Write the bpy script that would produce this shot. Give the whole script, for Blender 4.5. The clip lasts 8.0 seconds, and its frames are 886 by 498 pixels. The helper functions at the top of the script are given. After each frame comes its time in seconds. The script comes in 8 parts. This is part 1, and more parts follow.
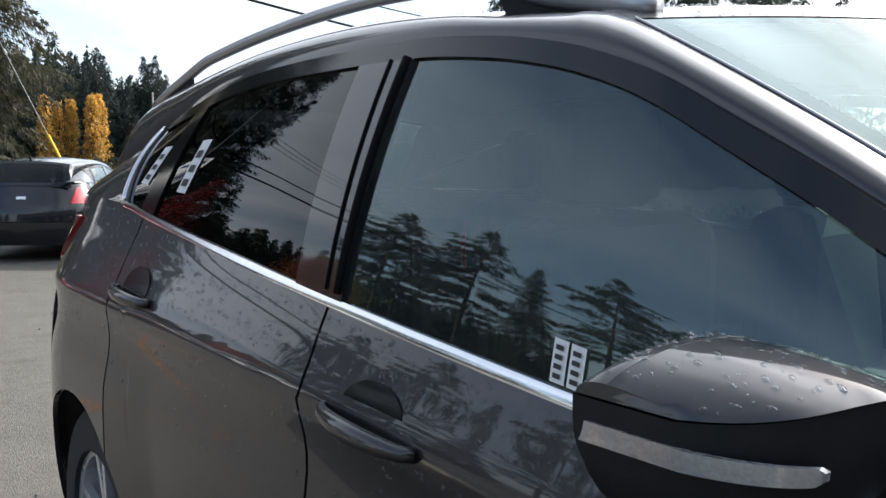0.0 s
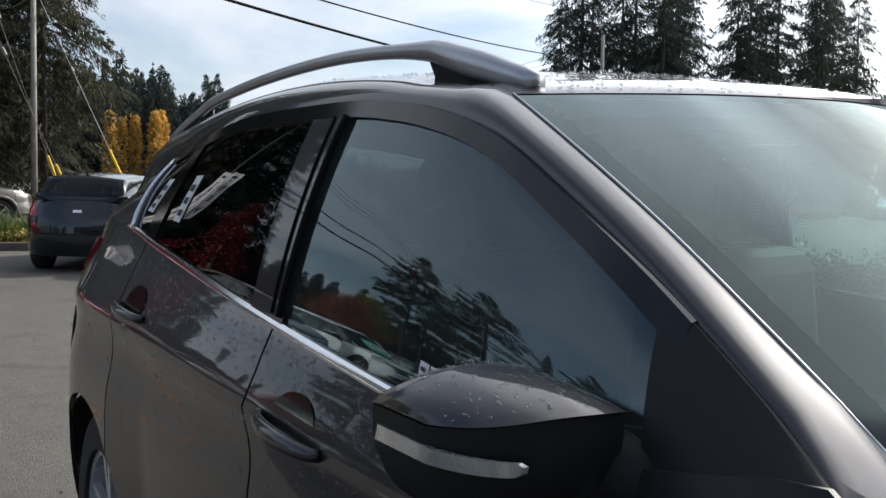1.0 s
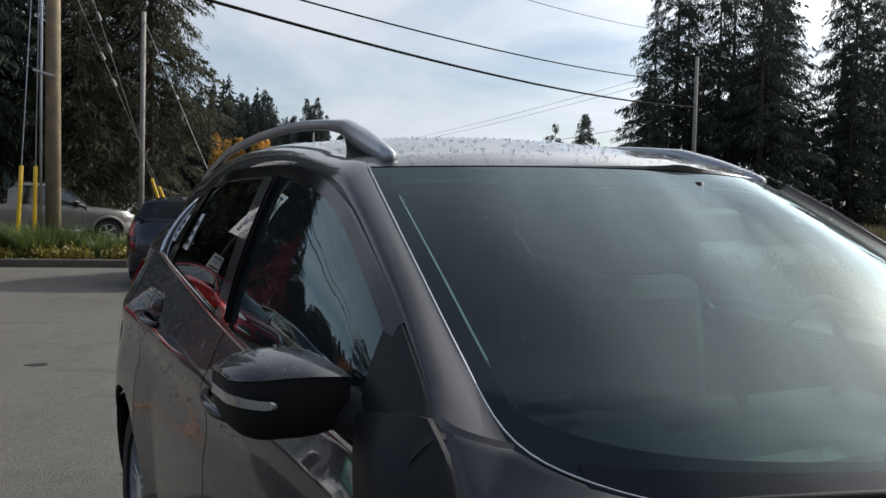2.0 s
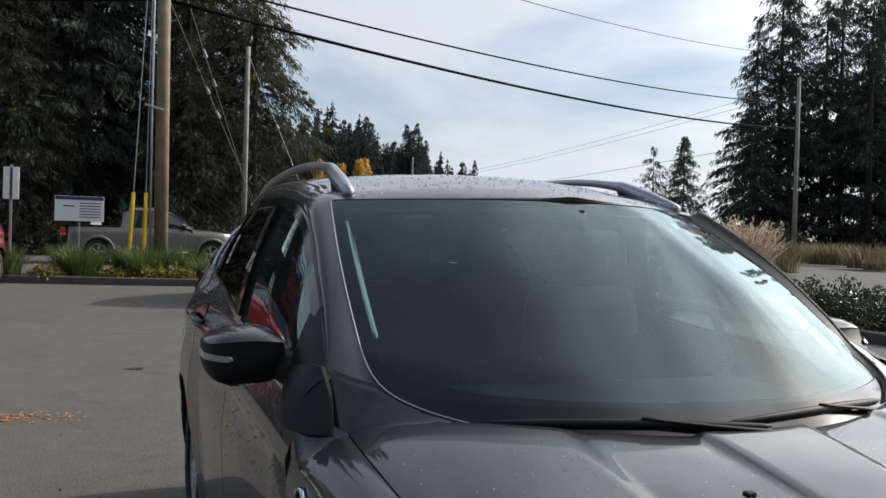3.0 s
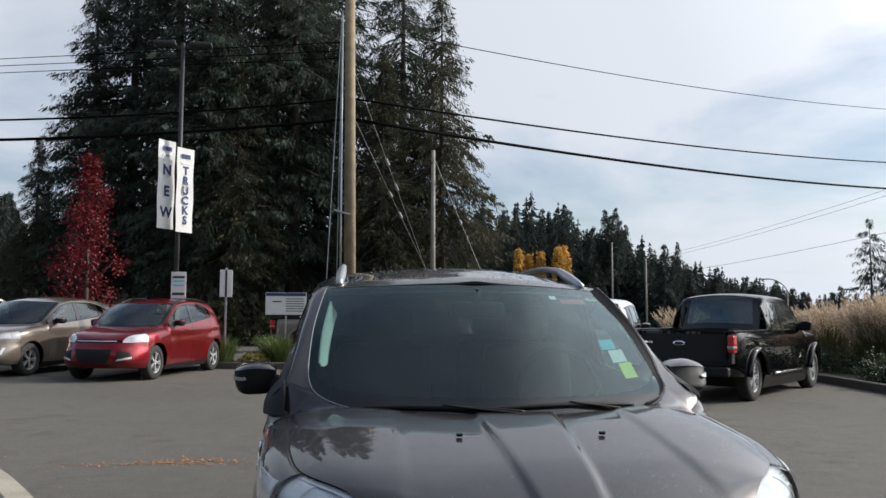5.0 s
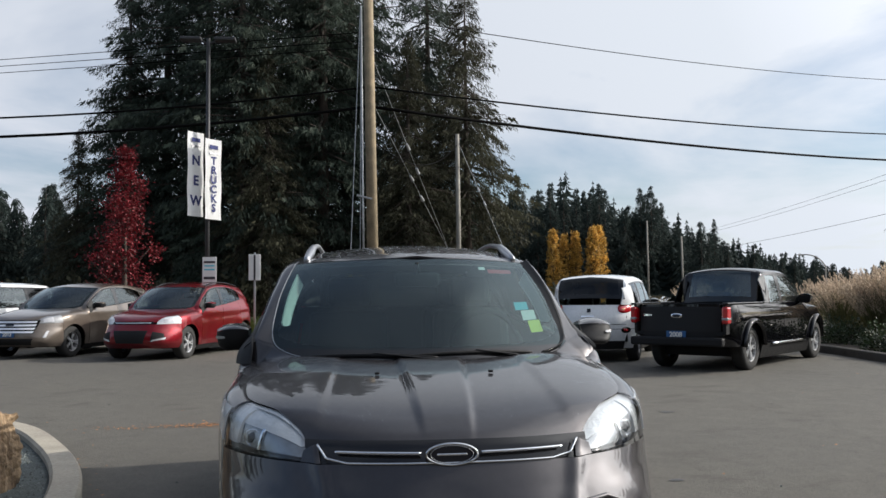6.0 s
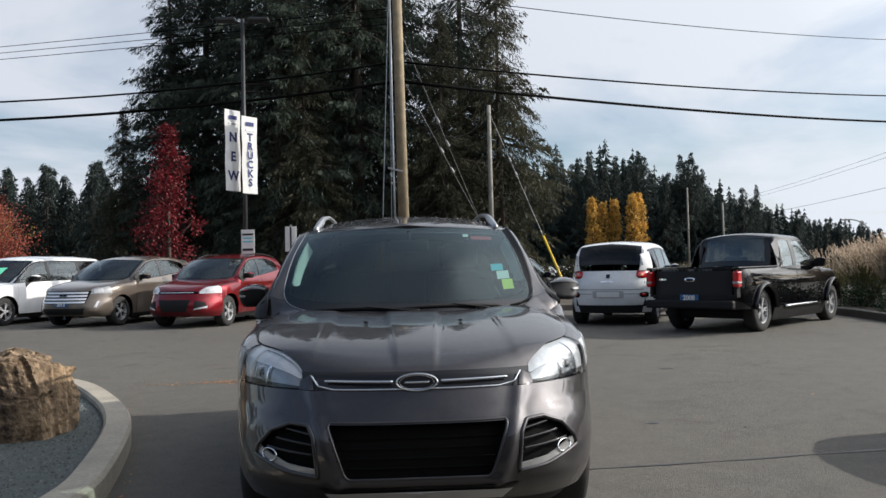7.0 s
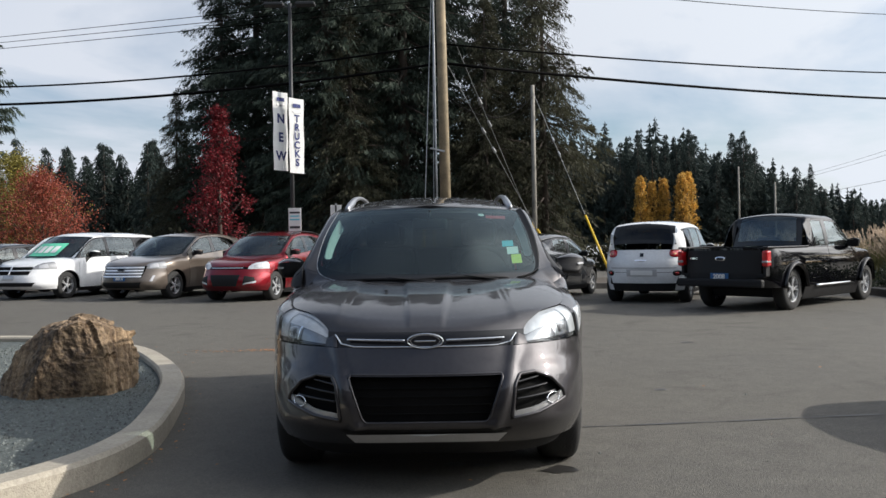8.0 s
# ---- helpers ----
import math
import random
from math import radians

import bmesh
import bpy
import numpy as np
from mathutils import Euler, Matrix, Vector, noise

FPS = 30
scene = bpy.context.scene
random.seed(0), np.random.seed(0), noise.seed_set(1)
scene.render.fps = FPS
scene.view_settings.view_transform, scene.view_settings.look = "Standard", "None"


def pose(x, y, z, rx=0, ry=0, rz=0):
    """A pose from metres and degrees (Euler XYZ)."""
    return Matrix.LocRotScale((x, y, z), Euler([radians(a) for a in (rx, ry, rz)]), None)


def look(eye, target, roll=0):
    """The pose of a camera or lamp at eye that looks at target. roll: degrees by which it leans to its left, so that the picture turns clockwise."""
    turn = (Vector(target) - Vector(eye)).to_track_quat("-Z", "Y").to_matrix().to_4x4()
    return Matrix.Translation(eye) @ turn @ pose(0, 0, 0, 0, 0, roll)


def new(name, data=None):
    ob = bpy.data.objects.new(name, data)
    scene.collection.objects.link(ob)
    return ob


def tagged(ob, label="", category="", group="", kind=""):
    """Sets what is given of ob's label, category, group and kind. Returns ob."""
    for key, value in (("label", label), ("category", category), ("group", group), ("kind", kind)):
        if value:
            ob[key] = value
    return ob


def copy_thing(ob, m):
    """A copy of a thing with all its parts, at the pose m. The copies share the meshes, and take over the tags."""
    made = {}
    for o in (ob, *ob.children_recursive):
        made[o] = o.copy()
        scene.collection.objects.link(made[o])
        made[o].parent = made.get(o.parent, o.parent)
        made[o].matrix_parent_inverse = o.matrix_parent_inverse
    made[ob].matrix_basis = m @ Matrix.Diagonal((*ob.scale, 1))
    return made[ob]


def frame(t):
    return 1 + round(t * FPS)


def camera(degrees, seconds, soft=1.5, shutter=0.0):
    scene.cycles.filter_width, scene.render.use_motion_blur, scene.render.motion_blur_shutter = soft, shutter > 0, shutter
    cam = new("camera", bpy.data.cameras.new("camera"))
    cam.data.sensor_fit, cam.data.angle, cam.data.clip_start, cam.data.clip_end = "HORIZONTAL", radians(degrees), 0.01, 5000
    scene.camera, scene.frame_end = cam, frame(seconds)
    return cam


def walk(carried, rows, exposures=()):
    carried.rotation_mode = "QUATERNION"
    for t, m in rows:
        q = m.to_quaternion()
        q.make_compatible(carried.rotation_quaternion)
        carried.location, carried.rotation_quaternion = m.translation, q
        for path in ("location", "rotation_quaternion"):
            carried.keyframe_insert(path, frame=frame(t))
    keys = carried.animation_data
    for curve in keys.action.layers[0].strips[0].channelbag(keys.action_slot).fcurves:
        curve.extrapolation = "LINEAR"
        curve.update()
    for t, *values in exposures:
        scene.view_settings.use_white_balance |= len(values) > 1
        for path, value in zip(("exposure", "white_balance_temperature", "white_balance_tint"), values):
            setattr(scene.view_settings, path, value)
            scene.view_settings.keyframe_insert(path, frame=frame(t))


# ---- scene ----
cam = camera(54.2, 8.0)
PATH = [
    (0, (-1.52, 1.341, 1.332), (-0.283, 2.904, 1.174), -0.2),
    (0.5, (-1.521, 1.262, 1.345), (-0.313, 2.85, 1.21), 0.8),
    (1, (-1.472, 1.053, 1.372), (-0.33, 2.691, 1.261), 1.2),
    (1.2, (-1.451, 0.944, 1.385), (-0.337, 2.602, 1.284), 1.0),
    (2.5, (-1.339, -0.001, 1.433), (-0.497, 1.812, 1.384), 2.0),
    (3, (-1.28, -0.364, 1.424), (-0.535, 1.492, 1.404), 1.7),
    (3.5, (-1.188, -0.773, 1.431), (-0.542, 1.119, 1.468), 1.6),
    (4, (-1.038, -1.18, 1.411), (-0.504, 0.746, 1.493), 1.7),
    (4.5, (-0.898, -1.606, 1.39), (-0.479, 0.345, 1.531), 0.4),
    (5, (-0.7, -2.016, 1.365), (-0.417, -0.044, 1.539), 0.2),
    (6.3, (-0.217, -3.116, 1.264), (-0.045, -1.126, 1.38), -1.0),
    (6.5, (-0.155, -3.28, 1.255), (-0.007, -1.288, 1.36), -1.2),
    (7, (-0.066, -3.621, 1.226), (0.036, -1.625, 1.292), -1.3),
    (7.5, (0.03, -3.927, 1.211), (0.06, -1.927, 1.246), -1.1),
    (8, (0.118, -4.214, 1.197), (0.108, -2.215, 1.216), -0.9),
]
# slow, hand-held arc from the passenger side round to the nose
walk(cam, [(t, look(eye, target, roll)) for t, eye, target, roll in PATH], [(0.0, 0.95, 6230, 10), (0.5, 0.84, 6230, 10), (1.0, 0.28, 6230, 10), (2.5, 0.0, 6230, 10), (3.5, 0.07, 6240, 10), (5.0, 0.07, 6260, 10), (8.0, 0.17, 6300, 10)])

# ---- world and sun ----
SUN_EL, SUN_AZ = radians(29), radians(84)      # azimuth clockwise from +y
world = bpy.data.worlds.new("sky")
scene.world = world
world.use_nodes = True
wn, wl = world.node_tree.nodes, world.node_tree.links
sky = wn.new("ShaderNodeTexSky")
sky.sky_type, sky.sun_disc = "NISHITA", False
sky.sun_elevation, sky.sun_rotation = SUN_EL, SUN_AZ
sky.air_density, sky.dust_density, sky.ozone_density = 1.0, 1.5, 1.0
coord = wn.new("ShaderNodeTexCoord")
sep = wn.new("ShaderNodeSeparateXYZ")
wl.new(coord.outputs["Generated"], sep.inputs[0])
addz = wn.new("ShaderNodeMath")
addz.operation = "ADD"
addz.inputs[1].default_value = 0.12
wl.new(sep.outputs["Z"], addz.inputs[0])
div = wn.new("ShaderNodeVectorMath")
div.operation = "DIVIDE"
comb = wn.new("ShaderNodeCombineXYZ")
for k in range(3):
    wl.new(addz.outputs[0], comb.inputs[k])
wl.new(coord.outputs["Generated"], div.inputs[0])
wl.new(comb.outputs[0], div.inputs[1])
cn = wn.new("ShaderNodeTexNoise")
cn.inputs["Scale"].default_value, cn.inputs["Detail"].default_value = 0.55, 7.0
cn.inputs["Roughness"].default_value, cn.inputs["Distortion"].default_value = 0.55, 0.4
wl.new(div.outputs[0], cn.inputs["Vector"])
cr = wn.new("ShaderNodeValToRGB")
cr.color_ramp.elements[0].position, cr.color_ramp.elements[1].position = 0.36, 0.56
wl.new(cn.outputs["Fac"], cr.inputs[0])
cmix = wn.new("ShaderNodeMixRGB")
cmix.inputs[2].default_value = (7.4, 7.7, 8.3, 1)
high = wn.new("ShaderNodeMapRange")
high.interpolation_type = "SMOOTHSTEP"
high.inputs["From Min"].default_value, high.inputs["From Max"].default_value = 0.55, 1.0
high.inputs["To Min"].default_value, high.inputs["To Max"].default_value = 1.0, 0.58
gap = wn.new("ShaderNodeMath")
gap.operation = "MULTIPLY_ADD"
gap.inputs[1].default_value = -0.9
wl.new(sep.outputs["X"], gap.inputs[0])
wl.new(sep.outputs["Z"], gap.inputs[2])
wl.new(gap.outputs[0], high.inputs[0])
cover = wn.new("ShaderNodeMath")
cover.operation = "MULTIPLY"
wl.new(cr.outputs[0], cover.inputs[0])
wl.new(high.outputs[0], cover.inputs[1])
wl.new(cover.outputs[0], cmix.inputs[0])
sunward = wn.new("ShaderNodeVectorMath")
sunward.operation = "DOT_PRODUCT"
sunward.inputs[1].default_value = (math.sin(SUN_AZ) * math.cos(SUN_EL), math.cos(SUN_AZ) * math.cos(SUN_EL), math.sin(SUN_EL))
wl.new(coord.outputs["Generated"], sunward.inputs[0])
glow = wn.new("ShaderNodeValToRGB")
glow.color_ramp.elements[0].color, glow.color_ramp.elements[1].color = (5.4, 5.7, 6.3, 1), (46, 45, 43, 1)
for at, tone in ((0.62, (5.75, 6.0, 6.45, 1)), (0.78, (6.5, 6.8, 7.2, 1)), (0.84, (8.0, 8.2, 8.6, 1)), (0.91, (16, 16, 16, 1)), (0.96, (28, 27.5, 27, 1))):
    glow.color_ramp.elements.new(at).color = tone
gm = wn.new("ShaderNodeMapRange")
gm.inputs["From Min"].default_value, gm.inputs["From Max"].default_value = -1.0, 1.0
wl.new(sunward.outputs["Value"], gm.inputs[0])
wl.new(gm.outputs[0], glow.inputs[0])
wl.new(glow.outputs[0], cmix.inputs[2])
wl.new(sky.outputs[0], cmix.inputs[1])
wl.new(cmix.outputs[0], wn["Background"].inputs[0])
wn["Background"].inputs[1].default_value = 0.115

sun = new("sun", bpy.data.lights.new("sun", "SUN"))
sun.data.energy, sun.data.angle, sun.data.color = 4.2, radians(0.6), (1.0, 0.93, 0.82)
sun.matrix_world = look((math.sin(SUN_AZ) * 50, math.cos(SUN_AZ) * 50, math.tan(SUN_EL) * 50), (0, 0, 0))

SLOPE = 0.0165                                  # the yard climbs gently towards +y


def ground_z(x, y):
    """Height of the ground sheet."""
    if y > 34:
        return SLOPE * 34 + 0.2 * math.atan((y - 34) * 0.02)
    if y < -12:
        return -SLOPE * 12
    return SLOPE * y


# ---- materials ----
def material(name, base, rough=0.6, metal=0.0, vary=0.15, scale=6.0, bump=0.0, bump_scale=60.0, coat=0.0, dark=None, detail=6.0, island=False, spec=0.5, coords="Object", spread=1.0):
    """Procedural surface: colour varied at two scales, roughness varied, fine relief."""
    m = bpy.data.materials.new(name)
    m.use_nodes = True
    n, l = m.node_tree.nodes, m.node_tree.links
    b = n["Principled BSDF"]
    tc = n.new("ShaderNodeTexCoord")
    big, fine = n.new("ShaderNodeTexNoise"), n.new("ShaderNodeTexNoise")
    big.inputs["Scale"].default_value, fine.inputs["Scale"].default_value = scale, scale * 14
    big.inputs["Detail"].default_value = fine.inputs["Detail"].default_value = detail
    l.new(tc.outputs[coords], big.inputs["Vector"])
    l.new(tc.outputs[coords], fine.inputs["Vector"])
    mixf = n.new("ShaderNodeMath")
    mixf.operation = "MULTIPLY_ADD"
    mixf.inputs[1].default_value = 0.45
    l.new(fine.outputs["Fac"], mixf.inputs[0])
    half = n.new("ShaderNodeMath")
    half.operation = "MULTIPLY"
    half.inputs[1].default_value = 0.55
    l.new(big.outputs["Fac"], half.inputs[0])
    l.new(half.outputs[0], mixf.inputs[2])
    ramp = n.new("ShaderNodeValToRGB")
    lo = dark or tuple(c * (1 - vary) for c in base)
    hi = tuple(min(1.0, c * (1 + vary)) for c in base)
    ramp.color_ramp.elements[0].color, ramp.color_ramp.elements[1].color = (*lo, 1), (*hi, 1)
    ramp.color_ramp.elements[0].position, ramp.color_ramp.elements[1].position = 0.36, 0.64
    l.new(mixf.outputs[0], ramp.inputs[0])
    out = ramp.outputs[0]
    if island:
        geo = n.new("ShaderNodeNewGeometry")
        hsv = n.new("ShaderNodeHueSaturation")
        mp = n.new("ShaderNodeMapRange")
        mp.inputs["To Min"].default_value, mp.inputs["To Max"].default_value = 1 - 0.45 * spread, 1 + 0.45 * spread
        l.new(geo.outputs["Random Per Island"], mp.inputs[0])
        l.new(mp.outputs[0], hsv.inputs["Value"])
        l.new(out, hsv.inputs["Color"])
        out = hsv.outputs[0]
    l.new(out, b.inputs["Base Color"])
    b.inputs["Metallic"].default_value = metal
    b.inputs["Specular IOR Level"].default_value = spec
    rr = n.new("ShaderNodeMapRange")
    rr.inputs["To Min"].default_value, rr.inputs["To Max"].default_value = max(0.02, rough * 0.8), min(1, rough * 1.2)
    l.new(big.outputs["Fac"], rr.inputs[0])
    l.new(rr.outputs[0], b.inputs["Roughness"])
    if coat:
        b.inputs["Coat Weight"].default_value, b.inputs["Coat Roughness"].default_value, b.inputs["Coat IOR"].default_value = coat, 0.02, 1.5
    if bump:
        bt = n.new("ShaderNodeTexNoise")
        bt.inputs["Scale"].default_value, bt.inputs["Detail"].default_value = bump_scale, 8.0
        l.new(tc.outputs[coords], bt.inputs["Vector"])
        bp = n.new("ShaderNodeBump")
        bp.inputs["Strength"].default_value, bp.inputs["Distance"].default_value = bump, 0.02
        l.new(bt.outputs["Fac"], bp.inputs["Height"])
        l.new(bp.outputs[0], b.inputs["Normal"])
    return m


def car_paint(name, base, metal=0.55, rough=0.32, coat=1.0):
    """Metallic flake base under a clear coat, with a faint film of road dust."""
    m = material(name, base, rough, metal, 0.10, 2.5, coat=coat, spec=0.12)
    n, l = m.node_tree.nodes, m.node_tree.links
    tc = n["Texture Coordinate"]
    fl = n.new("ShaderNodeTexNoise")
    fl.inputs["Scale"].default_value = 900
    l.new(tc.outputs["Object"], fl.inputs["Vector"])
    bp = n.new("ShaderNodeBump")
    bp.inputs["Strength"].default_value, bp.inputs["Distance"].default_value = 0.05, 0.002
    l.new(fl.outputs["Fac"], bp.inputs["Height"])
    l.new(bp.outputs[0], n["Principled BSDF"].inputs["Normal"])
    return m


def glass(name, tint, rough=0.0, boost=1.0, film=0.0, haze=0.0, sheen=(0.97, 0.98, 1.0)):
    """Tinted automotive glass: clear body, Fresnel gloss, and a thin film of dust."""
    m = bpy.data.materials.new(name)
    m.use_nodes = True
    n, l = m.node_tree.nodes, m.node_tree.links
    n.remove(n["Principled BSDF"])
    tr, gl, mx = n.new("ShaderNodeBsdfTransparent"), n.new("ShaderNodeBsdfGlossy"), n.new("ShaderNodeMixShader")
    lw, pw, fr = n.new("ShaderNodeLayerWeight"), n.new("ShaderNodeMath"), n.new("ShaderNodeMath")
    tr.inputs[0].default_value = (*tint, 1)
    gl.inputs["Roughness"].default_value = rough
    gl.inputs["Color"].default_value = (*sheen, 1)
    f0 = ((1.5 * boost - 1) / (1.5 * boost + 1)) ** 2
    pw.operation, fr.operation = "POWER", "MULTIPLY_ADD"
    pw.inputs[1].default_value = 5.0
    fr.inputs[1].default_value, fr.inputs[2].default_value = 1 - f0, f0
    lw.inputs["Blend"].default_value = 0.5
    l.new(lw.outputs["Facing"], pw.inputs[0])
    l.new(pw.outputs[0], fr.inputs[0])
    l.new(fr.outputs[0], mx.inputs[0])
    l.new(tr.outputs[0], mx.inputs[1])
    l.new(gl.outputs[0], mx.inputs[2])
    if film:
        df, mf = n.new("ShaderNodeBsdfGlossy" if haze else "ShaderNodeBsdfDiffuse"), n.new("ShaderNodeMixShader")
        if haze:
            df.inputs["Roughness"].default_value = haze
        tc, ns, mr = n.new("ShaderNodeTexCoord"), n.new("ShaderNodeTexNoise"), n.new("ShaderNodeMapRange")
        df.inputs[0].default_value = (0.75, 0.80, 0.80, 1)
        ns.inputs["Scale"].default_value, ns.inputs["Detail"].default_value = 2.2, 6
        l.new(tc.outputs["Object"], ns.inputs["Vector"])
        mr.inputs["To Min"].default_value, mr.inputs["To Max"].default_value = film * 0.3, film * 1.7
        l.new(ns.outputs["Fac"], mr.inputs[0])
        l.new(mr.outputs[0], mf.inputs[0])
        l.new(mx.outputs[0], mf.inputs[1])
        l.new(df.outputs[0], mf.inputs[2])
        mx = mf
    l.new(mx.outputs[0], n["Material Output"].inputs[0])
    return m


M = {}
M["grey_paint"] = car_paint("grey_metallic_paint", (0.047, 0.044, 0.047), 0.80, 0.47)
M["red_paint"] = car_paint("red_metallic_paint", (0.20, 0.008, 0.014), 0.65, 0.36)
M["bronze_paint"] = car_paint("mineral_grey_paint", (0.165, 0.138, 0.116), 0.5, 0.3)
M["white_paint"] = car_paint("white_car_paint", (0.78, 0.79, 0.80), 0.0, 0.3)
M["black_paint"] = car_paint("black_car_paint", (0.003, 0.003, 0.004), 0.0, 0.3, 1.0)
M["black_paint"].node_tree.nodes["Principled BSDF"].inputs["Specular IOR Level"].default_value = 0.0
M["navy_paint"] = car_paint("dark_hatch_paint", (0.018, 0.02, 0.024), 0.3, 0.25)
M["silver_paint"] = car_paint("old_silver_paint", (0.19, 0.18, 0.16), 0.5, 0.4)
M["black_plastic"] = material("black_plastic", (0.012, 0.012, 0.013), 0.6, 0, 0.2, 9, 0.08, 400, spec=0.25)
M["gloss_black"] = material("gloss_black_trim", (0.008, 0.008, 0.009), 0.10, 0, 0.1, 3, spec=0.5)
M["skid_grey"] = material("grey_skid_plastic", (0.46, 0.46, 0.47), 0.42, 0, 0.1, 8)
M["chrome"] = material("chrome", (0.80, 0.81, 0.83), 0.10, 1.0, 0.05, 4)
M["satin_rail"] = material("satin_aluminium_rail", (0.42, 0.43, 0.45), 0.33, 0.9, 0.06, 5)
M["rubber"] = material("tyre_rubber", (0.018, 0.018, 0.018), 0.8, 0, 0.3, 12, 0.2, 90)
M["alloy"] = material("alloy_wheel", (0.66, 0.67, 0.69), 0.28, 0.6, 0.08, 6)
M["red_lens"] = material("red_lamp_lens", (0.46, 0.012, 0.016), 0.12, 0, 0.2, 20, coat=1.0)
M["white_lens"] = material("white_lamp_lens", (0.60, 0.62, 0.64), 0.16, 0.05, 0.12, 26, 0.25, 60, coat=1.0)
M["signal_lens"] = material("clear_signal_lens", (0.36, 0.36, 0.36), 0.16, 0.35, 0.15, 20, 0.1, 60, coat=1.0)
M["amber_lens"] = material("amber_lamp_lens", (0.55, 0.24, 0.10), 0.15, 0.1, 0.2, 20, coat=1.0)
M["lamp_inner"] = material("lamp_reflector", (0.58, 0.58, 0.59), 0.25, 0.35, 0.15, 30)
M["lamp_dark"] = material("shaded_lamp_housing", (0.30, 0.31, 0.32), 0.22, 0.7, 0.25, 30)
# pale, mostly diffuse chrome: the reflected sky is put into its colour
M["bright_trim"] = material("chrome_with_sky_tone", (0.88, 0.89, 0.91), 0.30, 0.35, 0.06, 9)
M["seat_cloth"] = material("seat_leather", (0.012, 0.012, 0.013), 0.7, 0, 0.2, 8, 0.1, 200, spec=0.2)
M["headliner"] = material("pale_headliner", (0.24, 0.25, 0.24), 0.9, 0, 0.08, 5)
M["windscreen"] = glass("windscreen_glass", (0.42, 0.56, 0.54), boost=1.08, film=0.017, haze=0.37, sheen=(0.80, 0.97, 1.0))
M["frit"] = glass("black_glass_border", (0.006, 0.007, 0.007), boost=1.05, film=0.016, haze=0.40, sheen=(0.80, 0.97, 1.0))
M["front_glass"] = glass("front_side_glass", (0.50, 0.64, 0.62), boost=1.3, film=0.016, sheen=(0.78, 0.96, 1.0))
M["privacy_glass"] = glass("privacy_glass", (0.07, 0.075, 0.08))
M["car_glass"] = glass("parked_car_glass", (0.34, 0.40, 0.40), boost=1.25, film=0.020, haze=0.4, sheen=(0.85, 0.96, 1.0))
M["lamp_glass"] = glass("lamp_cover", (0.93, 0.95, 0.96))
M["intake_black"] = material("intake_black", (0.008, 0.008, 0.008), 0.8, 0, 0.2, 9, spec=0.06)
M["paper"] = material("white_paper_label", (0.78, 0.78, 0.76), 0.7, 0, 0.05, 10)
M["ink"] = material("dark_ink", (0.03, 0.03, 0.035), 0.6)
M["blue_plate"] = material("blue_plate", (0.02, 0.10, 0.26), 0.5, 0, 0.1, 9)
M["badge_blue"] = material("dark_badge_enamel", (0.012, 0.014, 0.022), 0.15, 0, 0.1, 9)
M["yellow_note"] = material("yellow_sticker", (0.72, 0.78, 0.12), 0.6, 0, 0.05, 9)
M["cyan_note"] = material("cyan_sticker", (0.06, 0.50, 0.62), 0.6, 0, 0.05, 9)
M["green_note"] = material("green_window_paint", (0.14, 0.62, 0.40), 0.6, 0, 0.1, 9)
M["red_note"] = material("red_sticker", (0.50, 0.05, 0.06), 0.5, 0, 0.05, 9)
M["water"] = glass("water_bead", (0.80, 0.82, 0.83))
M["concrete"] = material("kerb_concrete", (0.36, 0.325, 0.265), 0.85, 0, 0.22, 3.2, 0.35, 90)
M["timber_kerb"] = material("dark_timber_kerb", (0.085, 0.075, 0.065), 0.85, 0, 0.35, 4, 0.4, 60)
M["soil"] = material("bark_soil", (0.055, 0.042, 0.030), 0.95, 0, 0.45, 5, 0.6, 40)
M["gravel_bed"] = material("blue_grey_gravel", (0.085, 0.098, 0.094), 0.9, 0, 0.4, 22, 0.8, 70)
M["pebble"] = material("gravel_pebble", (0.115, 0.128, 0.122), 0.85, 0, 0.3, 30, island=True)
M["pole_wood"] = material("weathered_pole_wood", (0.24, 0.19, 0.12), 0.85, 0, 0.35, 3, 0.4, 50)
M["grey_wood"] = material("grey_pole_wood", (0.25, 0.235, 0.205), 0.85, 0, 0.3, 3, 0.3, 50)
M["galv"] = material("galvanised_steel", (0.36, 0.37, 0.38), 0.45, 0.7, 0.15, 7)
M["dark_steel"] = material("dark_lamp_steel", (0.035, 0.036, 0.038), 0.5, 0.3, 0.15, 7)
M["cable"] = material("black_cable", (0.004, 0.004, 0.004), 0.9, spec=0.05)
M["yellow_guard"] = material("yellow_guy_guard", (0.72, 0.46, 0.02), 0.5, 0, 0.12, 6)
M["banner"] = material("white_banner_cloth", (0.90, 0.90, 0.89), 0.8, 0, 0.05, 3, 0.1, 120)
M["banner_ink"] = material("navy_banner_ink", (0.03, 0.04, 0.14), 0.8)
M["sign_white"] = material("white_sign_face", (0.76, 0.77, 0.76), 0.5, 0, 0.06, 4)
M["bark"] = material("conifer_bark", (0.055, 0.042, 0.033), 0.95, 0, 0.4, 3, 0.6, 20)
M["fir"] = material("fir_needles", (0.043, 0.057, 0.043), 0.7, 0, 0.35, 0.5, island=True, spec=0.16, spread=0.5)
M["fir_old"] = material("cedar_needles", (0.050, 0.050, 0.031), 0.7, 0, 0.45, 0.4, island=True, spec=0.16, spread=0.5)
M["far_fir"] = material("distant_fir", (0.034, 0.047, 0.042), 0.75, 0, 0.3, 0.2, island=True, spec=0.15, spread=0.5)
M["maple_red"] = material("red_maple_leaves", (0.15, 0.012, 0.017), 0.6, 0, 0.4, 1.2, island=True)
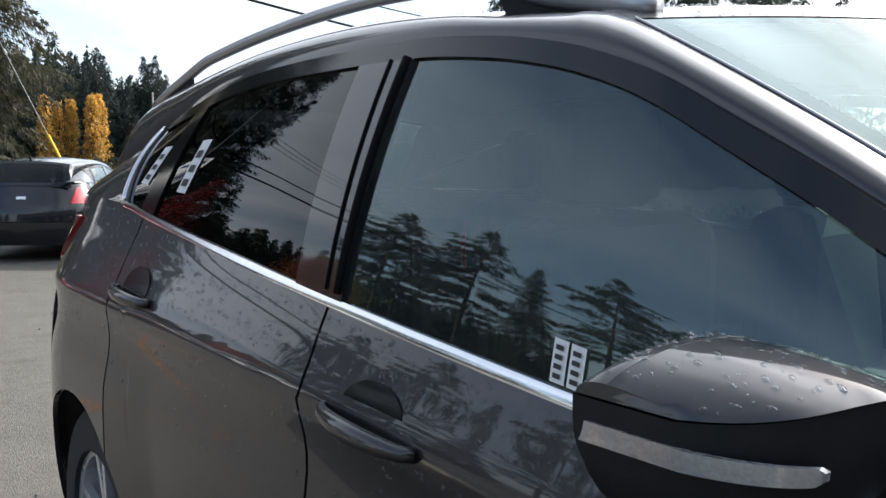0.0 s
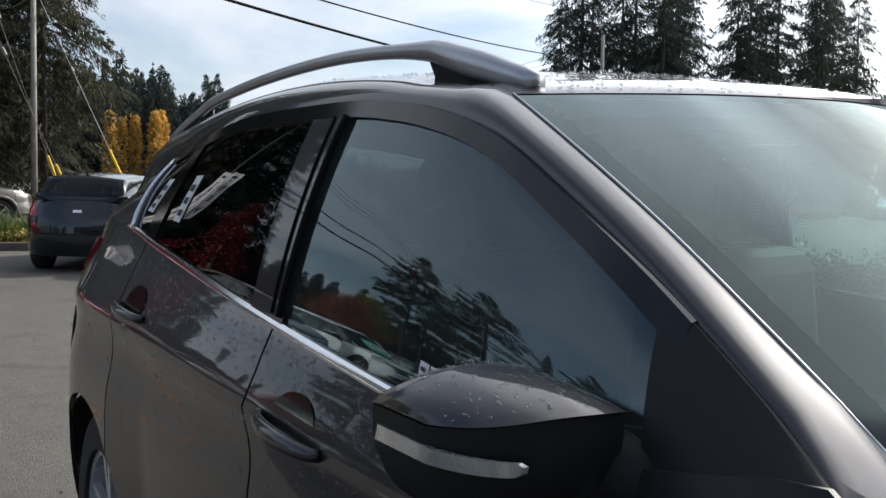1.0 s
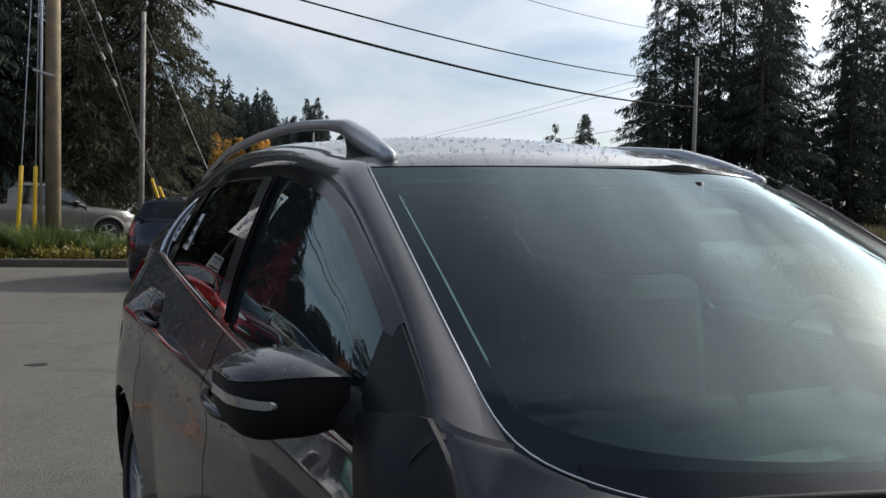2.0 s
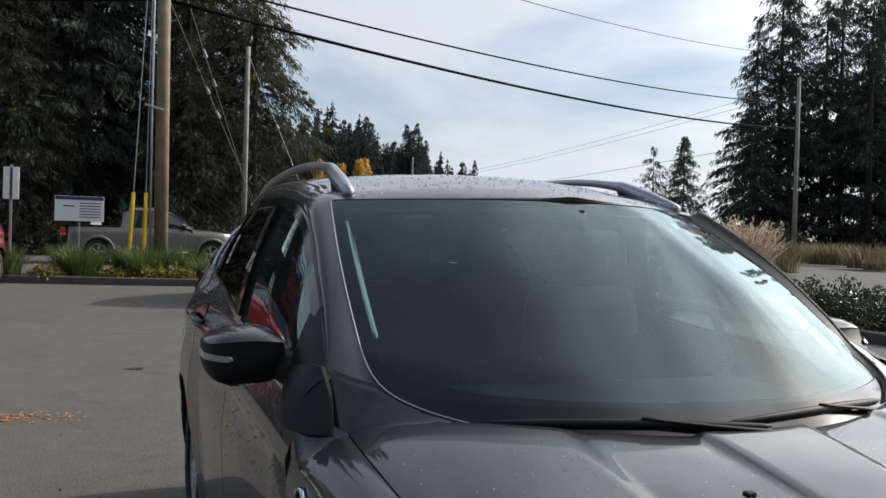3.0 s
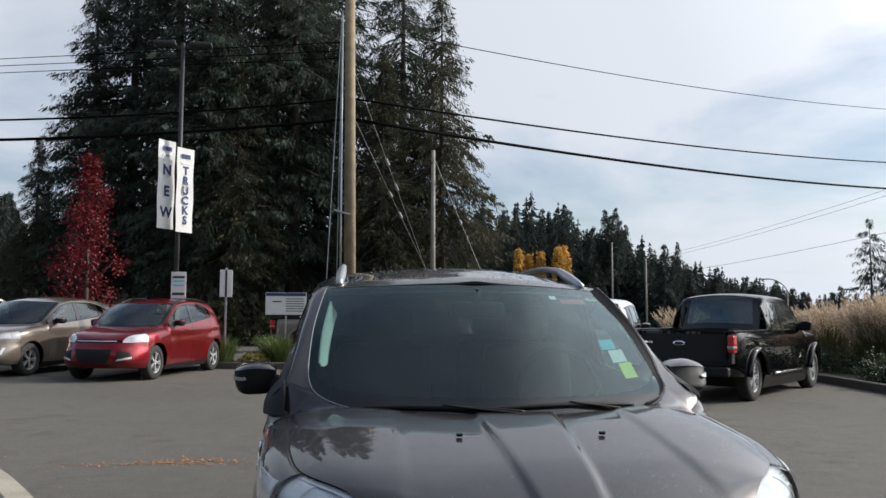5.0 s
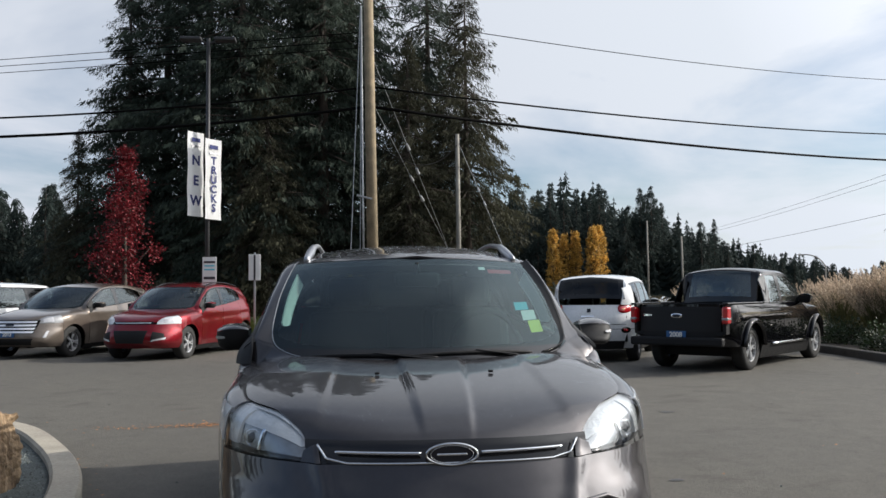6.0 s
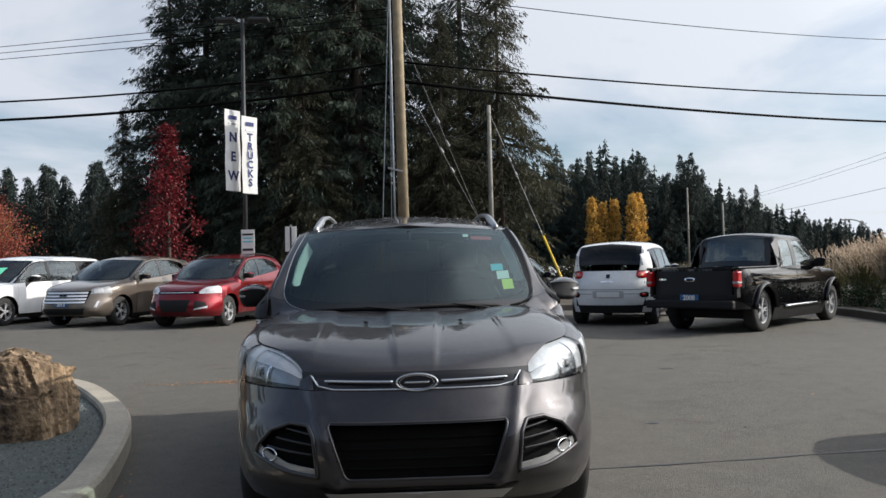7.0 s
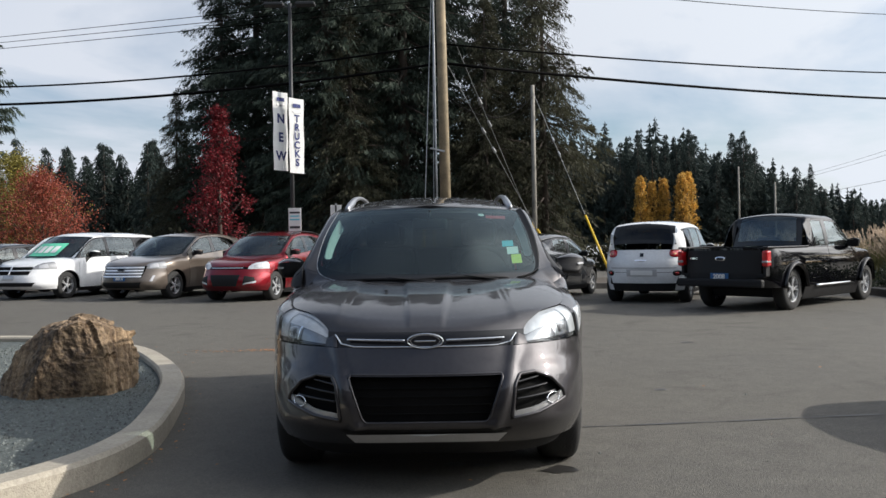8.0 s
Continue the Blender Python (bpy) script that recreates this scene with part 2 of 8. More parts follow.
M["maple_rust"] = material("rusty_maple_leaves", (0.30, 0.075, 0.045), 0.6, 0, 0.4, 1.0, island=True)
M["gold_leaf"] = material("golden_poplar_leaves", (0.54, 0.33, 0.07), 0.6, 0, 0.5, 0.3, island=True)
M["green_gold"] = material("yellow_green_leaves", (0.22, 0.19, 0.04), 0.6, 0, 0.35, 0.8, island=True)
M["grass_green"] = material("green_blades", (0.085, 0.12, 0.03), 0.6, 0, 0.3, 2, island=True)
M["grass_dry"] = material("dry_grass_plumes", (0.50, 0.40, 0.30), 0.8, 0, 0.25, 2, island=True)
M["grass_straw"] = material("straw_blades", (0.17, 0.14, 0.075), 0.75, 0, 0.3, 2, island=True)
M["shrub_leaf"] = material("dark_shrub_leaves", (0.035, 0.055, 0.022), 0.35, 0, 0.35, 4, island=True)
M["leaf_litter"] = material("fallen_leaves", (0.40, 0.17, 0.055), 0.8, 0, 0.4, 9, island=True)


def asphalt():
    m = material("old_asphalt", (0.102, 0.096, 0.084), 0.88, 0, 0.14, 0.35, 0.55, 140, detail=10)
    n, l = m.node_tree.nodes, m.node_tree.links
    tc, b = n["Texture Coordinate"], n["Principled BSDF"]
    src = b.inputs["Base Color"].links[0].from_socket
    v = n.new("ShaderNodeTexVoronoi")
    v.inputs["Scale"].default_value = 95
    l.new(tc.outputs["Object"], v.inputs["Vector"])
    r = n.new("ShaderNodeValToRGB")
    r.color_ramp.elements[0].color, r.color_ramp.elements[1].color = (0.72, 0.72, 0.72, 1), (1.22, 1.2, 1.16, 1)
    l.new(v.outputs["Color"], r.inputs[0])
    mul = n.new("ShaderNodeMixRGB")
    mul.blend_type, mul.inputs[0].default_value = "MULTIPLY", 1.0
    l.new(src, mul.inputs[1])
    l.new(r.outputs[0], mul.inputs[2])
    st = n.new("ShaderNodeTexNoise")
    st.inputs["Scale"].default_value, st.inputs["Detail"].default_value, st.inputs["Distortion"].default_value = 1.1, 4, 1.5
    l.new(tc.outputs["Object"], st.inputs["Vector"])
    sr = n.new("ShaderNodeValToRGB")
    sr.color_ramp.elements[0].position, sr.color_ramp.elements[1].position = 0.30, 0.42
    sr.color_ramp.elements[0].color, sr.color_ramp.elements[1].color = (0.78, 0.77, 0.76, 1), (1, 1, 1, 1)
    l.new(st.outputs["Fac"], sr.inputs[0])
    mu2 = n.new("ShaderNodeMixRGB")
    mu2.blend_type, mu2.inputs[0].default_value = "MULTIPLY", 1.0
    l.new(mul.outputs[0], mu2.inputs[1])
    l.new(sr.outputs[0], mu2.inputs[2])
    l.new(mu2.outputs[0], b.inputs["Base Color"])
    return m


M["asphalt"] = asphalt()


def leaf_light(m, share=0.4):
    """Lets part of the light pass through thin leaves and needles."""
    n, l = m.node_tree.nodes, m.node_tree.links
    b, out = n["Principled BSDF"], n["Material Output"]
    tr, mx = n.new("ShaderNodeBsdfTranslucent"), n.new("ShaderNodeMixShader")
    mx.inputs[0].default_value = share
    l.new(b.inputs["Base Color"].links[0].from_socket, tr.inputs[0])
    l.new(b.outputs[0], mx.inputs[1])
    l.new(tr.outputs[0], mx.inputs[2])
    l.new(mx.outputs[0], out.inputs[0])


for key in ("fir", "fir_old", "far_fir", "maple_red", "maple_rust", "gold_leaf", "green_gold", "grass_green", "grass_dry", "grass_straw", "shrub_leaf"):
    leaf_light(M[key], 0.3)
leaf_light(M["banner"], 0.5)
leaf_light(M["sign_white"], 0.25)


# ---- mesh helpers ----
def mesh_ob(name, verts, faces, mat, parent=None, label="", smooth=True):
    """One mesh object from vertices and faces, under a parent."""
    me = bpy.data.meshes.new(name)
    me.from_pydata([tuple(map(float, v)) for v in verts], [], [tuple(map(int, f)) for f in faces])
    for mm in mat if isinstance(mat, (list, tuple)) else [mat]:
        me.materials.append(mm)
    if smooth:
        me.polygons.foreach_set("use_smooth", [True] * len(me.polygons))
    me.update()
    ob = new(name, me)
    if parent is not None:
        ob.parent = parent
    if label:
        ob["label"] = label
    return ob


def part(name, bm, mat, parent=None, label="", smooth=False):
    me = bpy.data.meshes.new(name)
    bmesh.ops.recalc_face_normals(bm, faces=bm.faces)
    bm.to_mesh(me)
    bm.free()
    me.materials.append(mat)
    if smooth:
        me.polygons.foreach_set("use_smooth", [True] * len(me.polygons))
    ob = new(name, me)
    if parent is not None:
        ob.parent = parent
    if label:
        ob["label"] = label
    return ob


def empty(name, m, label, category, group="", kind=""):
    ob = new(name)
    ob.empty_display_size = 0.2
    ob.matrix_world = m
    return tagged(ob, label, category, group, kind)


def box(bm, c, s, m=Matrix(), bevel=0.0):
    """A bevelled box of size s round c."""
    r = bmesh.ops.create_cube(bm, size=1, matrix=m @ Matrix.Translation(c) @ Matrix.Diagonal((*s, 1)))
    if bevel:
        es = {e for v in r["verts"] for e in v.link_edges}
        bmesh.ops.bevel(bm, geom=list(es), offset=bevel, segments=2, affect="EDGES", profile=0.5)
    return bm


def rod(bm, a, b, r0, r1=None, seg=10):
    """A tapered rod from a to b."""
    a, b = Vector(a), Vector(b)
    d = b - a
    m = Matrix.Translation((a + b) / 2) @ d.to_track_quat("Z", "Y").to_matrix().to_4x4()
    bmesh.ops.create_cone(bm, cap_ends=True, segments=seg, radius1=r0, radius2=r0 if r1 is None else r1, depth=d.length, matrix=m)
    return bm


def tube(points, r, seg=8, closed=False, flat=1.0):
    """Vertices and faces of a tube along points; flat squeezes it in height."""
    p = np.array(points, float)
    n = len(p)
    tan = np.gradient(p, axis=0) if not closed else np.roll(p, -1, 0) - np.roll(p, 1, 0)
    tan /= np.linalg.norm(tan, axis=1)[:, None] + 1e-12
    up = np.array([0, 0, 1.0])
    rad = np.broadcast_to(np.asarray(r, float), (n,))
    vs, fs = [], []
    for i in range(n):
        side = np.cross(tan[i], up)
        if np.linalg.norm(side) < 1e-4:
            side = np.array([1.0, 0, 0])
        side /= np.linalg.norm(side)
        u2 = np.cross(side, tan[i])
        for k in range(seg):
            a = 2 * math.pi * k / seg
            vs.append(p[i] + rad[i] * (math.cos(a) * side + math.sin(a) * u2 * flat))
    last = n if closed else n - 1
    for i in range(last):
        j = (i + 1) % n
        for k in range(seg):
            k2 = (k + 1) % seg
            fs.append((i * seg + k, i * seg + k2, j * seg + k2, j * seg + k))
    if not closed:
        fs.append(tuple(range(seg))[::-1])
        fs.append(tuple((n - 1) * seg + k for k in range(seg)))
    return vs, fs


def smooth_path(keys, n):
    """A smooth curve through key points (Catmull-Rom), n samples."""
    k = np.array(keys, float)
    k = np.vstack([2 * k[0] - k[1], k, 2 * k[-1] - k[-2]])
    t = np.linspace(0, len(k) - 3 - 1e-9, n)
    i = t.astype(int)
    f = (t - i)[:, None]
    a, b, c, d = k[i], k[i + 1], k[i + 2], k[i + 3]
    return 0.5 * (2 * b + (c - a) * f + (2 * a - 5 * b + 4 * c - d) * f**2 + (3 * b - a - 3 * c + d) * f**3)


class Table:
    """A smooth one-valued curve through keys (monotone in its first column)."""

    def __init__(self, keys):
        p = smooth_path(keys, 40 * len(keys))
        o = np.argsort(p[:, 0])
        self.x, self.y = p[o, 0], p[o, 1:]
        self.one = self.y.shape[1] == 1

    def __call__(self, x):
        if self.one:
            return np.interp(x, self.x, self.y[:, 0])
        return np.stack([np.interp(x, self.x, c) for c in self.y.T], -1)


def grid_faces(n, m):
    """Quads of a grid of n rows of m vertices."""
    return [(i * m + j, i * m + j + 1, (i + 1) * m + j + 1, (i + 1) * m + j) for i in range(n - 1) for j in range(m - 1)]


def resample(p, n):
    """n points at even steps along a polyline."""
    p = np.array(p, float)
    s = np.r_[0, np.cumsum(np.linalg.norm(np.diff(p, axis=0), axis=1))]
    t = np.linspace(0, s[-1], n)
    return np.stack([np.interp(t, s, c) for c in p.T], -1)


def coons(bottom, top, left, right, n, m):
    """A patch between four boundary polylines: n rows from bottom to top, m columns from left to right."""
    b, t, l, r = resample(bottom, m), resample(top, m), resample(left, n), resample(right, n)
    v, u = np.linspace(0, 1, n)[:, None, None], np.linspace(0, 1, m)[None, :, None]
    ruled = (1 - v) * b[None] + v * t[None] + (1 - u) * l[:, None] + u * r[:, None]
    corner = (1 - u) * (1 - v) * b[0] + u * (1 - v) * b[-1] + (1 - u) * v * t[0] + u * v * t[-1]
    return ruled - corner


def sheet(name, g, mat, parent, label="", thick=0.014, core=None, mirror=False):
    """A curved panel from a grid of points, its rim turned in towards the core line."""
    g = np.array(g, float)
    n, m, _ = g.shape
    if mirror:
        g = g.copy()
        g[:, :, 0] *= -1
    vs = g.reshape(-1, 3)
    fs = grid_faces(n, m)
    rim = [j for j in range(m)] + [i * m + m - 1 for i in range(1, n)] + [(n - 1) * m + j for j in range(m - 2, -1, -1)] + [i * m for i in range(n - 2, 0, -1)]
    if thick:
        c = vs.mean(0) if core is None else np.array(core, float)
        edge = vs[rim]
        aim = np.stack([np.zeros(len(edge)), edge[:, 1], np.full(len(edge), c[2])], -1) - edge if core is None else c - edge
        aim /= np.linalg.norm(aim, axis=1)[:, None] + 1e-9
        base = len(vs)
        vs = np.vstack([vs, edge + aim * thick])
        k = len(rim)
        fs += [(rim[a], base + a, base + (a + 1) % k, rim[(a + 1) % k]) for a in range(k)]
    me_ob = mesh_ob(name, vs, fs, mat, parent, label)
    me = me_ob.data
    bm = bmesh.new()
    bm.from_mesh(me)
    bmesh.ops.recalc_face_normals(bm, faces=bm.faces)
    for e in bm.edges:
        if len(e.link_faces) == 2 and e.calc_face_angle(0) > 0.7:
            e.smooth = False
    bm.to_mesh(me)
    bm.free()
    return me_ob


# ---- vehicles ----
class Shape:
    """The outer skin of a car. Nose at y = 0, tail at +y, x to its left hand, z up from the tyres' foot."""

    def __init__(self, s):
        self.s = s
        self.nose, self.tail, self.width = Table(s["nose"]), Table(s["tail"]), Table(s["width"])
        self.top, self.belt, self.roof = Table(s["top"]), Table(s["belt"]), Table(s["roof"])
        self.edge, self.half = Table(s["edge"]), Table(s["half"])
        self.yc, self.yr, self.zm = s["yc"], s["yr"], s["zm"]
        self.p, self.q = s.get("p", 2.0), s.get("q", 2.6)
        self.corner = lambda z: self.q + s.get("q_low", 0.0) * np.clip((0.66 - z) / 0.3, 0, 1)
        self.k = s.get("k", 0.5)
        self.hood = Table(s["hood"])

    def plan(self, y, z):
        a = np.clip((self.yc - y) / (self.yc - self.nose(z)), 0, 1) ** self.p
        b = np.clip((y - self.yr) / (self.tail(z) - self.yr), 0, 1) ** 2.2
        return np.maximum(1 - a, 1e-4) ** (1 / self.corner(z)) * np.maximum(1 - b, 1e-4) ** (1 / 2.8)

    def side(self, y, z, n=4.5):
        """Half width of the flank at y and z."""
        t = np.clip((z - self.zm) / np.maximum(self.top(y) - self.zm, 0.02), 0, 0.999)
        return self.width(z) * self.plan(y, np.minimum(z, 0.78)) * (1 - t**n) ** (1 / n)

    def bonnet(self, x, y, n=4.5):
        w = self.width(0.88) * self.plan(y, self.zm)
        t = np.clip(np.abs(x) / np.maximum(w, 0.05), 0, 0.999)
        return self.zm + (self.hood(y) - self.zm) * (1 - t**n) ** (1 / n)

    def front(self, x, z):
        """How far back the face lies at x and z."""
        r = np.clip(np.abs(x) / self.width(z), 0, 0.9999) ** self.corner(z)
        y = self.yc - (self.yc - self.nose(z)) * (1 - r) ** (1 / self.p)
        carve = self.s.get("sculpt")
        return y if carve is None else y - carve(np.abs(x), z)

    def back(self, x, z):
        r = np.clip(np.abs(x) / self.width(z), 0, 0.9999) ** 2.8
        return self.yr + (self.tail(z) - self.yr) * (1 - r) ** (1 / 2.2)

    def over(self, x, y):
        """The top skin: windscreen, roof and rear slope. Gives the bowed y and z of a station."""
        lean = np.interp(y, [self.s["roof_y"][0], self.s["roof_y"][1]], [1.0, -0.35])
        c = np.interp(y, [self.s["cowl"], self.s["cowl"] + 0.13, self.s["ws_top"], self.s["ws_top"] + 0.3, self.s["rf_end"], self.s["hatch"]], self.s.get("crown", (0.02, 0.035, 0.12, 0.123, 0.14, 0.06)))
        return y + self.k * lean * x**2, self.roof(y) - c * x**2

    def glass_side(self, y, v):
        """A point of the side window at y; v = 0 on the belt, 1 on the upper edge."""
        zb = self.belt(y)
        xb = self.side(y, zb)
        e = self.edge(y)
        ze, xe = np.maximum(e[..., 0], zb + 0.004), e[..., 1]
        bulge = 0.016 * 4 * v * (1 - v)
        return np.stack([xb + (np.minimum(xe, xb) - xb) * v + bulge, y + 0 * v, zb + (ze - zb) * v], -1)

    def arch(self, y):
        z = np.full_like(y, self.s.get("sill", 0.24))
        for yw in (self.s["fa"], self.s["ra"]):
            r = self.s["wheel"] + self.s.get("gap", 0.045)
            d = np.clip(1 - ((y - yw) / r) ** 2, 0, 1)
            z = np.maximum(z, np.where(d > 0, self.s["wheel"] * 0.98 + r * np.sqrt(d), 0))
        return z


def fender_section(sh, y, n, z_low=None):
    """The outline of the fender at y, from the wheel arch up to the bonnet's edge."""
    s = sh.s
    d0 = s["doors"][0]
    yfb = min(d0 - 0.06, s["cowl"] + sh.k * float(s["bonnet_x"](s["cowl"] + 0.3)) ** 2 - 0.04)
    zb0 = float(sh.arch(np.array([y]))[0]) if z_low is None else z_low
    xe = float(s["bonnet_x"](y)) + 0.004
    ze = float(sh.bonnet(xe, y)) if y < yfb else float(sh.belt(y))
    if y >= yfb:
        xe2 = float(sh.side(y, float(sh.belt(y))))
        f = np.clip((y - yfb) / (d0 - yfb), 0, 1)
        f = f * f * (3 - 2 * f)
        xe, ze = xe + (xe2 - xe) * f, (1 - f) * float(sh.bonnet(float(s["bonnet_x"](yfb)), yfb)) + f * float(sh.belt(y))
    zk = max(zb0 + 0.03, ze - 0.10)
    p = [(float(sh.side(y, z)), z) for z in np.linspace(zb0, zk, 24)]
    c0, c1, c2 = np.array(p[-1]), np.array((p[-1][0] - 0.006, ze - 0.012)), np.array((xe, ze))
    p += [tuple((1 - v) ** 2 * c0 + 2 * v * (1 - v) * c1 + v * v * c2) for v in np.linspace(0.08, 1, 12)]
    p = resample(p, n)
    return np.stack([p[:, 0], np.full(len(p), y), p[:, 1]], -1)


def flank(sh, y0, y1, cols, rows, top, inset=0.0, arch=True, low=None):
    """A strip of the flank from the sill or wheel arch up to top(y)."""
    ys = np.linspace(y0, y1, cols)
    extra = []
    for yw in (sh.s["fa"], sh.s["ra"]):
        r = sh.s["wheel"] + sh.s.get("gap", 0.045)
        extra += [e for e in (yw - r, yw - r + 0.004, yw - r + 0.02, yw - r + 0.05, yw + r - 0.05, yw + r - 0.02, yw + r - 0.004, yw + r) if y0 < e < y1]
    ys = np.unique(np.r_[ys, extra])
    zb = sh.arch(ys) if arch else np.full_like(ys, sh.s.get("sill", 0.24))
    if low is not None:
        zb = np.maximum(zb, low)
    zt = np.array([top(y) for y in ys])
    zb = np.minimum(zb, zt - 0.01)
    v = np.linspace(0, 1, rows)[:, None]
    z = zb + (zt - zb) * v
    y = np.broadcast_to(ys, z.shape)
    x = sh.side(y, z) - inset
    crease = sh.s.get("crease")
    if crease:
        zc = crease[0] + (y - 1.4) * crease[1]
        x = x + 0.010 * np.exp(-((z - zc) / 0.035) ** 2) - 0.012 * np.exp(-((z - zc + 0.10) / 0.07) ** 2)
        d0, _, d2 = sh.s["doors"]
        along = np.clip((y - d0) / 0.3, 0, 1) * np.clip((d2 - y) / 0.25, 0, 1)
        x = x - 0.034 * along * np.clip((zc - z) / 0.5, 0, 1) ** 0.8
    return np.stack([x, y, z], -1)


def wrap(sh, z0, z1, rows, cols, y_end, rear=False, inset=0.0):
    """The bumper: bands of the plan outline round the nose or the tail."""
    g = []
    for z in np.linspace(z0, z1, rows):
        w = float(sh.width(z))
        xs = w * np.sin(np.linspace(-1, 1, 400) * math.pi / 2)
        ys = (sh.back if rear else sh.front)(xs, z)
        keep = ys >= y_end if rear else ys <= y_end
        p = np.stack([xs[keep], ys[keep], np.full(keep.sum(), z)], -1)
        g.append(resample(p, cols))
    g = np.array(g)
    if inset:
        g[:, :, 1] += -inset if rear else inset
        g[:, :, 0] *= 1 - inset / 0.9
    return g


def on_face(sh, outline_patch, rear=False, off=0.004):
    """Lays a patch given in x and z onto the nose or the tail."""
    x, z = outline_patch[..., 0], outline_patch[..., 1]
    y = (sh.back if rear else sh.front)(x, z)
    return np.stack([x, y + (off if rear else -off), z], -1)


def face_panel(name, sh, bottom, top, left, right, mat, parent, label="", n=6, m=14, rear=False, off=0.004, thick=0.012, both=False):
    p = on_face(sh, coons(bottom, top, left, right, n, m), rear, off)
    obs = [sheet(name, p, mat, parent, label, thick)]
    if both:
        obs.append(sheet(name, p, mat, parent, label, thick, mirror=True))
    return obs


def quad_panel(name, sh, a, b, c, d, mat, parent, **kw):
    """A face panel with straight sides: a to d round from lower inner."""
    return face_panel(name, sh, [a, b], [d, c], [a, d], [b, c], mat, parent, **kw)


def outward(ob, inner):
    """Turns the faces of a pane away from the cabin."""
    me = ob.data
    c = Vector(inner)
    s = sum(p.normal.dot(p.center - c) * p.area for p in me.polygons)
    if s < 0:
        me.flip_normals()
    return ob


def wheel(parent, x, y, r, width, rim_mat, spokes=5, rim_share=0.66, turn=0.2, twin=True):
    """A tyre with its rim, spokes and hub as a wheel standing at x, y."""
    sgn = 1 if x > 0 else -1
    prof = [(0.0, -0.5), (0.02, -0.5), (0.16, -0.52), (0.28, -0.46), (0.335, -0.36), (0.345, -0.2), (0.345, 0.2), (0.335, 0.36), (0.28, 0.46), (0.16, 0.52), (0.02, 0.5), (0.0, 0.5)]
    seg = 48
    rim_r = r * rim_share
    vs, fs = [], []
    for i in range(seg):
        a = 2 * math.pi * i / seg
        for d, w in prof:
            rr = rim_r + (r - rim_r) * d / 0.345
            vs.append((w * width, rr * math.cos(a), rr * math.sin(a)))
    k = len(prof)
    for i in range(seg):
        for j in range(k):
            fs.append((i * k + j, i * k + (j + 1) % k, ((i + 1) % seg) * k + (j + 1) % k, ((i + 1) % seg) * k + j))
    ob = mesh_ob("wheel", vs, fs, M["rubber"], parent, "black rubber tyre on its rim")
    ob.location = (x, y, r * 0.985)
    bm = bmesh.new()
    # barrel, lip and dark drum behind the spokes
    face = width * 0.44
    for ra, rb, xa, xb in ((rim_r * 1.0, rim_r * 1.0, -width * 0.45, face), (rim_r * 1.0, rim_r * 0.93, face, face - 0.004), (rim_r * 0.93, rim_r * 0.9, face - 0.004, face - 0.06)):
        ring = []
        for i in range(seg):
            a = 2 * math.pi * i / seg
            ring.append((bm.verts.new((xa * sgn, ra * math.cos(a), ra * math.sin(a))), bm.verts.new((xb * sgn, rb * math.cos(a), rb * math.sin(a)))))
        for i in range(seg):
            (p, q), (p2, q2) = ring[i], ring[(i + 1) % seg]
            bm.faces.new((p, q, q2, p2))
    for i in range(spokes):
        for off in ((-0.12, 0.12) if twin else (0.0,)):
            a = 2 * math.pi * i / spokes + turn
            c0, c1 = a + off * 0.6, a + off * 1.1
            w0, w1 = (0.10, 0.052) if twin else (0.22, 0.16)
            pts = []
            for rr, cc, ww, xx in ((0.16, c0, w0 / 0.32, face - 0.012), (0.95, c1, w1, face - 0.006)):
                for s in (-1, 1):
                    for dx in (0, -0.022):
                        aa = cc + s * ww
                        pts.append(bm.verts.new(((xx + dx) * sgn, rim_r * rr * math.cos(aa), rim_r * rr * math.sin(aa))))
            for f in ((0, 2, 6, 4), (1, 5, 7, 3), (0, 4, 5, 1), (2, 3, 7, 6)):
                bm.faces.new([pts[q] for q in f])
    hub = Matrix.Translation((sgn * (face - 0.014), 0, 0)) @ Matrix.Rotation(math.pi / 2, 4, "Y")
    bmesh.ops.create_cone(bm, cap_ends=True, segments=16, radius1=rim_r * 0.24, radius2=rim_r * 0.24, depth=0.03, matrix=hub)
    part("rim", bm, rim_mat, ob, "bright alloy rim" if rim_mat is M["alloy"] else "dark rim")
    bm = bmesh.new()
    bmesh.ops.create_cone(bm, cap_ends=True, segments=24, radius1=rim_r * 0.86, radius2=rim_r * 0.86, depth=0.02, matrix=Matrix.Translation((sgn * (face - 0.075), 0, 0)) @ Matrix.Rotation(math.pi / 2, 4, "Y"))
    part("brake_disc", bm, M["black_plastic"], ob)
    return ob


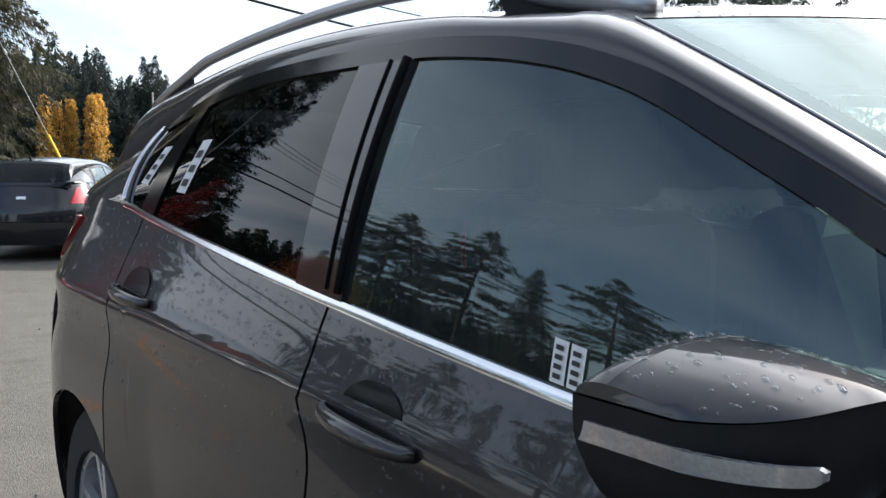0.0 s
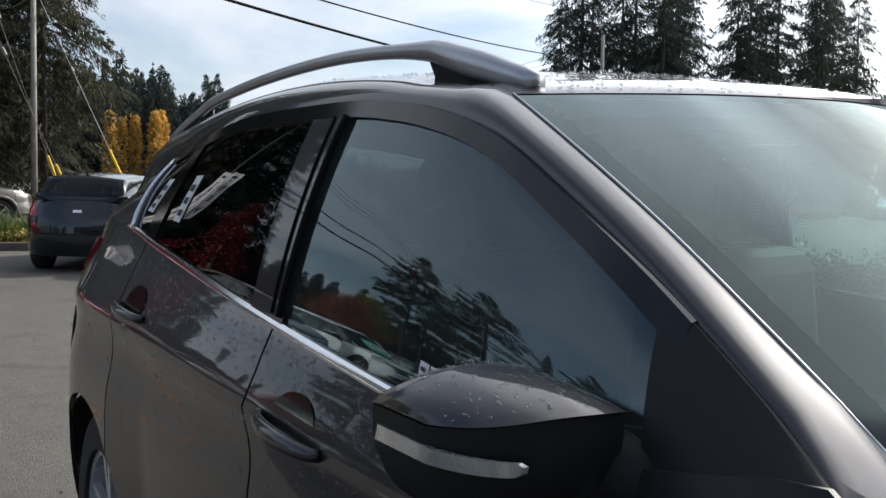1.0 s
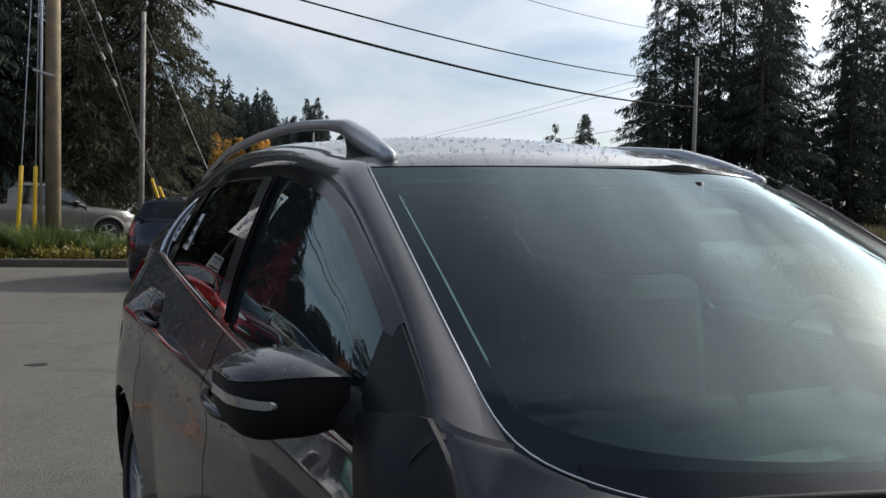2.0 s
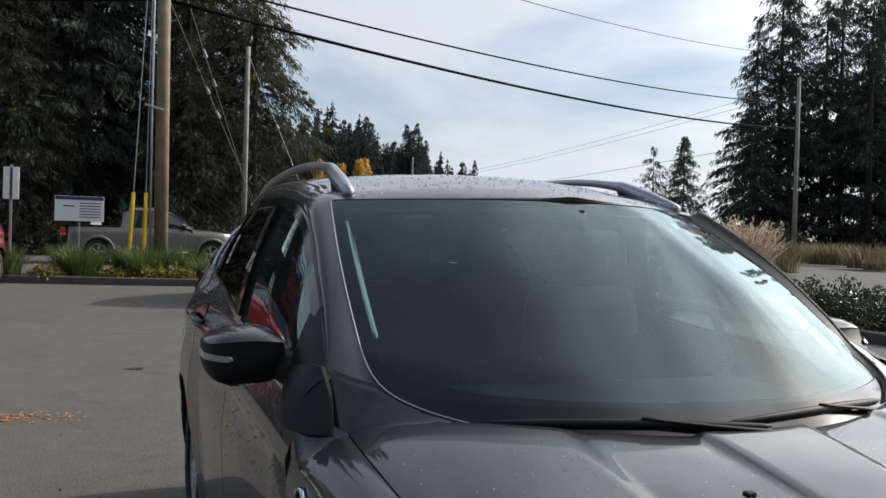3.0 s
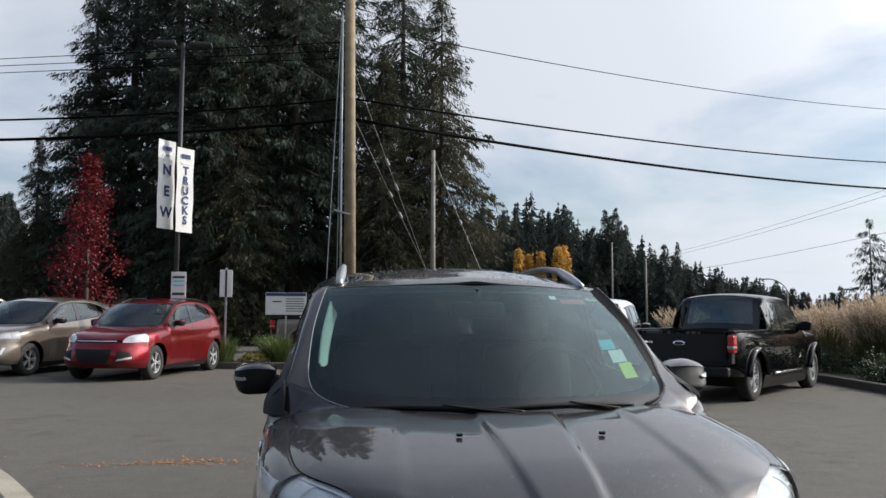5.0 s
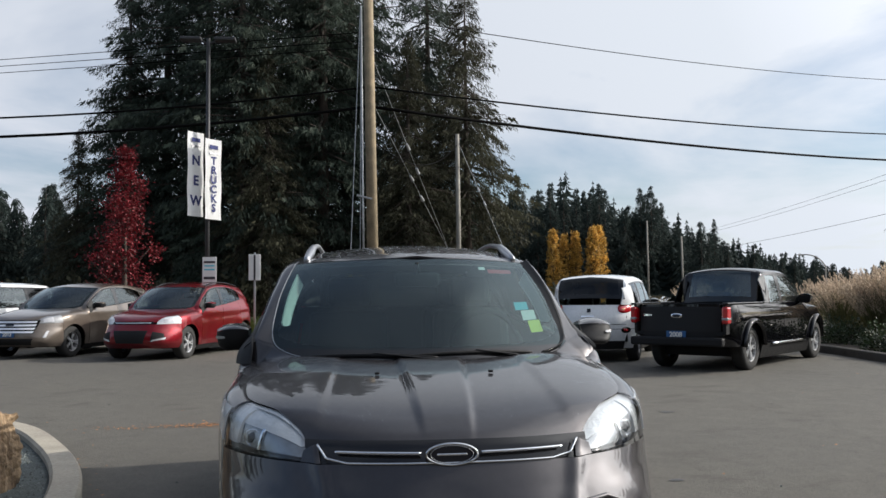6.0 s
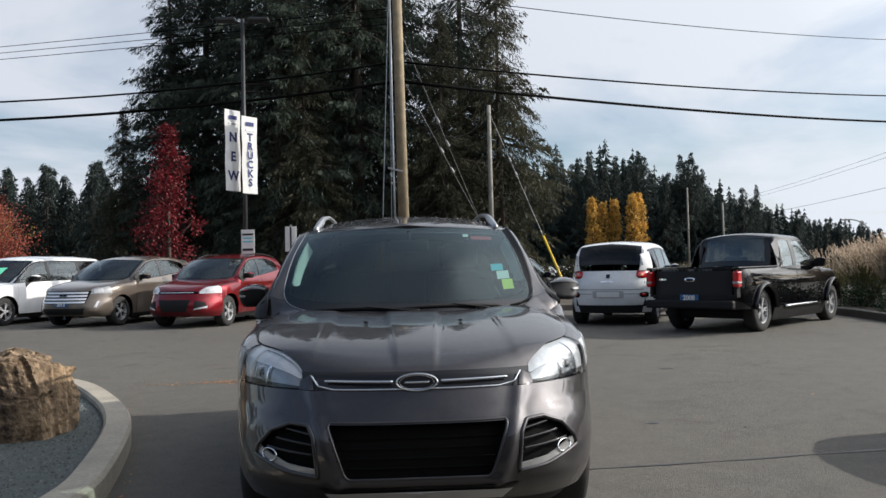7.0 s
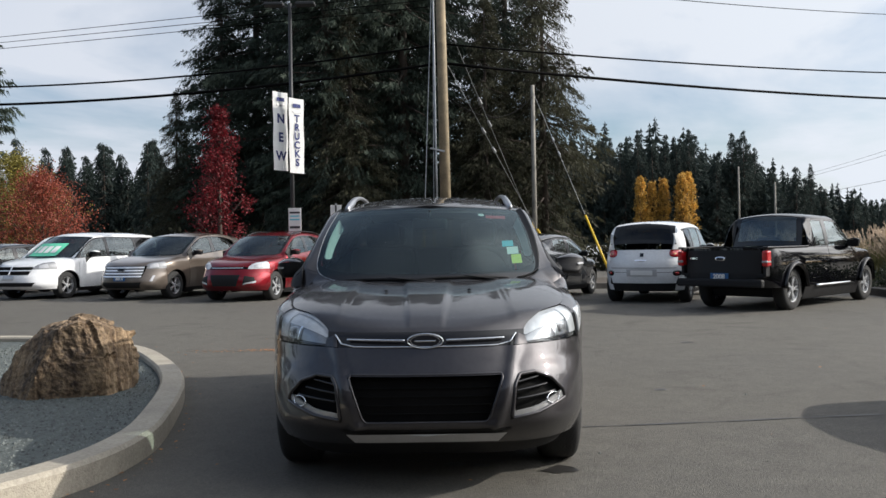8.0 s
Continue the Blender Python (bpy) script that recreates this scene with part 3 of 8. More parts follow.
def pod_point(base, tip, up, dn, u, a):
    """A point of a door mirror's skin: u from the door to the tip, a round its section."""
    bx, by, bz = base
    tx, ty, tz = tip
    c, s = math.cos(a), math.sin(a)
    top = up * max(0.0, 1 - (abs(u - 0.52) / 0.53) ** 2.2) ** 0.6
    bot = dn * max(0.0, 1 - ((u - 0.42) / 0.61) ** 4.0 if u > 0.42 else 1 - 0.35 * ((0.42 - u) / 0.42) ** 2) ** 0.5
    dep = 0.115 * max(0.0, 1 - ((u - 0.42) / 0.625) ** 4.0 if u > 0.42 else 1 - 0.20 * ((0.42 - u) / 0.42) ** 2) ** 0.5 + 0.004
    y = by + (ty - by) * u**1.6 + 0.07 + (abs(c) ** (0.75 if s > 0 else 0.5)) * math.copysign(1, c) * (dep if c < 0 else 0.03)
    if s > 0.0:
        y += 0.25 * s * dep * (c < 0)
    z = bz + (tz - bz) * u + 0.036 * u * (1 - u) + (s * (top + 0.003) if s > 0 else -abs(s) ** 0.7 * (bot + 0.003))
    return bx + (tx - bx) * u, y, z


def mirror_pod(parent, base, tip, h, mat, sgn, split=(0.5, 0.46)):
    """A door mirror: painted domed cap over a black lower shell with a crisp edge."""
    up, dn = h * split[0], h * split[1]
    n, m = 26, 40
    cap, low = [], []
    for i in range(n + 1):
        for j in range(m // 2 + 1):
            a = math.pi * j / (m // 2)
            x, y, z = pod_point(base, tip, up, dn, i / n, a)
            cap.append((sgn * x, y, z + 0.002))
            x, y, z = pod_point(base, tip, up, dn, i / n, -a)
            low.append((sgn * x, y + 0.003, z))
    k = m // 2 + 1
    fs = grid_faces(n + 1, k)
    ends = [tuple(range(k)), tuple(n * k + j for j in range(k))]
    lid = [tuple([i * k, (i + 1) * k, (i + 1) * k + k - 1, i * k + k - 1]) for i in range(n)]
    pod = mesh_ob("mirror", cap, fs + ends + lid, mat, parent, "domed door mirror housing")
    bm = bmesh.new()
    bm.from_mesh(pod.data)
    for e in bm.edges:
        if len(e.link_faces) == 2 and e.calc_face_angle(0) > 0.7:
            e.smooth = False
    bm.to_mesh(pod.data)
    bm.free()
    mesh_ob("mirror_base", low, fs + ends, M["black_plastic"], pod, "black lower mirror shell")
    return pod


def lamp_patch(sh, inset=0.0, u0=0.0, u1=1.0, v0=0.0, v1=1.0, n=12, m=26, mirror=False):
    """The headlamp surface, stretched between bumper, bonnet edge and fender."""
    s = sh.s
    zb, ye = s["bumper_z"][1] + 0.004, s["ends"][0] + 0.02
    cx, cy = s["bonnet_corner"]
    xs = np.linspace(cx + 0.02, float(sh.width(zb)) * 0.999, 200)
    ys = sh.front(xs, zb)
    low = np.stack([xs, ys, np.full_like(xs, zb)], -1)[ys <= ye - 0.008]
    hy = np.linspace(cy + 0.01, ye, 40)
    up = np.array([(float(s["bonnet_x"](y)) + 0.006, y, float(sh.bonnet(float(s["bonnet_x"](y)) + 0.006, y)) - 0.004 - s.get("nose_drop", 0.05) * max(0, 1 - (y - cy) / 0.15) ** 2) for y in hy])
    lf = np.array([low[0] + (up[0] - low[0]) * t for t in np.linspace(0, 1, 6)])
    rt = fender_section(sh, s["ends"][0], 24, zb)
    low = np.vstack([low, rt[:1]])
    up = np.vstack([up[:-3], rt[-1:]])
    big = coons(low, up, lf, rt, 41, 61)
    bow = np.sin(np.linspace(0, 1, 41) * math.pi)[:, None] * np.sin(np.linspace(0, 1, 61) * math.pi)[None]
    big = big + bow[..., None] * np.array([0.010, -0.016, 0.002])
    iv, iu = np.linspace(v0, v1, n) * 40, np.linspace(u0, u1, m) * 60
    a, b = np.clip(iv.astype(int), 0, 39), np.clip(iu.astype(int), 0, 59)
    fa, fb = (iv - a)[:, None, None], (iu - b)[None, :, None]
    p = (1 - fa) * (1 - fb) * big[a][:, b] + (1 - fa) * fb * big[a][:, b + 1] + fa * (1 - fb) * big[a + 1][:, b] + fa * fb * big[a + 1][:, b + 1]
    p = p + np.array([-0.55, 0.8, -0.1]) * inset
    if mirror:
        p[..., 0] *= -1
    return p


def build_car(name, s, paint, m, label, category="car", group="parked cars", lod=1.0):
    """A car of the given shape, part by part; returns its empty and its shape."""
    car = empty(name, m, label, category, group)
    sh = Shape(s)
    N = lambda v: max(4, int(v * lod))
    truck = s.get("truck")
    d0, d1, d2 = s["doors"]                             # front edge, split and rear edge of the doors
    cowl, ws_top, rf_end, hatch = s["cowl"], s["ws_top"], s["rf_end"], s["hatch"]
    belt = lambda y: float(sh.belt(y))
    ends = s["ends"]                                    # where bumpers meet fenders
    w_scale = s["W"] / 0.905
    # flanks
    g = 0.004
    for mir in (False, True):
        fy = np.unique(np.r_[np.linspace(ends[0], d0 - g, N(36)), [e for e in (s["fa"] + q * (s["wheel"] + s.get("gap", 0.045)) + w2 for q in (-1, 1) for w2 in (-0.02, 0.0, 0.004, 0.02)) if ends[0] < e < d0]])
        fg = np.zeros((len(fy), N(30), 3))
        for i, y in enumerate(fy):
            fg[i] = fender_section(sh, y, N(30))
        sheet("fender", fg, paint, car, mirror=mir)
        sheet("front_door", flank(sh, d0 + g, d1 - g, N(40), N(30), belt), paint, car, mirror=mir)
        if d2 > d1 + 0.1:
            sheet("rear_door", flank(sh, d1 + g, d2 - g, N(40), N(30), belt), paint, car, mirror=mir)
        sheet("quarter_panel", flank(sh, d2 + g, ends[1], N(40), N(26), belt), paint, car, mirror=mir)
        sill = np.stack([np.stack([sh.side(np.array(y), zz) - 0.012, y, zz]) for y in np.linspace(s["fa"] + s["wheel"] + 0.04, s["ra"] - s["wheel"] - 0.04, 24) for zz in (0.17, 0.20, s.get("sill", 0.24) - 0.004)]).reshape(24, 3, 3)
        sheet("sill", sill, M["black_plastic"], car, "black plastic sill", mirror=mir)
        sheet("underskin", flank(sh, ends[0] - 0.05, ends[1] + 0.05, N(60), 8, lambda y: belt(y) - 0.02 if y > d0 else (float(fender_section(sh, max(y, ends[0]), 12)[:, 2].max()) - 0.11 if y > ends[0] else s["bumper_z"][1] - 0.03), inset=0.035), M["black_plastic"], car, thick=0, mirror=mir)
    # scuttle corners: body panel between bonnet, fender and the foot of the pillar
    rise, bend = s.get("foot", (0.13 * cowl / 1.07, 5))

    def foot_line(u):
        """Station of the windscreen's foot, curving up towards its corners."""
        return cowl + rise * abs(u) ** bend

    def pillar_side(y, k=8):
        """Section of the roof side and pillar at a station, from the window's edge to the top skin."""
        hw = float(sh.half(y))
        yy, zz = sh.over(hw, y)
        b = np.array([hw, float(yy), float(zz)])
        a = sh.glass_side(np.array(float(np.interp(y, s["edge_map"][0], s["edge_map"][1]))), np.array(1.0))
        mid = np.array([max(a[0], b[0]) * 0.985 + 0.010, (a[1] + b[1]) / 2, a[2] + (b[2] - a[2]) * 0.62 + 0.008])
        return np.array([(1 - v) ** 2 * a + 2 * v * (1 - v) * mid + v * v * b for v in np.linspace(0, 1, k)])

    for mir in (False, True):
        lo1, up1 = [], []
        for u in np.linspace(s.get("scuttle", 0.55), 1.0, 16):
            t = foot_line(u)
            x = float(sh.half(t)) * u
            yy, zz = sh.over(x, t)
            up1.append((x, float(yy), float(zz) + 0.001))
            xb = (0.55 * 0.66 * w_scale) + (u - 0.55) / 0.45 * (0.785 - 0.55 * 0.66) * w_scale
            yb = cowl - 0.022 + sh.k * xb * xb
            lo1.append((xb, yb, float(sh.bonnet(xb, yb)) - 0.006))
        y1 = float(lo1[-1][1])
        up2 = pillar_side(cowl + rise, 10)[::-1]
        ya = np.linspace(up2[-1][1], min(up2[-1][1] - 0.02, s["edge"][0][0] + 0.005), 7)[1:]
        up2 = np.vstack([up2, sh.glass_side(ya, np.ones_like(ya))])
        lo2 = []
        for f in np.linspace(0, 1, 16):
            y = y1 + (d0 - 0.012 - y1) * f
            q = fender_section(sh, y, 12)[-1]
            lo2.append((q[0] - 0.003, y, q[2] - 0.004))
        lo2[0] = lo1[-1]
        lo, up = np.vstack([lo1, lo2[1:]]), np.vstack([up1, up2[1:]])
        vv = np.linspace(0, 1, 8)[:, None, None]
        sheet("scuttle_corner", (1 - vv) * lo[None] + vv * up[None], paint, car, thick=0.004, mirror=mir)
    # bonnet
    b0, bc = s["bonnet_y"], s["bonnet_corner"]
    ye = cowl - 0.02 + sh.k * 0.5
    xe = float(s["bonnet_x"](ye))
    ye = cowl - 0.008 + sh.k * xe**2
    fx = np.linspace(-bc[0], bc[0], 41)
    front = [(x, b0 + (bc[1] - b0) * (abs(x) / bc[0]) ** 2.2) for x in fx]
    rear = [(x, cowl - 0.008 + sh.k * x * x) for x in np.linspace(-xe, xe, 41)]
    lys = np.linspace(bc[1], ye, 40)
    rt = [(bc[0] + (float(s["bonnet_x"](y)) - bc[0]) * min(1, (y - bc[1]) / 0.06), y) for y in lys]
    lf = [(-x, y) for x, y in rt]
    flat = coons(front, rear, lf, rt, N(48), N(130) | 1)
    bon = np.zeros((*flat.shape[:2], 3))
    for i in range(flat.shape[0]):
        v = i / (flat.shape[0] - 1)
        x, y = flat[i, :, 0], flat[i, :, 1]
        z = sh.bonnet(x, y)
        z = z - s.get("nose_drop", 0.05) * np.clip(1 - v * 5, 0, 1) ** 2 * (np.abs(x) / bc[0]) ** 2
        rc = s.get("ridge")
        if rc:
            xr = rc[0] + (rc[1] - rc[0]) * v
            f = np.clip((np.abs(x) - xr + 0.012) / 0.030, 0, 1)
            z = z + rc[2] * (1 - f * f * (3 - 2 * f)) * min(1, 5 * v)
            xo = 0.46 - 0.06 * v
            f = np.clip((np.abs(x) - xo + 0.02) / 0.05, 0, 1)
            z = z - 0.006 * (1 - f * f * (3 - 2 * f)) * min(1, 5 * v)
        lip = max(0.0, 1 - i / max(1.0, 2.5 * lod))
        bon[i] = np.stack([x, y - 0.004 * lip, z - 0.020 * lip**1.5], -1)
    sheet("bonnet", bon, paint, car, "sloping bonnet")
    under = bon.copy()
    under[:, :, 2] -= 0.03
    under[:, :, 0] *= 0.97
    sheet("bonnet_liner", under[::3, ::3], M["black_plastic"], car, thick=0)
    # bumpers
    zb, zt = s["bumper_z"]
    fb = wrap(sh, zb, zt, N(34), N(120), ends[0] - g)
    cut = s.get("cut_front")
    if cut is None:
        sheet("front_bumper", fb, paint, car, "body-coloured front bumper")
    else:
        rows, cols, _ = fb.shape
        fs = [f for f in grid_faces(rows, cols) if not cut(*fb.reshape(-1, 3)[list(f)].mean(0)[[0, 2]])]
        mesh_ob("front_bumper", fb.reshape(-1, 3), fs, paint, car, "body-coloured front bumper with wide intake")
    sheet("front_structure", wrap(sh, zb + 0.02, s.get("struct_z", zt), 8, N(40), ends[0], inset=0.07), M["black_plastic"], car, thick=0)
    rb0, rb1 = s["rear_z"]
    sheet("rear_bumper", wrap(sh, rb0, rb1, N(16), N(60), ends[1] + g, True), paint if not truck else M["black_plastic"], car, "rear bumper")
    sheet("tailgate", wrap(sh, rb1 + 0.008, belt(s["tail_y"]) - 0.002, N(18), N(60), ends[1] + g, True), paint, car, "tailgate")
    # floor pan and cabin tub
    bm = bmesh.new()
    w = s["W"]
    box(bm, (0, (s["fa"] + s["ra"]) / 2, 0.30), (1.5 * w, s["ra"] - s["fa"] + 0.5, 0.16), bevel=0.03)
    box(bm, (0, (cowl + rf_end) / 2 + 0.2, 0.62), (1.55 * w, rf_end - cowl - 0.1, 0.5), bevel=0.03)
    box(bm, (0, s["fa"], 0.5), (1.15 * w, 0.9, 0.4), bevel=0.03)
    part("floor_pan", bm, M["black_plastic"], car, "black underbody")
    # top skin: windscreen, roof, rear window
    def skin(t0, t1, n, mcols, inner=1.0):
        t = np.linspace(t0, t1, n)
        out = np.zeros((n, mcols, 3))
        for i, y in enumerate(t):
            hw = float(sh.half(y)) * inner
            x = np.linspace(-hw, hw, mcols)
            yy, zz = sh.over(x, y)
            out[i] = np.stack([x, yy, zz], -1)
        return out
    inner = (0, (cowl + rf_end) / 2, 0.9)
    n, mm = N(36), N(56)
    ws = np.zeros((n, mm, 3))
    for j, u in enumerate(np.linspace(-1, 1, mm)):
        for i, v in enumerate(np.linspace(0, 1, n)):
            t = foot_line(u) + (ws_top - 0.004 - foot_line(u)) * v
            x = float(sh.half(t)) * u
            yy, zz = sh.over(x, t)
            ws[i, j] = (x, float(yy), float(zz))
    bd = max(1, int(0.028 * mm))
    up0, up1 = max(1, int(0.09 * n)), n - 1 - max(1, int(0.05 * n))

    def inrow(q):
        return up0 <= q // mm < up1 and bd <= q % mm < mm - 1 - bd
    frit = [f for f in grid_faces(n, mm) if not inrow(f[0])]
    pane = [f for f in grid_faces(n, mm) if inrow(f[0])]
    outward(mesh_ob("windscreen", ws.reshape(-1, 3), pane, s["glass"][0], car, "large raked windscreen"), inner)
    mesh_ob("windscreen_border", ws.reshape(-1, 3), frit, M["frit"], car, "black windscreen border")
    rf = skin(ws_top + 0.004, rf_end - 0.004, N(30), N(36))
    sheet("roof", rf, paint, car, "roof panel")
    liner = rf.copy()
    liner[:, :, 2] -= 0.035
    sheet("headliner", liner[::2, ::2], M["headliner"], car, thick=0)
    rw = skin(rf_end + 0.004, hatch, N(18), N(30))
    n, mm, _ = rw.shape
    bd = max(1, int(0.06 * mm))
    inr = lambda q: 1 <= q // mm < n - 2 and bd <= q % mm < mm - 1 - bd
    outward(mesh_ob("rear_window", rw.reshape(-1, 3), [f for f in grid_faces(n, mm) if inr(f[0])], s["glass"][2], car, "tinted rear window"), inner)
    dark_rim = truck or s.get("dark_hatch")
    mesh_ob("rear_window_border", rw.reshape(-1, 3), [f for f in grid_faces(n, mm) if not inr(f[0])], M["gloss_black"] if dark_rim else paint, car)
    # roof sides and pillars: from the window edge up to the top skin
    for mir in (False, True):
        gsd = np.array([pillar_side(y) for y in np.linspace(cowl + rise, hatch - 0.005, N(70))])
        sheet("roof_side", gsd, paint, car, mirror=mir)
        for (ya, yb, yc2, yd), gm in zip(s["windows"], s["window_glass"]):
            v, u = np.linspace(0.0, 0.985, N(16))[:, None], np.linspace(0, 1, N(22))[None]
            y = (ya + (yb - ya) * u) * (1 - v) + (yc2 + (yd - yc2) * u) * v
            ob = sheet("side_window", sh.glass_side(y, v + 0 * u), gm, car, "tinted side window", thick=0, mirror=mir)
            outward(ob, inner)
        for (ya, yb, yc2, yd), pm in zip(s["pillars"], s["pillar_mats"]):
            v, u = np.linspace(0.0, 1.0, N(14))[:, None], np.linspace(0, 1, 6)[None]
            y = (ya + (yb - ya) * u) * (1 - v) + (yc2 + (yd - yc2) * u) * v
            p = sh.glass_side(y, v + 0 * u)
            p[..., 0] += 0.006
            sheet("pillar", p, pm or paint, car, "door pillar", thick=0.02, mirror=mir)
        w0, w1 = s["dlo"]
        ys2 = np.linspace(w0, w1, N(60))
        strip = []
        for v in (0.0, 0.5, 1.0):
            zz = sh.belt(ys2) - 0.008 + 0.015 * v
            xx = sh.side(ys2, np.minimum(zz, sh.belt(ys2))) + (0.006, 0.009, 0.004)[int(v * 2)]
            strip.append(np.stack([xx, ys2, zz], -1))
        sheet("belt_trim", np.array(strip), s.get("belt_mat", M["black_plastic"]), car, "bright window trim strip" if s.get("belt_mat") else "", thick=0.008, mirror=mir)
        ys3 = np.linspace(w0 + 0.02, w1, N(60))
        tp = sh.glass_side(ys3, np.ones_like(ys3))
        bt = tp.copy()
        drop = np.minimum(0.030, 0.5 * (tp[:, 2] - sh.belt(ys3)))
        span = np.maximum(tp[:, 2] - sh.belt(ys3), 1e-3)
        bt = sh.glass_side(ys3, 1 - drop / span)
        tp[:, 0] += 0.008
        bt[:, 0] += 0.006
        sheet("window_frame", np.array([bt, tp]), M["gloss_black"], car, thick=0.012, mirror=mir)
    # wheels
    for yw in (s["fa"], s["ra"]):
        for sg in (1, -1):
            wheel(car, sg * (w - s.get("tuck", 0.15)), yw, s["wheel"], s.get("tyre_w", 0.225), s.get("rim", M["alloy"]), s.get("spokes", 5), s.get("rim_share", 0.66), 0.25 + yw)
    # mirrors
    mb, mt, mh = s["mirror"]
    for sg in (1, -1):
        pod = mirror_pod(car, mb, mt, mh, s.get("mirror_mat", paint), sg, s.get("mirror_split", (0.5, 0.46)))
        foot = []
        for t in np.linspace(0, 1, 8):
            a = np.array([mb[0] + 0.05, mb[1] + 0.075, mb[2] - mh * 0.25])
            b = np.array([float(sh.side(mb[1] - 0.08, mb[2] - 0.06)) - 0.02, mb[1] - 0.03, mb[2] - mh * 0.45])
            q = a + (b - a) * t
            foot.append((sg * q[0], q[1], q[2]))
        vs, fs = tube(foot, [0.030 + 0.028 * t for t in np.linspace(0, 1, 8)], 12, flat=0.8)
        mesh_ob("mirror_arm", vs, fs, M["black_plastic"], pod)
        if s.get("sail"):
            edges = [[(x + 0.018, y, z) for x, y, z in e] for e in s["sail"]]
            gs = np.array(coons(*edges, 9, 14))
            gs[..., 0] += 0.022 * np.outer(np.sin(np.linspace(0.25, math.pi, 9)), np.sin(np.linspace(0.15, math.pi, 14)))
            gs[..., 0] *= sg
        else:
            gs = np.zeros((5, 12, 3))
            for j, f in enumerate(np.linspace(0, 1, 12)):
                y = mb[1] - 0.215 + 0.23 * f
                z1 = float(sh.belt(y)) + 0.004
                z0 = z1 - 0.13 * (1 - f) ** 1.3 - 0.012
                for i, v in enumerate(np.linspace(0, 1, 5)):
                    z = z0 + (z1 - z0) * v
                    gs[i, j] = (sg * (float(sh.side(y, z)) + 0.005), y, z)
        if sg < 0 or not s.get("sail"):
            sheet("mirror_sail", gs, M["sail_black"], pod, "black mirror mounting sail", 0.008)
    # seats and dashboard
    bm = bmesh.new()
    zb2 = belt(cowl + 0.5)
    box(bm, (0, cowl + 0.62, zb2 - 0.14), (1.5 * w, 0.5, 0.16), bevel=0.05)
    part("dashboard", bm, M["black_plastic"], car, "black dashboard")
    for sy in s.get("seats", ()):
        for sg in (-1, 1):
            bm = bmesh.new()
            box(bm, (sg * 0.37, sy, zb2 - 0.12), (0.48, 0.16, 0.62), Matrix(), 0.06)
            part("seat", bm, M["seat_cloth"], car, "dark seat back")
            bm = bmesh.new()
            box(bm, (sg * 0.37, sy + 0.02, zb2 + 0.29), (0.26, 0.10, 0.18), Matrix(), 0.04)
            part("headrest", bm, M["seat_cloth"], car)
    return car, sh


def line(keys):
    t = Table(keys)
    return lambda y: float(t(y))


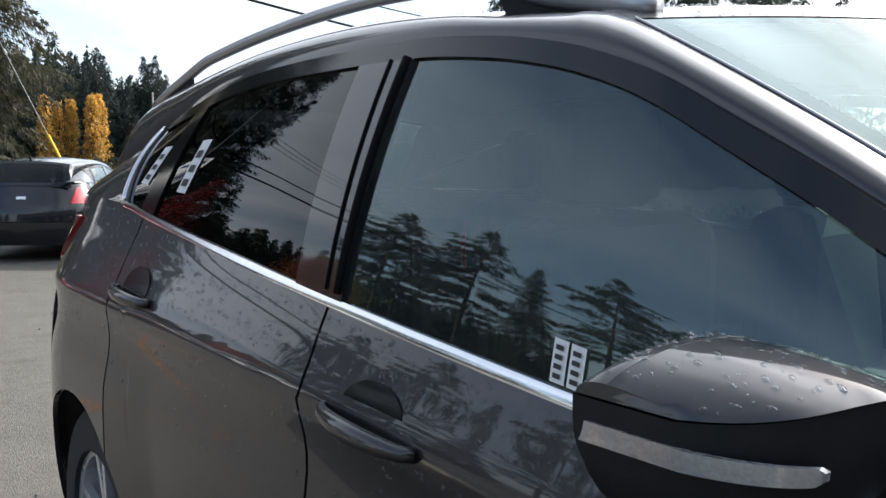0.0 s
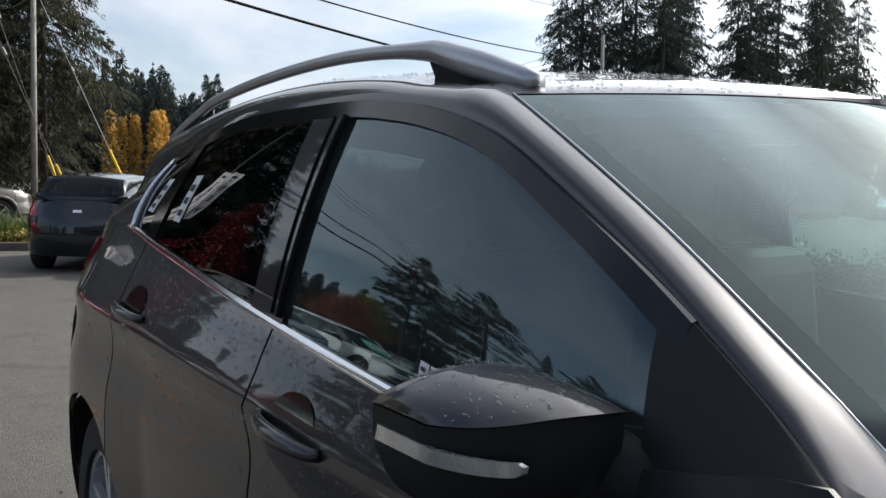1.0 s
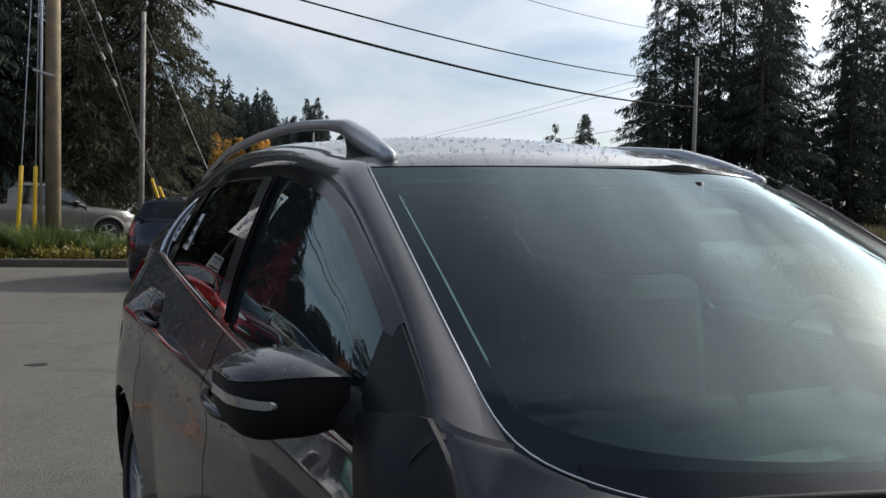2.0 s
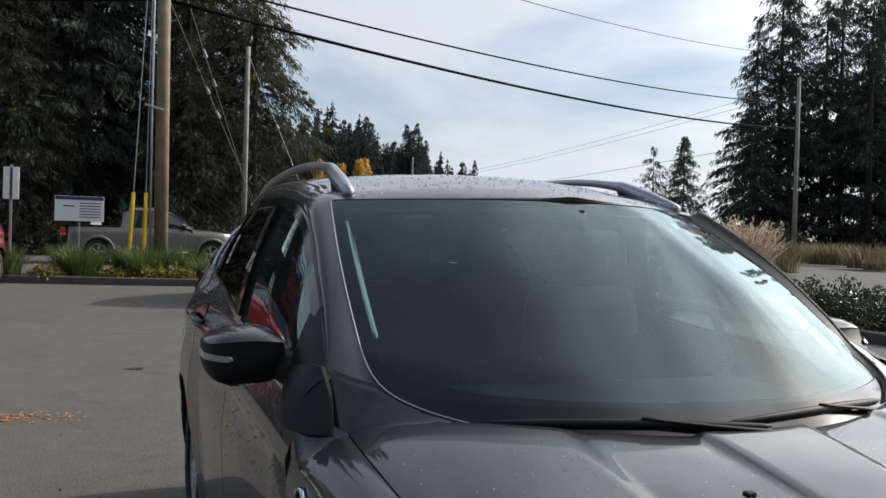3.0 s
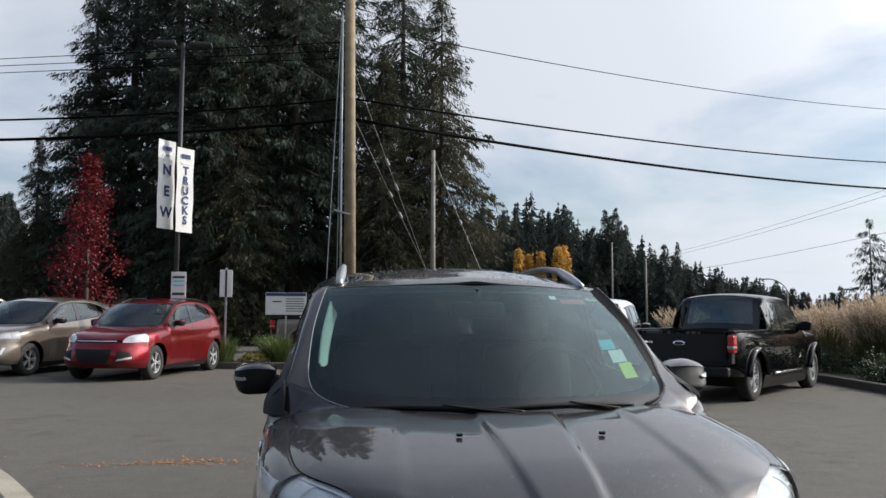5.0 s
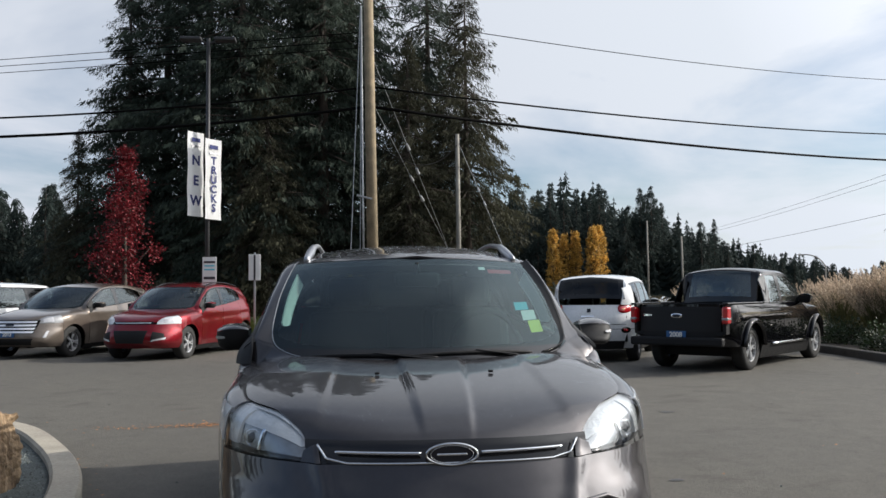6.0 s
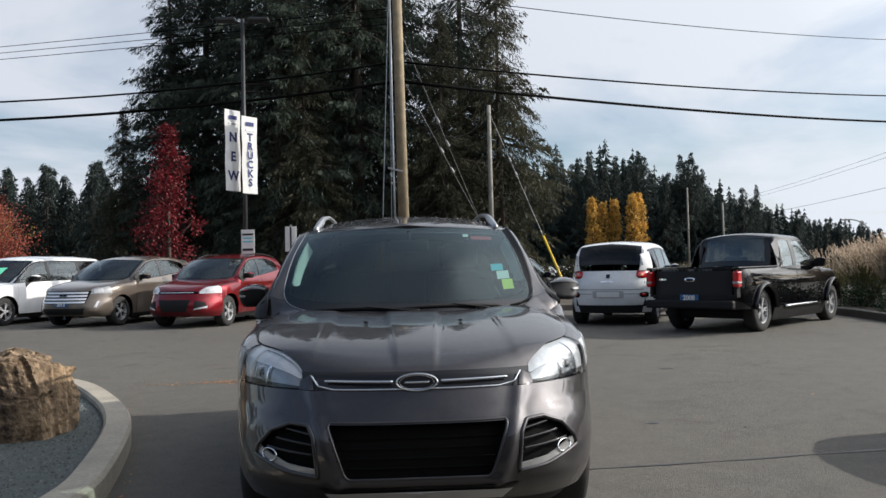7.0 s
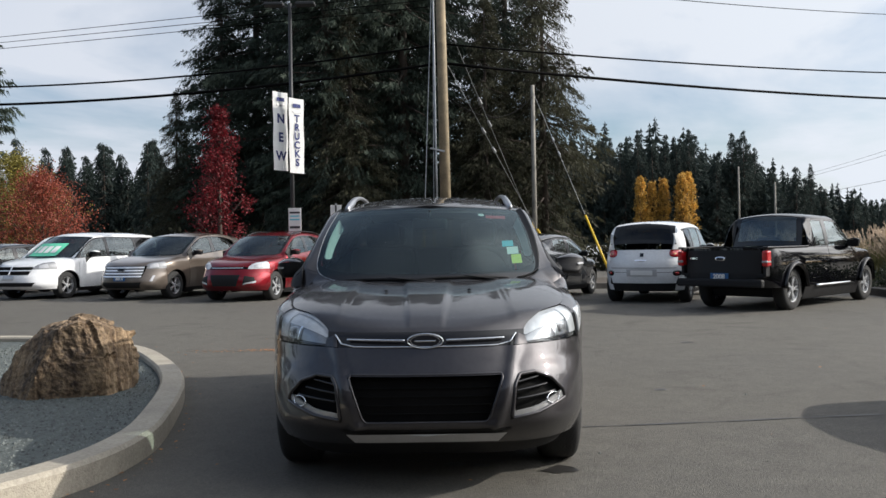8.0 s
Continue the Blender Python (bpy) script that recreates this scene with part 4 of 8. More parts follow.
# compact crossover: the main subject, and its red twin
ESCAPE = dict(
    W=0.905, wheel=0.345, foot=(0.065, 8), scuttle=0.84, crown=(0.03, -0.05, 0.045, 0.115, 0.14, 0.06), fa=0.93, ra=3.68, sill=0.27, zm=0.70, yc=1.0, yr=3.74, q_low=1.6, tuck=0.165, rim_share=0.62,
    nose=[(0.15, 0.30), (0.26, 0.17), (0.33, 0.09), (0.40, 0.05), (0.55, 0.05), (0.65, 0.09), (0.75, 0.15), (0.82, 0.20), (0.90, 0.40), (1.0, 0.75), (1.2, 0.95)],
    tail=[(0.2, 4.40), (0.45, 4.50), (0.7, 4.50), (0.95, 4.44), (1.15, 4.40), (1.3, 4.36)],
    width=[(0.12, 0.78), (0.25, 0.865), (0.45, 0.90), (0.70, 0.907), (0.85, 0.903), (0.95, 0.893), (1.03, 0.872), (1.11, 0.84), (1.18, 0.81), (1.35, 0.76)],
    top=[(0.10, 0.78), (0.20, 0.818), (0.35, 0.880), (0.55, 0.94), (0.80, 0.990), (1.05, 1.03), (1.25, 1.16), (1.5, 1.5), (2.0, 1.7), (4.6, 1.7)],
    hood=[(0.10, 0.775), (0.20, 0.811), (0.35, 0.880), (0.55, 0.94), (0.80, 0.990), (1.05, 1.03), (1.3, 1.06), (1.6, 1.08)],
    belt=[(1.05, 1.01), (1.40, 1.035), (1.62, 1.048), (2.0, 1.070), (2.52, 1.110), (3.0, 1.155), (3.36, 1.193), (3.54, 1.216), (3.75, 1.226), (4.1, 1.23), (4.5, 1.23)],
    roof=[(1.05, 1.015), (1.25, 1.163), (1.5, 1.333), (1.85, 1.515), (2.0, 1.555), (2.3, 1.60), (2.7, 1.625), (3.2, 1.615), (3.7, 1.575), (4.08, 1.52), (4.22, 1.40), (4.38, 1.22), (4.46, 1.1)],
    edge=[(1.41, 1.090, 0.832), (1.492, 1.151, 0.808), (1.567, 1.201, 0.796), (1.625, 1.235, 0.786), (1.685, 1.271, 0.778), (1.765, 1.315, 0.768), (1.873, 1.369, 0.752), (1.954, 1.410, 0.742), (2.03, 1.440, 0.734), (2.13, 1.468, 0.727), (2.28, 1.493, 0.717), (2.5, 1.508, 0.708), (3.0, 1.504, 0.69), (3.4, 1.46, 0.665), (3.7, 1.405, 0.64), (3.95, 1.34, 0.63), (4.3, 1.24, 0.63)],
    half=[(1.05, 0.67), (1.15, 0.728), (1.3, 0.728), (1.5, 0.711), (1.75, 0.676), (1.9, 0.652), (2.2, 0.62), (2.6, 0.595), (3.2, 0.585), (3.8, 0.57), (4.1, 0.57), (4.46, 0.66)],
    edge_map=([1.05, 1.25, 1.50, 1.85, 2.1, 2.4, 3.0, 3.6, 4.1, 4.40], [1.40, 1.52, 1.74, 2.02, 2.22, 2.45, 3.0, 3.55, 3.95, 4.28]),
    roof_y=(1.9, 4.2), cowl=1.07, ws_top=1.85, rf_end=4.08, hatch=4.40, tail_y=4.4,
    doors=(1.44, 2.50, 3.42), ends=(0.64, 3.98), bumper_z=(0.255, 0.742), struct_z=0.80, rear_z=(0.26, 0.62),
    bonnet_y=0.205, bonnet_x=line([(0.1, 0.46), (0.315, 0.505), (0.45, 0.60), (0.65, 0.742), (0.9, 0.785), (1.2, 0.795), (1.5, 0.79)]), bonnet_corner=(0.505, 0.315), ridge=(0.085, 0.140, 0.011),
    windows=[(1.50, 2.47, 1.56, 2.44), (2.60, 3.36, 2.58, 3.26), (3.42, 3.57, 3.33, 3.66)],
    pillars=[(2.46, 2.61, 2.43, 2.59), (3.35, 3.44, 3.25, 3.34), (3.56, 4.36, 3.65, 4.25), (1.435, 1.60, 1.425, 1.66)],
    dlo=(1.60, 3.57), crease=(0.93, 0.03),
    mirror=((0.87, 1.665, 1.150), (1.04, 1.705, 1.140), 0.155), mirror_split=(0.15, 0.68), seats=(2.35, 3.25), spokes=5,
)
ESCAPE["glass"] = (M["windscreen"], M["front_glass"], M["privacy_glass"])
ESCAPE["window_glass"] = (M["front_glass"], M["privacy_glass"], M["privacy_glass"])
M["pillar_film"] = car_paint("dark_pillar_film", (0.014, 0.014, 0.016), 0.3, 0.3)
M["sail_black"] = material("matt_black_sail", (0.012, 0.012, 0.013), 0.55, 0, 0.08, 8, spec=0.3)
ESCAPE["pillar_mats"] = (M["pillar_film"], M["gloss_black"], None, M["sail_black"])
ESCAPE["belt_mat"] = M["chrome"]


def variant(base, sy, sz, sx, **over):
    """A shape stretched in length, height and width, with changes of its own."""
    s = dict(base)
    for k in ("nose", "tail"):
        s[k] = [(a * sz, b * sy) for a, b in base[k]]
    s["width"] = [(a * sz, b * sx) for a, b in base["width"]]
    for k in ("top", "hood", "belt", "roof"):
        s[k] = [(a * sy, b * sz) for a, b in base[k]]
    s["edge"] = [(a * sy, b * sz, c * sx) for a, b, c in base["edge"]]
    s["half"] = [(a * sy, b * sx) for a, b in base["half"]]
    s["edge_map"] = tuple([v * sy for v in r] for r in base["edge_map"])
    for k in ("roof_y", "doors", "ends", "dlo"):
        s[k] = tuple(v * sy for v in base[k])
    for k in ("cowl", "ws_top", "rf_end", "hatch", "tail_y", "bonnet_y", "fa", "ra", "yc", "yr"):
        s[k] = base[k] * sy
    s["zm"], s["struct_z"], s["W"] = base["zm"] * sz, base["struct_z"] * sz, base["W"] * sx
    for k in ("bumper_z", "rear_z"):
        s[k] = tuple(v * sz for v in base[k])
    s["bonnet_corner"] = (base["bonnet_corner"][0] * sx, base["bonnet_corner"][1] * sy)
    bx = base["bonnet_x"]
    s["bonnet_x"] = lambda y: bx(y / sy) * sx
    for k in ("windows", "pillars"):
        s[k] = [tuple(v * sy for v in r) for r in base[k]]
    (a, b, c), (d, e, f), h = base["mirror"]
    s["mirror"] = ((a * sx, b * sy, c * sz), (d * sx, e * sy, f * sz), h)
    s["seats"] = tuple(v * sy for v in base["seats"])
    s["glass"] = (M["car_glass"], M["car_glass"], M["privacy_glass"])
    s["window_glass"] = tuple(M["car_glass"] if i < 2 else M["privacy_glass"] for i in range(len(s["windows"])))
    s["belt_mat"], s["ridge"] = M["gloss_black"], None
    s.update(over)
    return s


def standing(x, y, turn):
    """The pose of a car on the sloping yard: its nose at x, y."""
    up = Matrix.Translation((x, y, ground_z(x, y)))
    return up @ Matrix.Rotation(math.atan(SLOPE), 4, "X") @ Matrix.Rotation(radians(turn), 4, "Z")


def head_lamps(car, sh, pts, mat=None):
    """A pair of swept lamp units between bumper, bonnet and fender."""
    for mir in (False, True):
        lamp = sheet("headlamp", lamp_patch(sh, 0.0, n=8, m=14, mirror=mir), mat or M["signal_lens"], car, "clear headlamp lens", 0.03)
        sheet("lamp_bowl", lamp_patch(sh, -0.004, 0.22, 0.62, 0.15, 0.7, 6, 8, mir), M["lamp_inner"], lamp, "bright lamp bowl", 0.0)


def tail_lamps(car, sh, pts, mat=None):
    a, b, c, d = pts
    for mir in (False, True):
        p = on_face(sh, coons([a, b], [d, c], [a, d], [b, c], 8, 14), True, off=0.010)
        sheet("tail_lamp", p, mat or M["red_lens"], car, "red tail lamp", 0.03, mirror=mir)


def face_disc(name, sh, cx, cz, rx, rz, mat, parent, label="", rear=True, off=0.016, power=2.4):
    """A rounded lamp or badge laid on the nose or tail, domed towards its middle."""
    rows, cols = 7, 24
    g = np.zeros((rows, cols + 1, 3))
    for i, q in enumerate(np.linspace(1.0, 0.03, rows)):
        a = np.linspace(0, 2 * math.pi, cols + 1)
        c, d = np.cos(a), np.sin(a)
        x = cx + rx * q * np.sign(c) * np.abs(c) ** (2 / power)
        z = cz + rz * q * np.sign(d) * np.abs(d) ** (2 / power)
        y = (sh.back if rear else sh.front)(x, z)
        rise = off * (1 - q**4) + 0.004
        g[i] = np.stack([x, y + (rise if rear else -rise), z], -1)
    return mesh_ob(name, g.reshape(-1, 3), grid_faces(rows, cols + 1), mat, parent, label)


def plate(car, sh, z, mat, rear=True, w=0.16, h=0.075, bars=None):
    ob, = quad_panel("number_plate", sh, (-w, z - h), (w, z - h), (w, z + h), (-w, z + h), mat, car, rear=rear, off=0.018, n=3, m=4, label="number plate")
    return ob


def rail_pair(car, sh, y0, y1, x, mat, lift=0.06, r=0.018, label="bright roof rail"):
    for sg in (1, -1):
        pts = []
        for t in np.linspace(0, 1, 30):
            y = y0 + (y1 - y0) * t
            hw = x - 0.05 * t
            yy, zz = sh.over(hw, y)
            h = lift * min(1, 5.5 * t, 7 * (1 - t)) ** 0.6
            pts.append((sg * hw, float(yy), float(zz) + h - 0.012))
        vs, fs = tube(pts, r, 10)
        mesh_ob("roof_rail", vs, fs, mat, car, label)


def letters(text, size, mat, parent, m, name="lettering"):
    """Raised letters from the built-in font, as a mesh."""
    cu = bpy.data.curves.new(name, "FONT")
    cu.offset = size * 0.03
    cu.body, cu.size, cu.extrude, cu.align_x, cu.align_y = text, size, 0.002, "CENTER", "CENTER"
    ob = bpy.data.objects.new(name, cu)
    scene.collection.objects.link(ob)
    me = bpy.data.meshes.new_from_object(ob)
    bpy.data.objects.remove(ob)
    me.materials.append(mat)
    t = new(name, me)
    t.parent = parent
    t.matrix_basis = m
    return t


# ---- the subject ----
def inside(poly, x, z):
    """Whether x, z lies in a polygon of the face (either side of the car)."""
    x, hit = abs(x), False
    for (x0, z0), (x1, z1) in zip(poly, poly[1:] + poly[:1]):
        if (z0 > z) != (z1 > z) and x < (x1 - x0) * (z - z0) / (z1 - z0) + x0:
            hit = not hit
    return hit


INTAKE = [(0.0, 0.615), (0.375, 0.615), (0.385, 0.60), (0.315, 0.40), (0.295, 0.383), (0.0, 0.383)]
FOG = [(0.425, 0.395), (0.56, 0.415), (0.715, 0.465), (0.705, 0.505), (0.64, 0.575), (0.55, 0.610), (0.47, 0.605), (0.445, 0.56)]
SUBJECT = dict(ESCAPE)


def near_line(x, z, line_pts):
    """Distance of points x, z from a polyline."""
    best = np.full(np.broadcast(x, z).shape, 9.0)
    for (x0, z0), (x1, z1) in zip(line_pts, line_pts[1:]):
        t = np.clip(((x - x0) * (x1 - x0) + (z - z0) * (z1 - z0)) / ((x1 - x0) ** 2 + (z1 - z0) ** 2), 0, 1)
        best = np.minimum(best, np.hypot(x - x0 - t * (x1 - x0), z - z0 - t * (z1 - z0)))
    return best


BROW = [(0.82, 0.47), (0.77, 0.56), (0.67, 0.63), (0.55, 0.66), (0.46, 0.655), (0.42, 0.63)]
BRACE = [(0.455, 0.735), (0.43, 0.63), (0.395, 0.50), (0.36, 0.39), (0.34, 0.355)]


def face_relief(x, z):
    """Raised brows over the fog pods and braces beside the intake, a hollow under each lamp."""
    x, z = np.asarray(x, float), np.asarray(z, float)
    a = 0.010 * np.exp(-(near_line(x, z, BROW) / 0.038) ** 2)
    b = 0.020 * np.exp(-(near_line(x, z, BRACE) / 0.030) ** 2)
    chin = 0.018 * np.exp(-((z - 0.355) / 0.025) ** 2) * np.clip((0.40 - x) / 0.05, 0, 1)
    return np.maximum(a, b) + chin 


SUBJECT["sculpt"] = face_relief
SUBJECT["cut_front"] = lambda x, z: inside(INTAKE, x, z) or inside(FOG, x, z)
SUBJECT["sail"] = (  # lower, upper, front and rear edge of the black panel under the mirror
    [(0.812, 1.355, 1.000), (0.850, 1.385, 0.998), (0.880, 1.430, 1.000), (0.886, 1.530, 1.000)],
    [(0.812, 1.450, 1.125), (0.826, 1.490, 1.125), (0.840, 1.540, 1.115), (0.850, 1.620, 1.100)],
    [(0.812, 1.355, 1.000), (0.806, 1.378, 1.050), (0.806, 1.405, 1.090), (0.812, 1.450, 1.125)],
    [(0.886, 1.530, 1.000), (0.868, 1.580, 1.050), (0.850, 1.620, 1.100)])
subject, SUB = build_car("crossover", SUBJECT, M["grey_paint"], Matrix.Rotation(math.atan(SLOPE), 4, "X"), "dark grey metallic crossover wet with rain beads on the asphalt", "car", "", 1.0)


def loop_on_face(sh, poly, off, mirror=False, n=90, closed=True, rear=False):
    p = resample(list(poly) + ([poly[0]] if closed else []), n)
    y = (sh.back if rear else sh.front)(p[:, 0], p[:, 1])
    q = np.stack([p[:, 0], y + (off if rear else -off), p[:, 1]], -1)
    if closed:
        q = q[:-1]
    if mirror:
        q[:, 0] *= -1
    return q


def trim_tube(name, sh, poly, off, r, mat, parent, closed=True, mirror=False, label="", flat=1.0, n=90):
    vs, fs = tube(loop_on_face(sh, poly, off, mirror, n, closed), r, 8, closed, flat)
    return mesh_ob(name, vs, fs, mat, parent, label)


full = INTAKE[1:-1] + [(-x, z) for x, z in INTAKE[1:-1]][::-1]
trim_tube("intake_rim", SUB, full, -0.004, 0.007, M["grey_paint"], subject, n=140)
face_panel("intake_mesh", SUB, [(-0.33, 0.37), (0.33, 0.37)], [(-0.41, 0.63), (0.41, 0.63)], [(-0.33, 0.37), (-0.41, 0.63)], [(0.33, 0.37), (0.41, 0.63)], M["intake_black"], subject, "black lower intake", 8, 24, off=-0.058)
for k in range(5):
    z = 0.42 + 0.042 * k
    w = 0.30 + (z - 0.383) * 0.33
    trim_tube("intake_slat", SUB, [(-w, z), (w, z)], -0.05, 0.003, M["intake_black"], subject, False, n=30)
# slim upper grille with chrome rim, two bars and the oval badge
face_panel("grille", SUB, [(-0.50, 0.738), (0.50, 0.738)], [(-0.51, 0.815), (0.51, 0.815)], [(-0.50, 0.738), (-0.51, 0.815)], [(0.50, 0.738), (0.51, 0.815)], M["gloss_black"], subject, "slim black grille", 6, 40, off=-0.022)
trim_tube("grille_rim", SUB, [(-0.463, 0.803), (-0.43, 0.760), (-0.36, 0.747), (0.36, 0.747), (0.43, 0.760), (0.463, 0.803)], 0.004, 0.0040, M["chrome"], subject, False, n=120, label="chrome grille rim")
for sg in (1, -1):
    trim_tube("grille_bar", SUB, [(sg * 0.105, 0.777), (sg * 0.40, 0.781)], 0.0, 0.0055, M["chrome"], subject, False, n=30, label="chrome grille bar")
    quad_panel("grille_end", SUB, (sg * 0.462, 0.744), (sg * 0.522, 0.744), (sg * 0.512, 0.782), (sg * 0.474, 0.802), M["grey_paint"], subject, off=-0.004, n=5, m=6)
oval = [(0.088 * math.cos(a), 0.776 + 0.036 * math.sin(a)) for a in np.linspace(0, 2 * math.pi, 40, endpoint=False)]
bm = bmesh.new()
yb = float(SUB.front(0, 0.776)) - 0.020
vsb = [bm.verts.new((x, yb, z)) for x, z in oval]
top = bm.faces.new(vsb)
ex = bmesh.ops.extrude_face_region(bm, geom=[top])
bmesh.ops.translate(bm, vec=(0, 0.03, 0), verts=[v for v in ex["geom"] if isinstance(v, bmesh.types.BMVert)])
badge = part("badge", bm, M["badge_blue"], subject, "dark oval badge")
for k, rr in ((1.0, 0.004), (0.84, 0.0014)):
    vs, fs = tube([(x * k, yb - 0.002, 0.776 + (z - 0.776) * k) for x, z in oval], rr, 8, True)
    mesh_ob("badge_rim", vs, fs, M["chrome"], badge, "chrome badge rim")
script = [(0.052 * t, yb - 0.003, 0.776) for t in np.linspace(-1, 1, 40)]
vs, fs = tube(script, 0.005, 6)
mesh_ob("badge_mark", vs, fs, M["chrome"], badge)
# fog pods
for mir in (False, True):
    sg = -1 if mir else 1
    face_panel("fog_recess", SUB, [(sg * 0.40, 0.37), (sg * 0.75, 0.44)], [(sg * 0.42, 0.63), (sg * 0.68, 0.60)], [(sg * 0.40, 0.37), (sg * 0.42, 0.63)], [(sg * 0.75, 0.44), (sg * 0.68, 0.60)], M["intake_black"], subject, "black fog-lamp recess", 8, 14, off=-0.05)
    trim_tube("fog_rim", SUB, FOG, 0.0, 0.010, M["grey_paint"], subject, mirror=mir)
    for k in range(3):
        z = 0.485 + 0.04 * k
        trim_tube("fog_slat", SUB, [(0.45, z), (0.66 - 0.045 * k, z + 0.02)], -0.018, 0.007, M["gloss_black"], subject, False, mirror=mir, n=24)
    face_panel("fog_lamp", SUB, [(sg * 0.43, 0.398), (sg * 0.56, 0.415), (sg * 0.715, 0.462)], [(sg * 0.44, 0.428), (sg * 0.57, 0.448), (sg * 0.705, 0.503)], [(sg * 0.43, 0.398), (sg * 0.44, 0.428)], [(sg * 0.715, 0.462), (sg * 0.705, 0.503)], M["signal_lens"], subject, "clear fog lamp strip", 5, 20, off=-0.006)
    lens = loop_on_face(SUB, [(0.645 + 0.034 * math.cos(a), 0.475 + 0.026 * math.sin(a)) for a in np.linspace(0, 6.2, 20)], 0.0, mir, 24)
    vs, fs = tube(lens, 0.0035, 6, True)
    mesh_ob("fog_ring", vs, fs, M["chrome"], subject, "chrome fog lamp ring")
# chin, skid plate and slot
for nm, z0, z1, w0, w1, mt, off, lb in (("chin_slot", 0.326, 0.346, 0.40, 0.43, M["black_plastic"], 0.004, "black slot"), ("skid_plate", 0.268, 0.322, 0.36, 0.40, M["skid_grey"], 0.018, "dull grey skid plate")):
    quad_panel(nm, SUB, (-w0, z0), (w0, z0), (w1, z1), (-w1, z1), mt, subject, off=off, n=4, m=24, label=lb)
sheet("valance", wrap(SUB, 0.17, 0.275, 5, 60, 0.60, inset=0.04), M["black_plastic"], subject, "black lower valance")
# headlamps
for mir in (False, True):
    sg = -1 if mir else 1
    lamp = sheet("headlamp", lamp_patch(SUB, 0.030, mirror=mir), M["lamp_dark"], subject, "swept-back clear headlamp", 0.02)
    sheet("reflector", lamp_patch(SUB, 0.034, 0.10, 0.38, 0.16, 0.48, mirror=mir), M["lamp_inner"], lamp, "mirror-bright reflector", 0.012)
    # white upper panels carry the lamp's reflection of the sky as colour
    sheet("reflector", lamp_patch(SUB, 0.026, 0.05, 0.74, 0.52, 0.96, mirror=mir), M["white_lens"], lamp, "upper reflector whitened for reflected sky", 0.012)
    sheet("marker_lamp", lamp_patch(SUB, 0.018, 0.74, 0.99, 0.12, 0.97, mirror=mir), M["white_lens"], lamp, "marker lamp whitened for reflected sky", 0.012)
    sheet("lamp_strip", lamp_patch(SUB, 0.014, 0.03, 0.97, 0.90, 0.985, mirror=mir), M["white_lens"], lamp, "pale light strip", 0.008)
    sheet("lamp_bezel", lamp_patch(SUB, 0.022, 0.03, 0.72, 0.02, 0.12, mirror=mir), M["gloss_black"], lamp, "black lower lamp bezel", 0.006)
    sheet("lamp_divider", lamp_patch(SUB, 0.020, 0.43, 0.45, 0.10, 0.55, mirror=mir), M["chrome"], lamp, "bright lamp divider", 0.006)
    c = lamp_patch(SUB, 0.036, 0.56, 0.58, 0.30, 0.32, 2, 2, mir)[0, 0]
    bm = bmesh.new()
    bmesh.ops.create_uvsphere(bm, u_segments=20, v_segments=12, radius=0.020, matrix=Matrix.Translation(c))
    part("projector", bm, M["gloss_black"], lamp, "dark projector lens", True)
    vs, fs = tube([c + np.array([0.030 * math.cos(a), -0.008 + sg * 0.016 * math.cos(a), 0.030 * math.sin(a)]) for a in np.linspace(0, 2 * math.pi, 24, endpoint=False)], 0.003, 8, True)
    mesh_ob("projector_ring", vs, fs, M["chrome"], lamp, "chrome ring")
    # the lamp's tail sweeps back along the top of the fender
    tail = np.zeros((6, 18, 3))
    for j, y in enumerate(np.linspace(SUBJECT["ends"][0] + 0.012, 0.985, 18)):
        f = (y - SUBJECT["ends"][0]) / (0.985 - SUBJECT["ends"][0])
        sec = fender_section(SUB, y, 80)
        hi = min(float(sec[:, 2].max()) - 0.014, 0.888 + 0.022 * f)
        lo = min(hi - 0.003, 0.752 + 0.155 * f**0.8)
        for i, z in enumerate(np.linspace(lo, hi, 6)):
            tail[i, j] = (sg * (float(np.interp(z, sec[:, 2], sec[:, 0])) + 0.005), y, z + 0.002)
    sheet("lamp_tail", tail, M["white_lens"], lamp, "white swept lamp tail", 0.006)
    outward(sheet("lens_cover", lamp_patch(SUB, 0.0, mirror=mir), M["lamp_glass"], lamp, "clear lens cover", 0.0), (0, 2, 0.7)).visible_shadow = False
tail_lamps(subject, SUB, ((0.66, 0.92), (0.81, 0.90), (0.775, 1.10), (0.60, 1.11)))
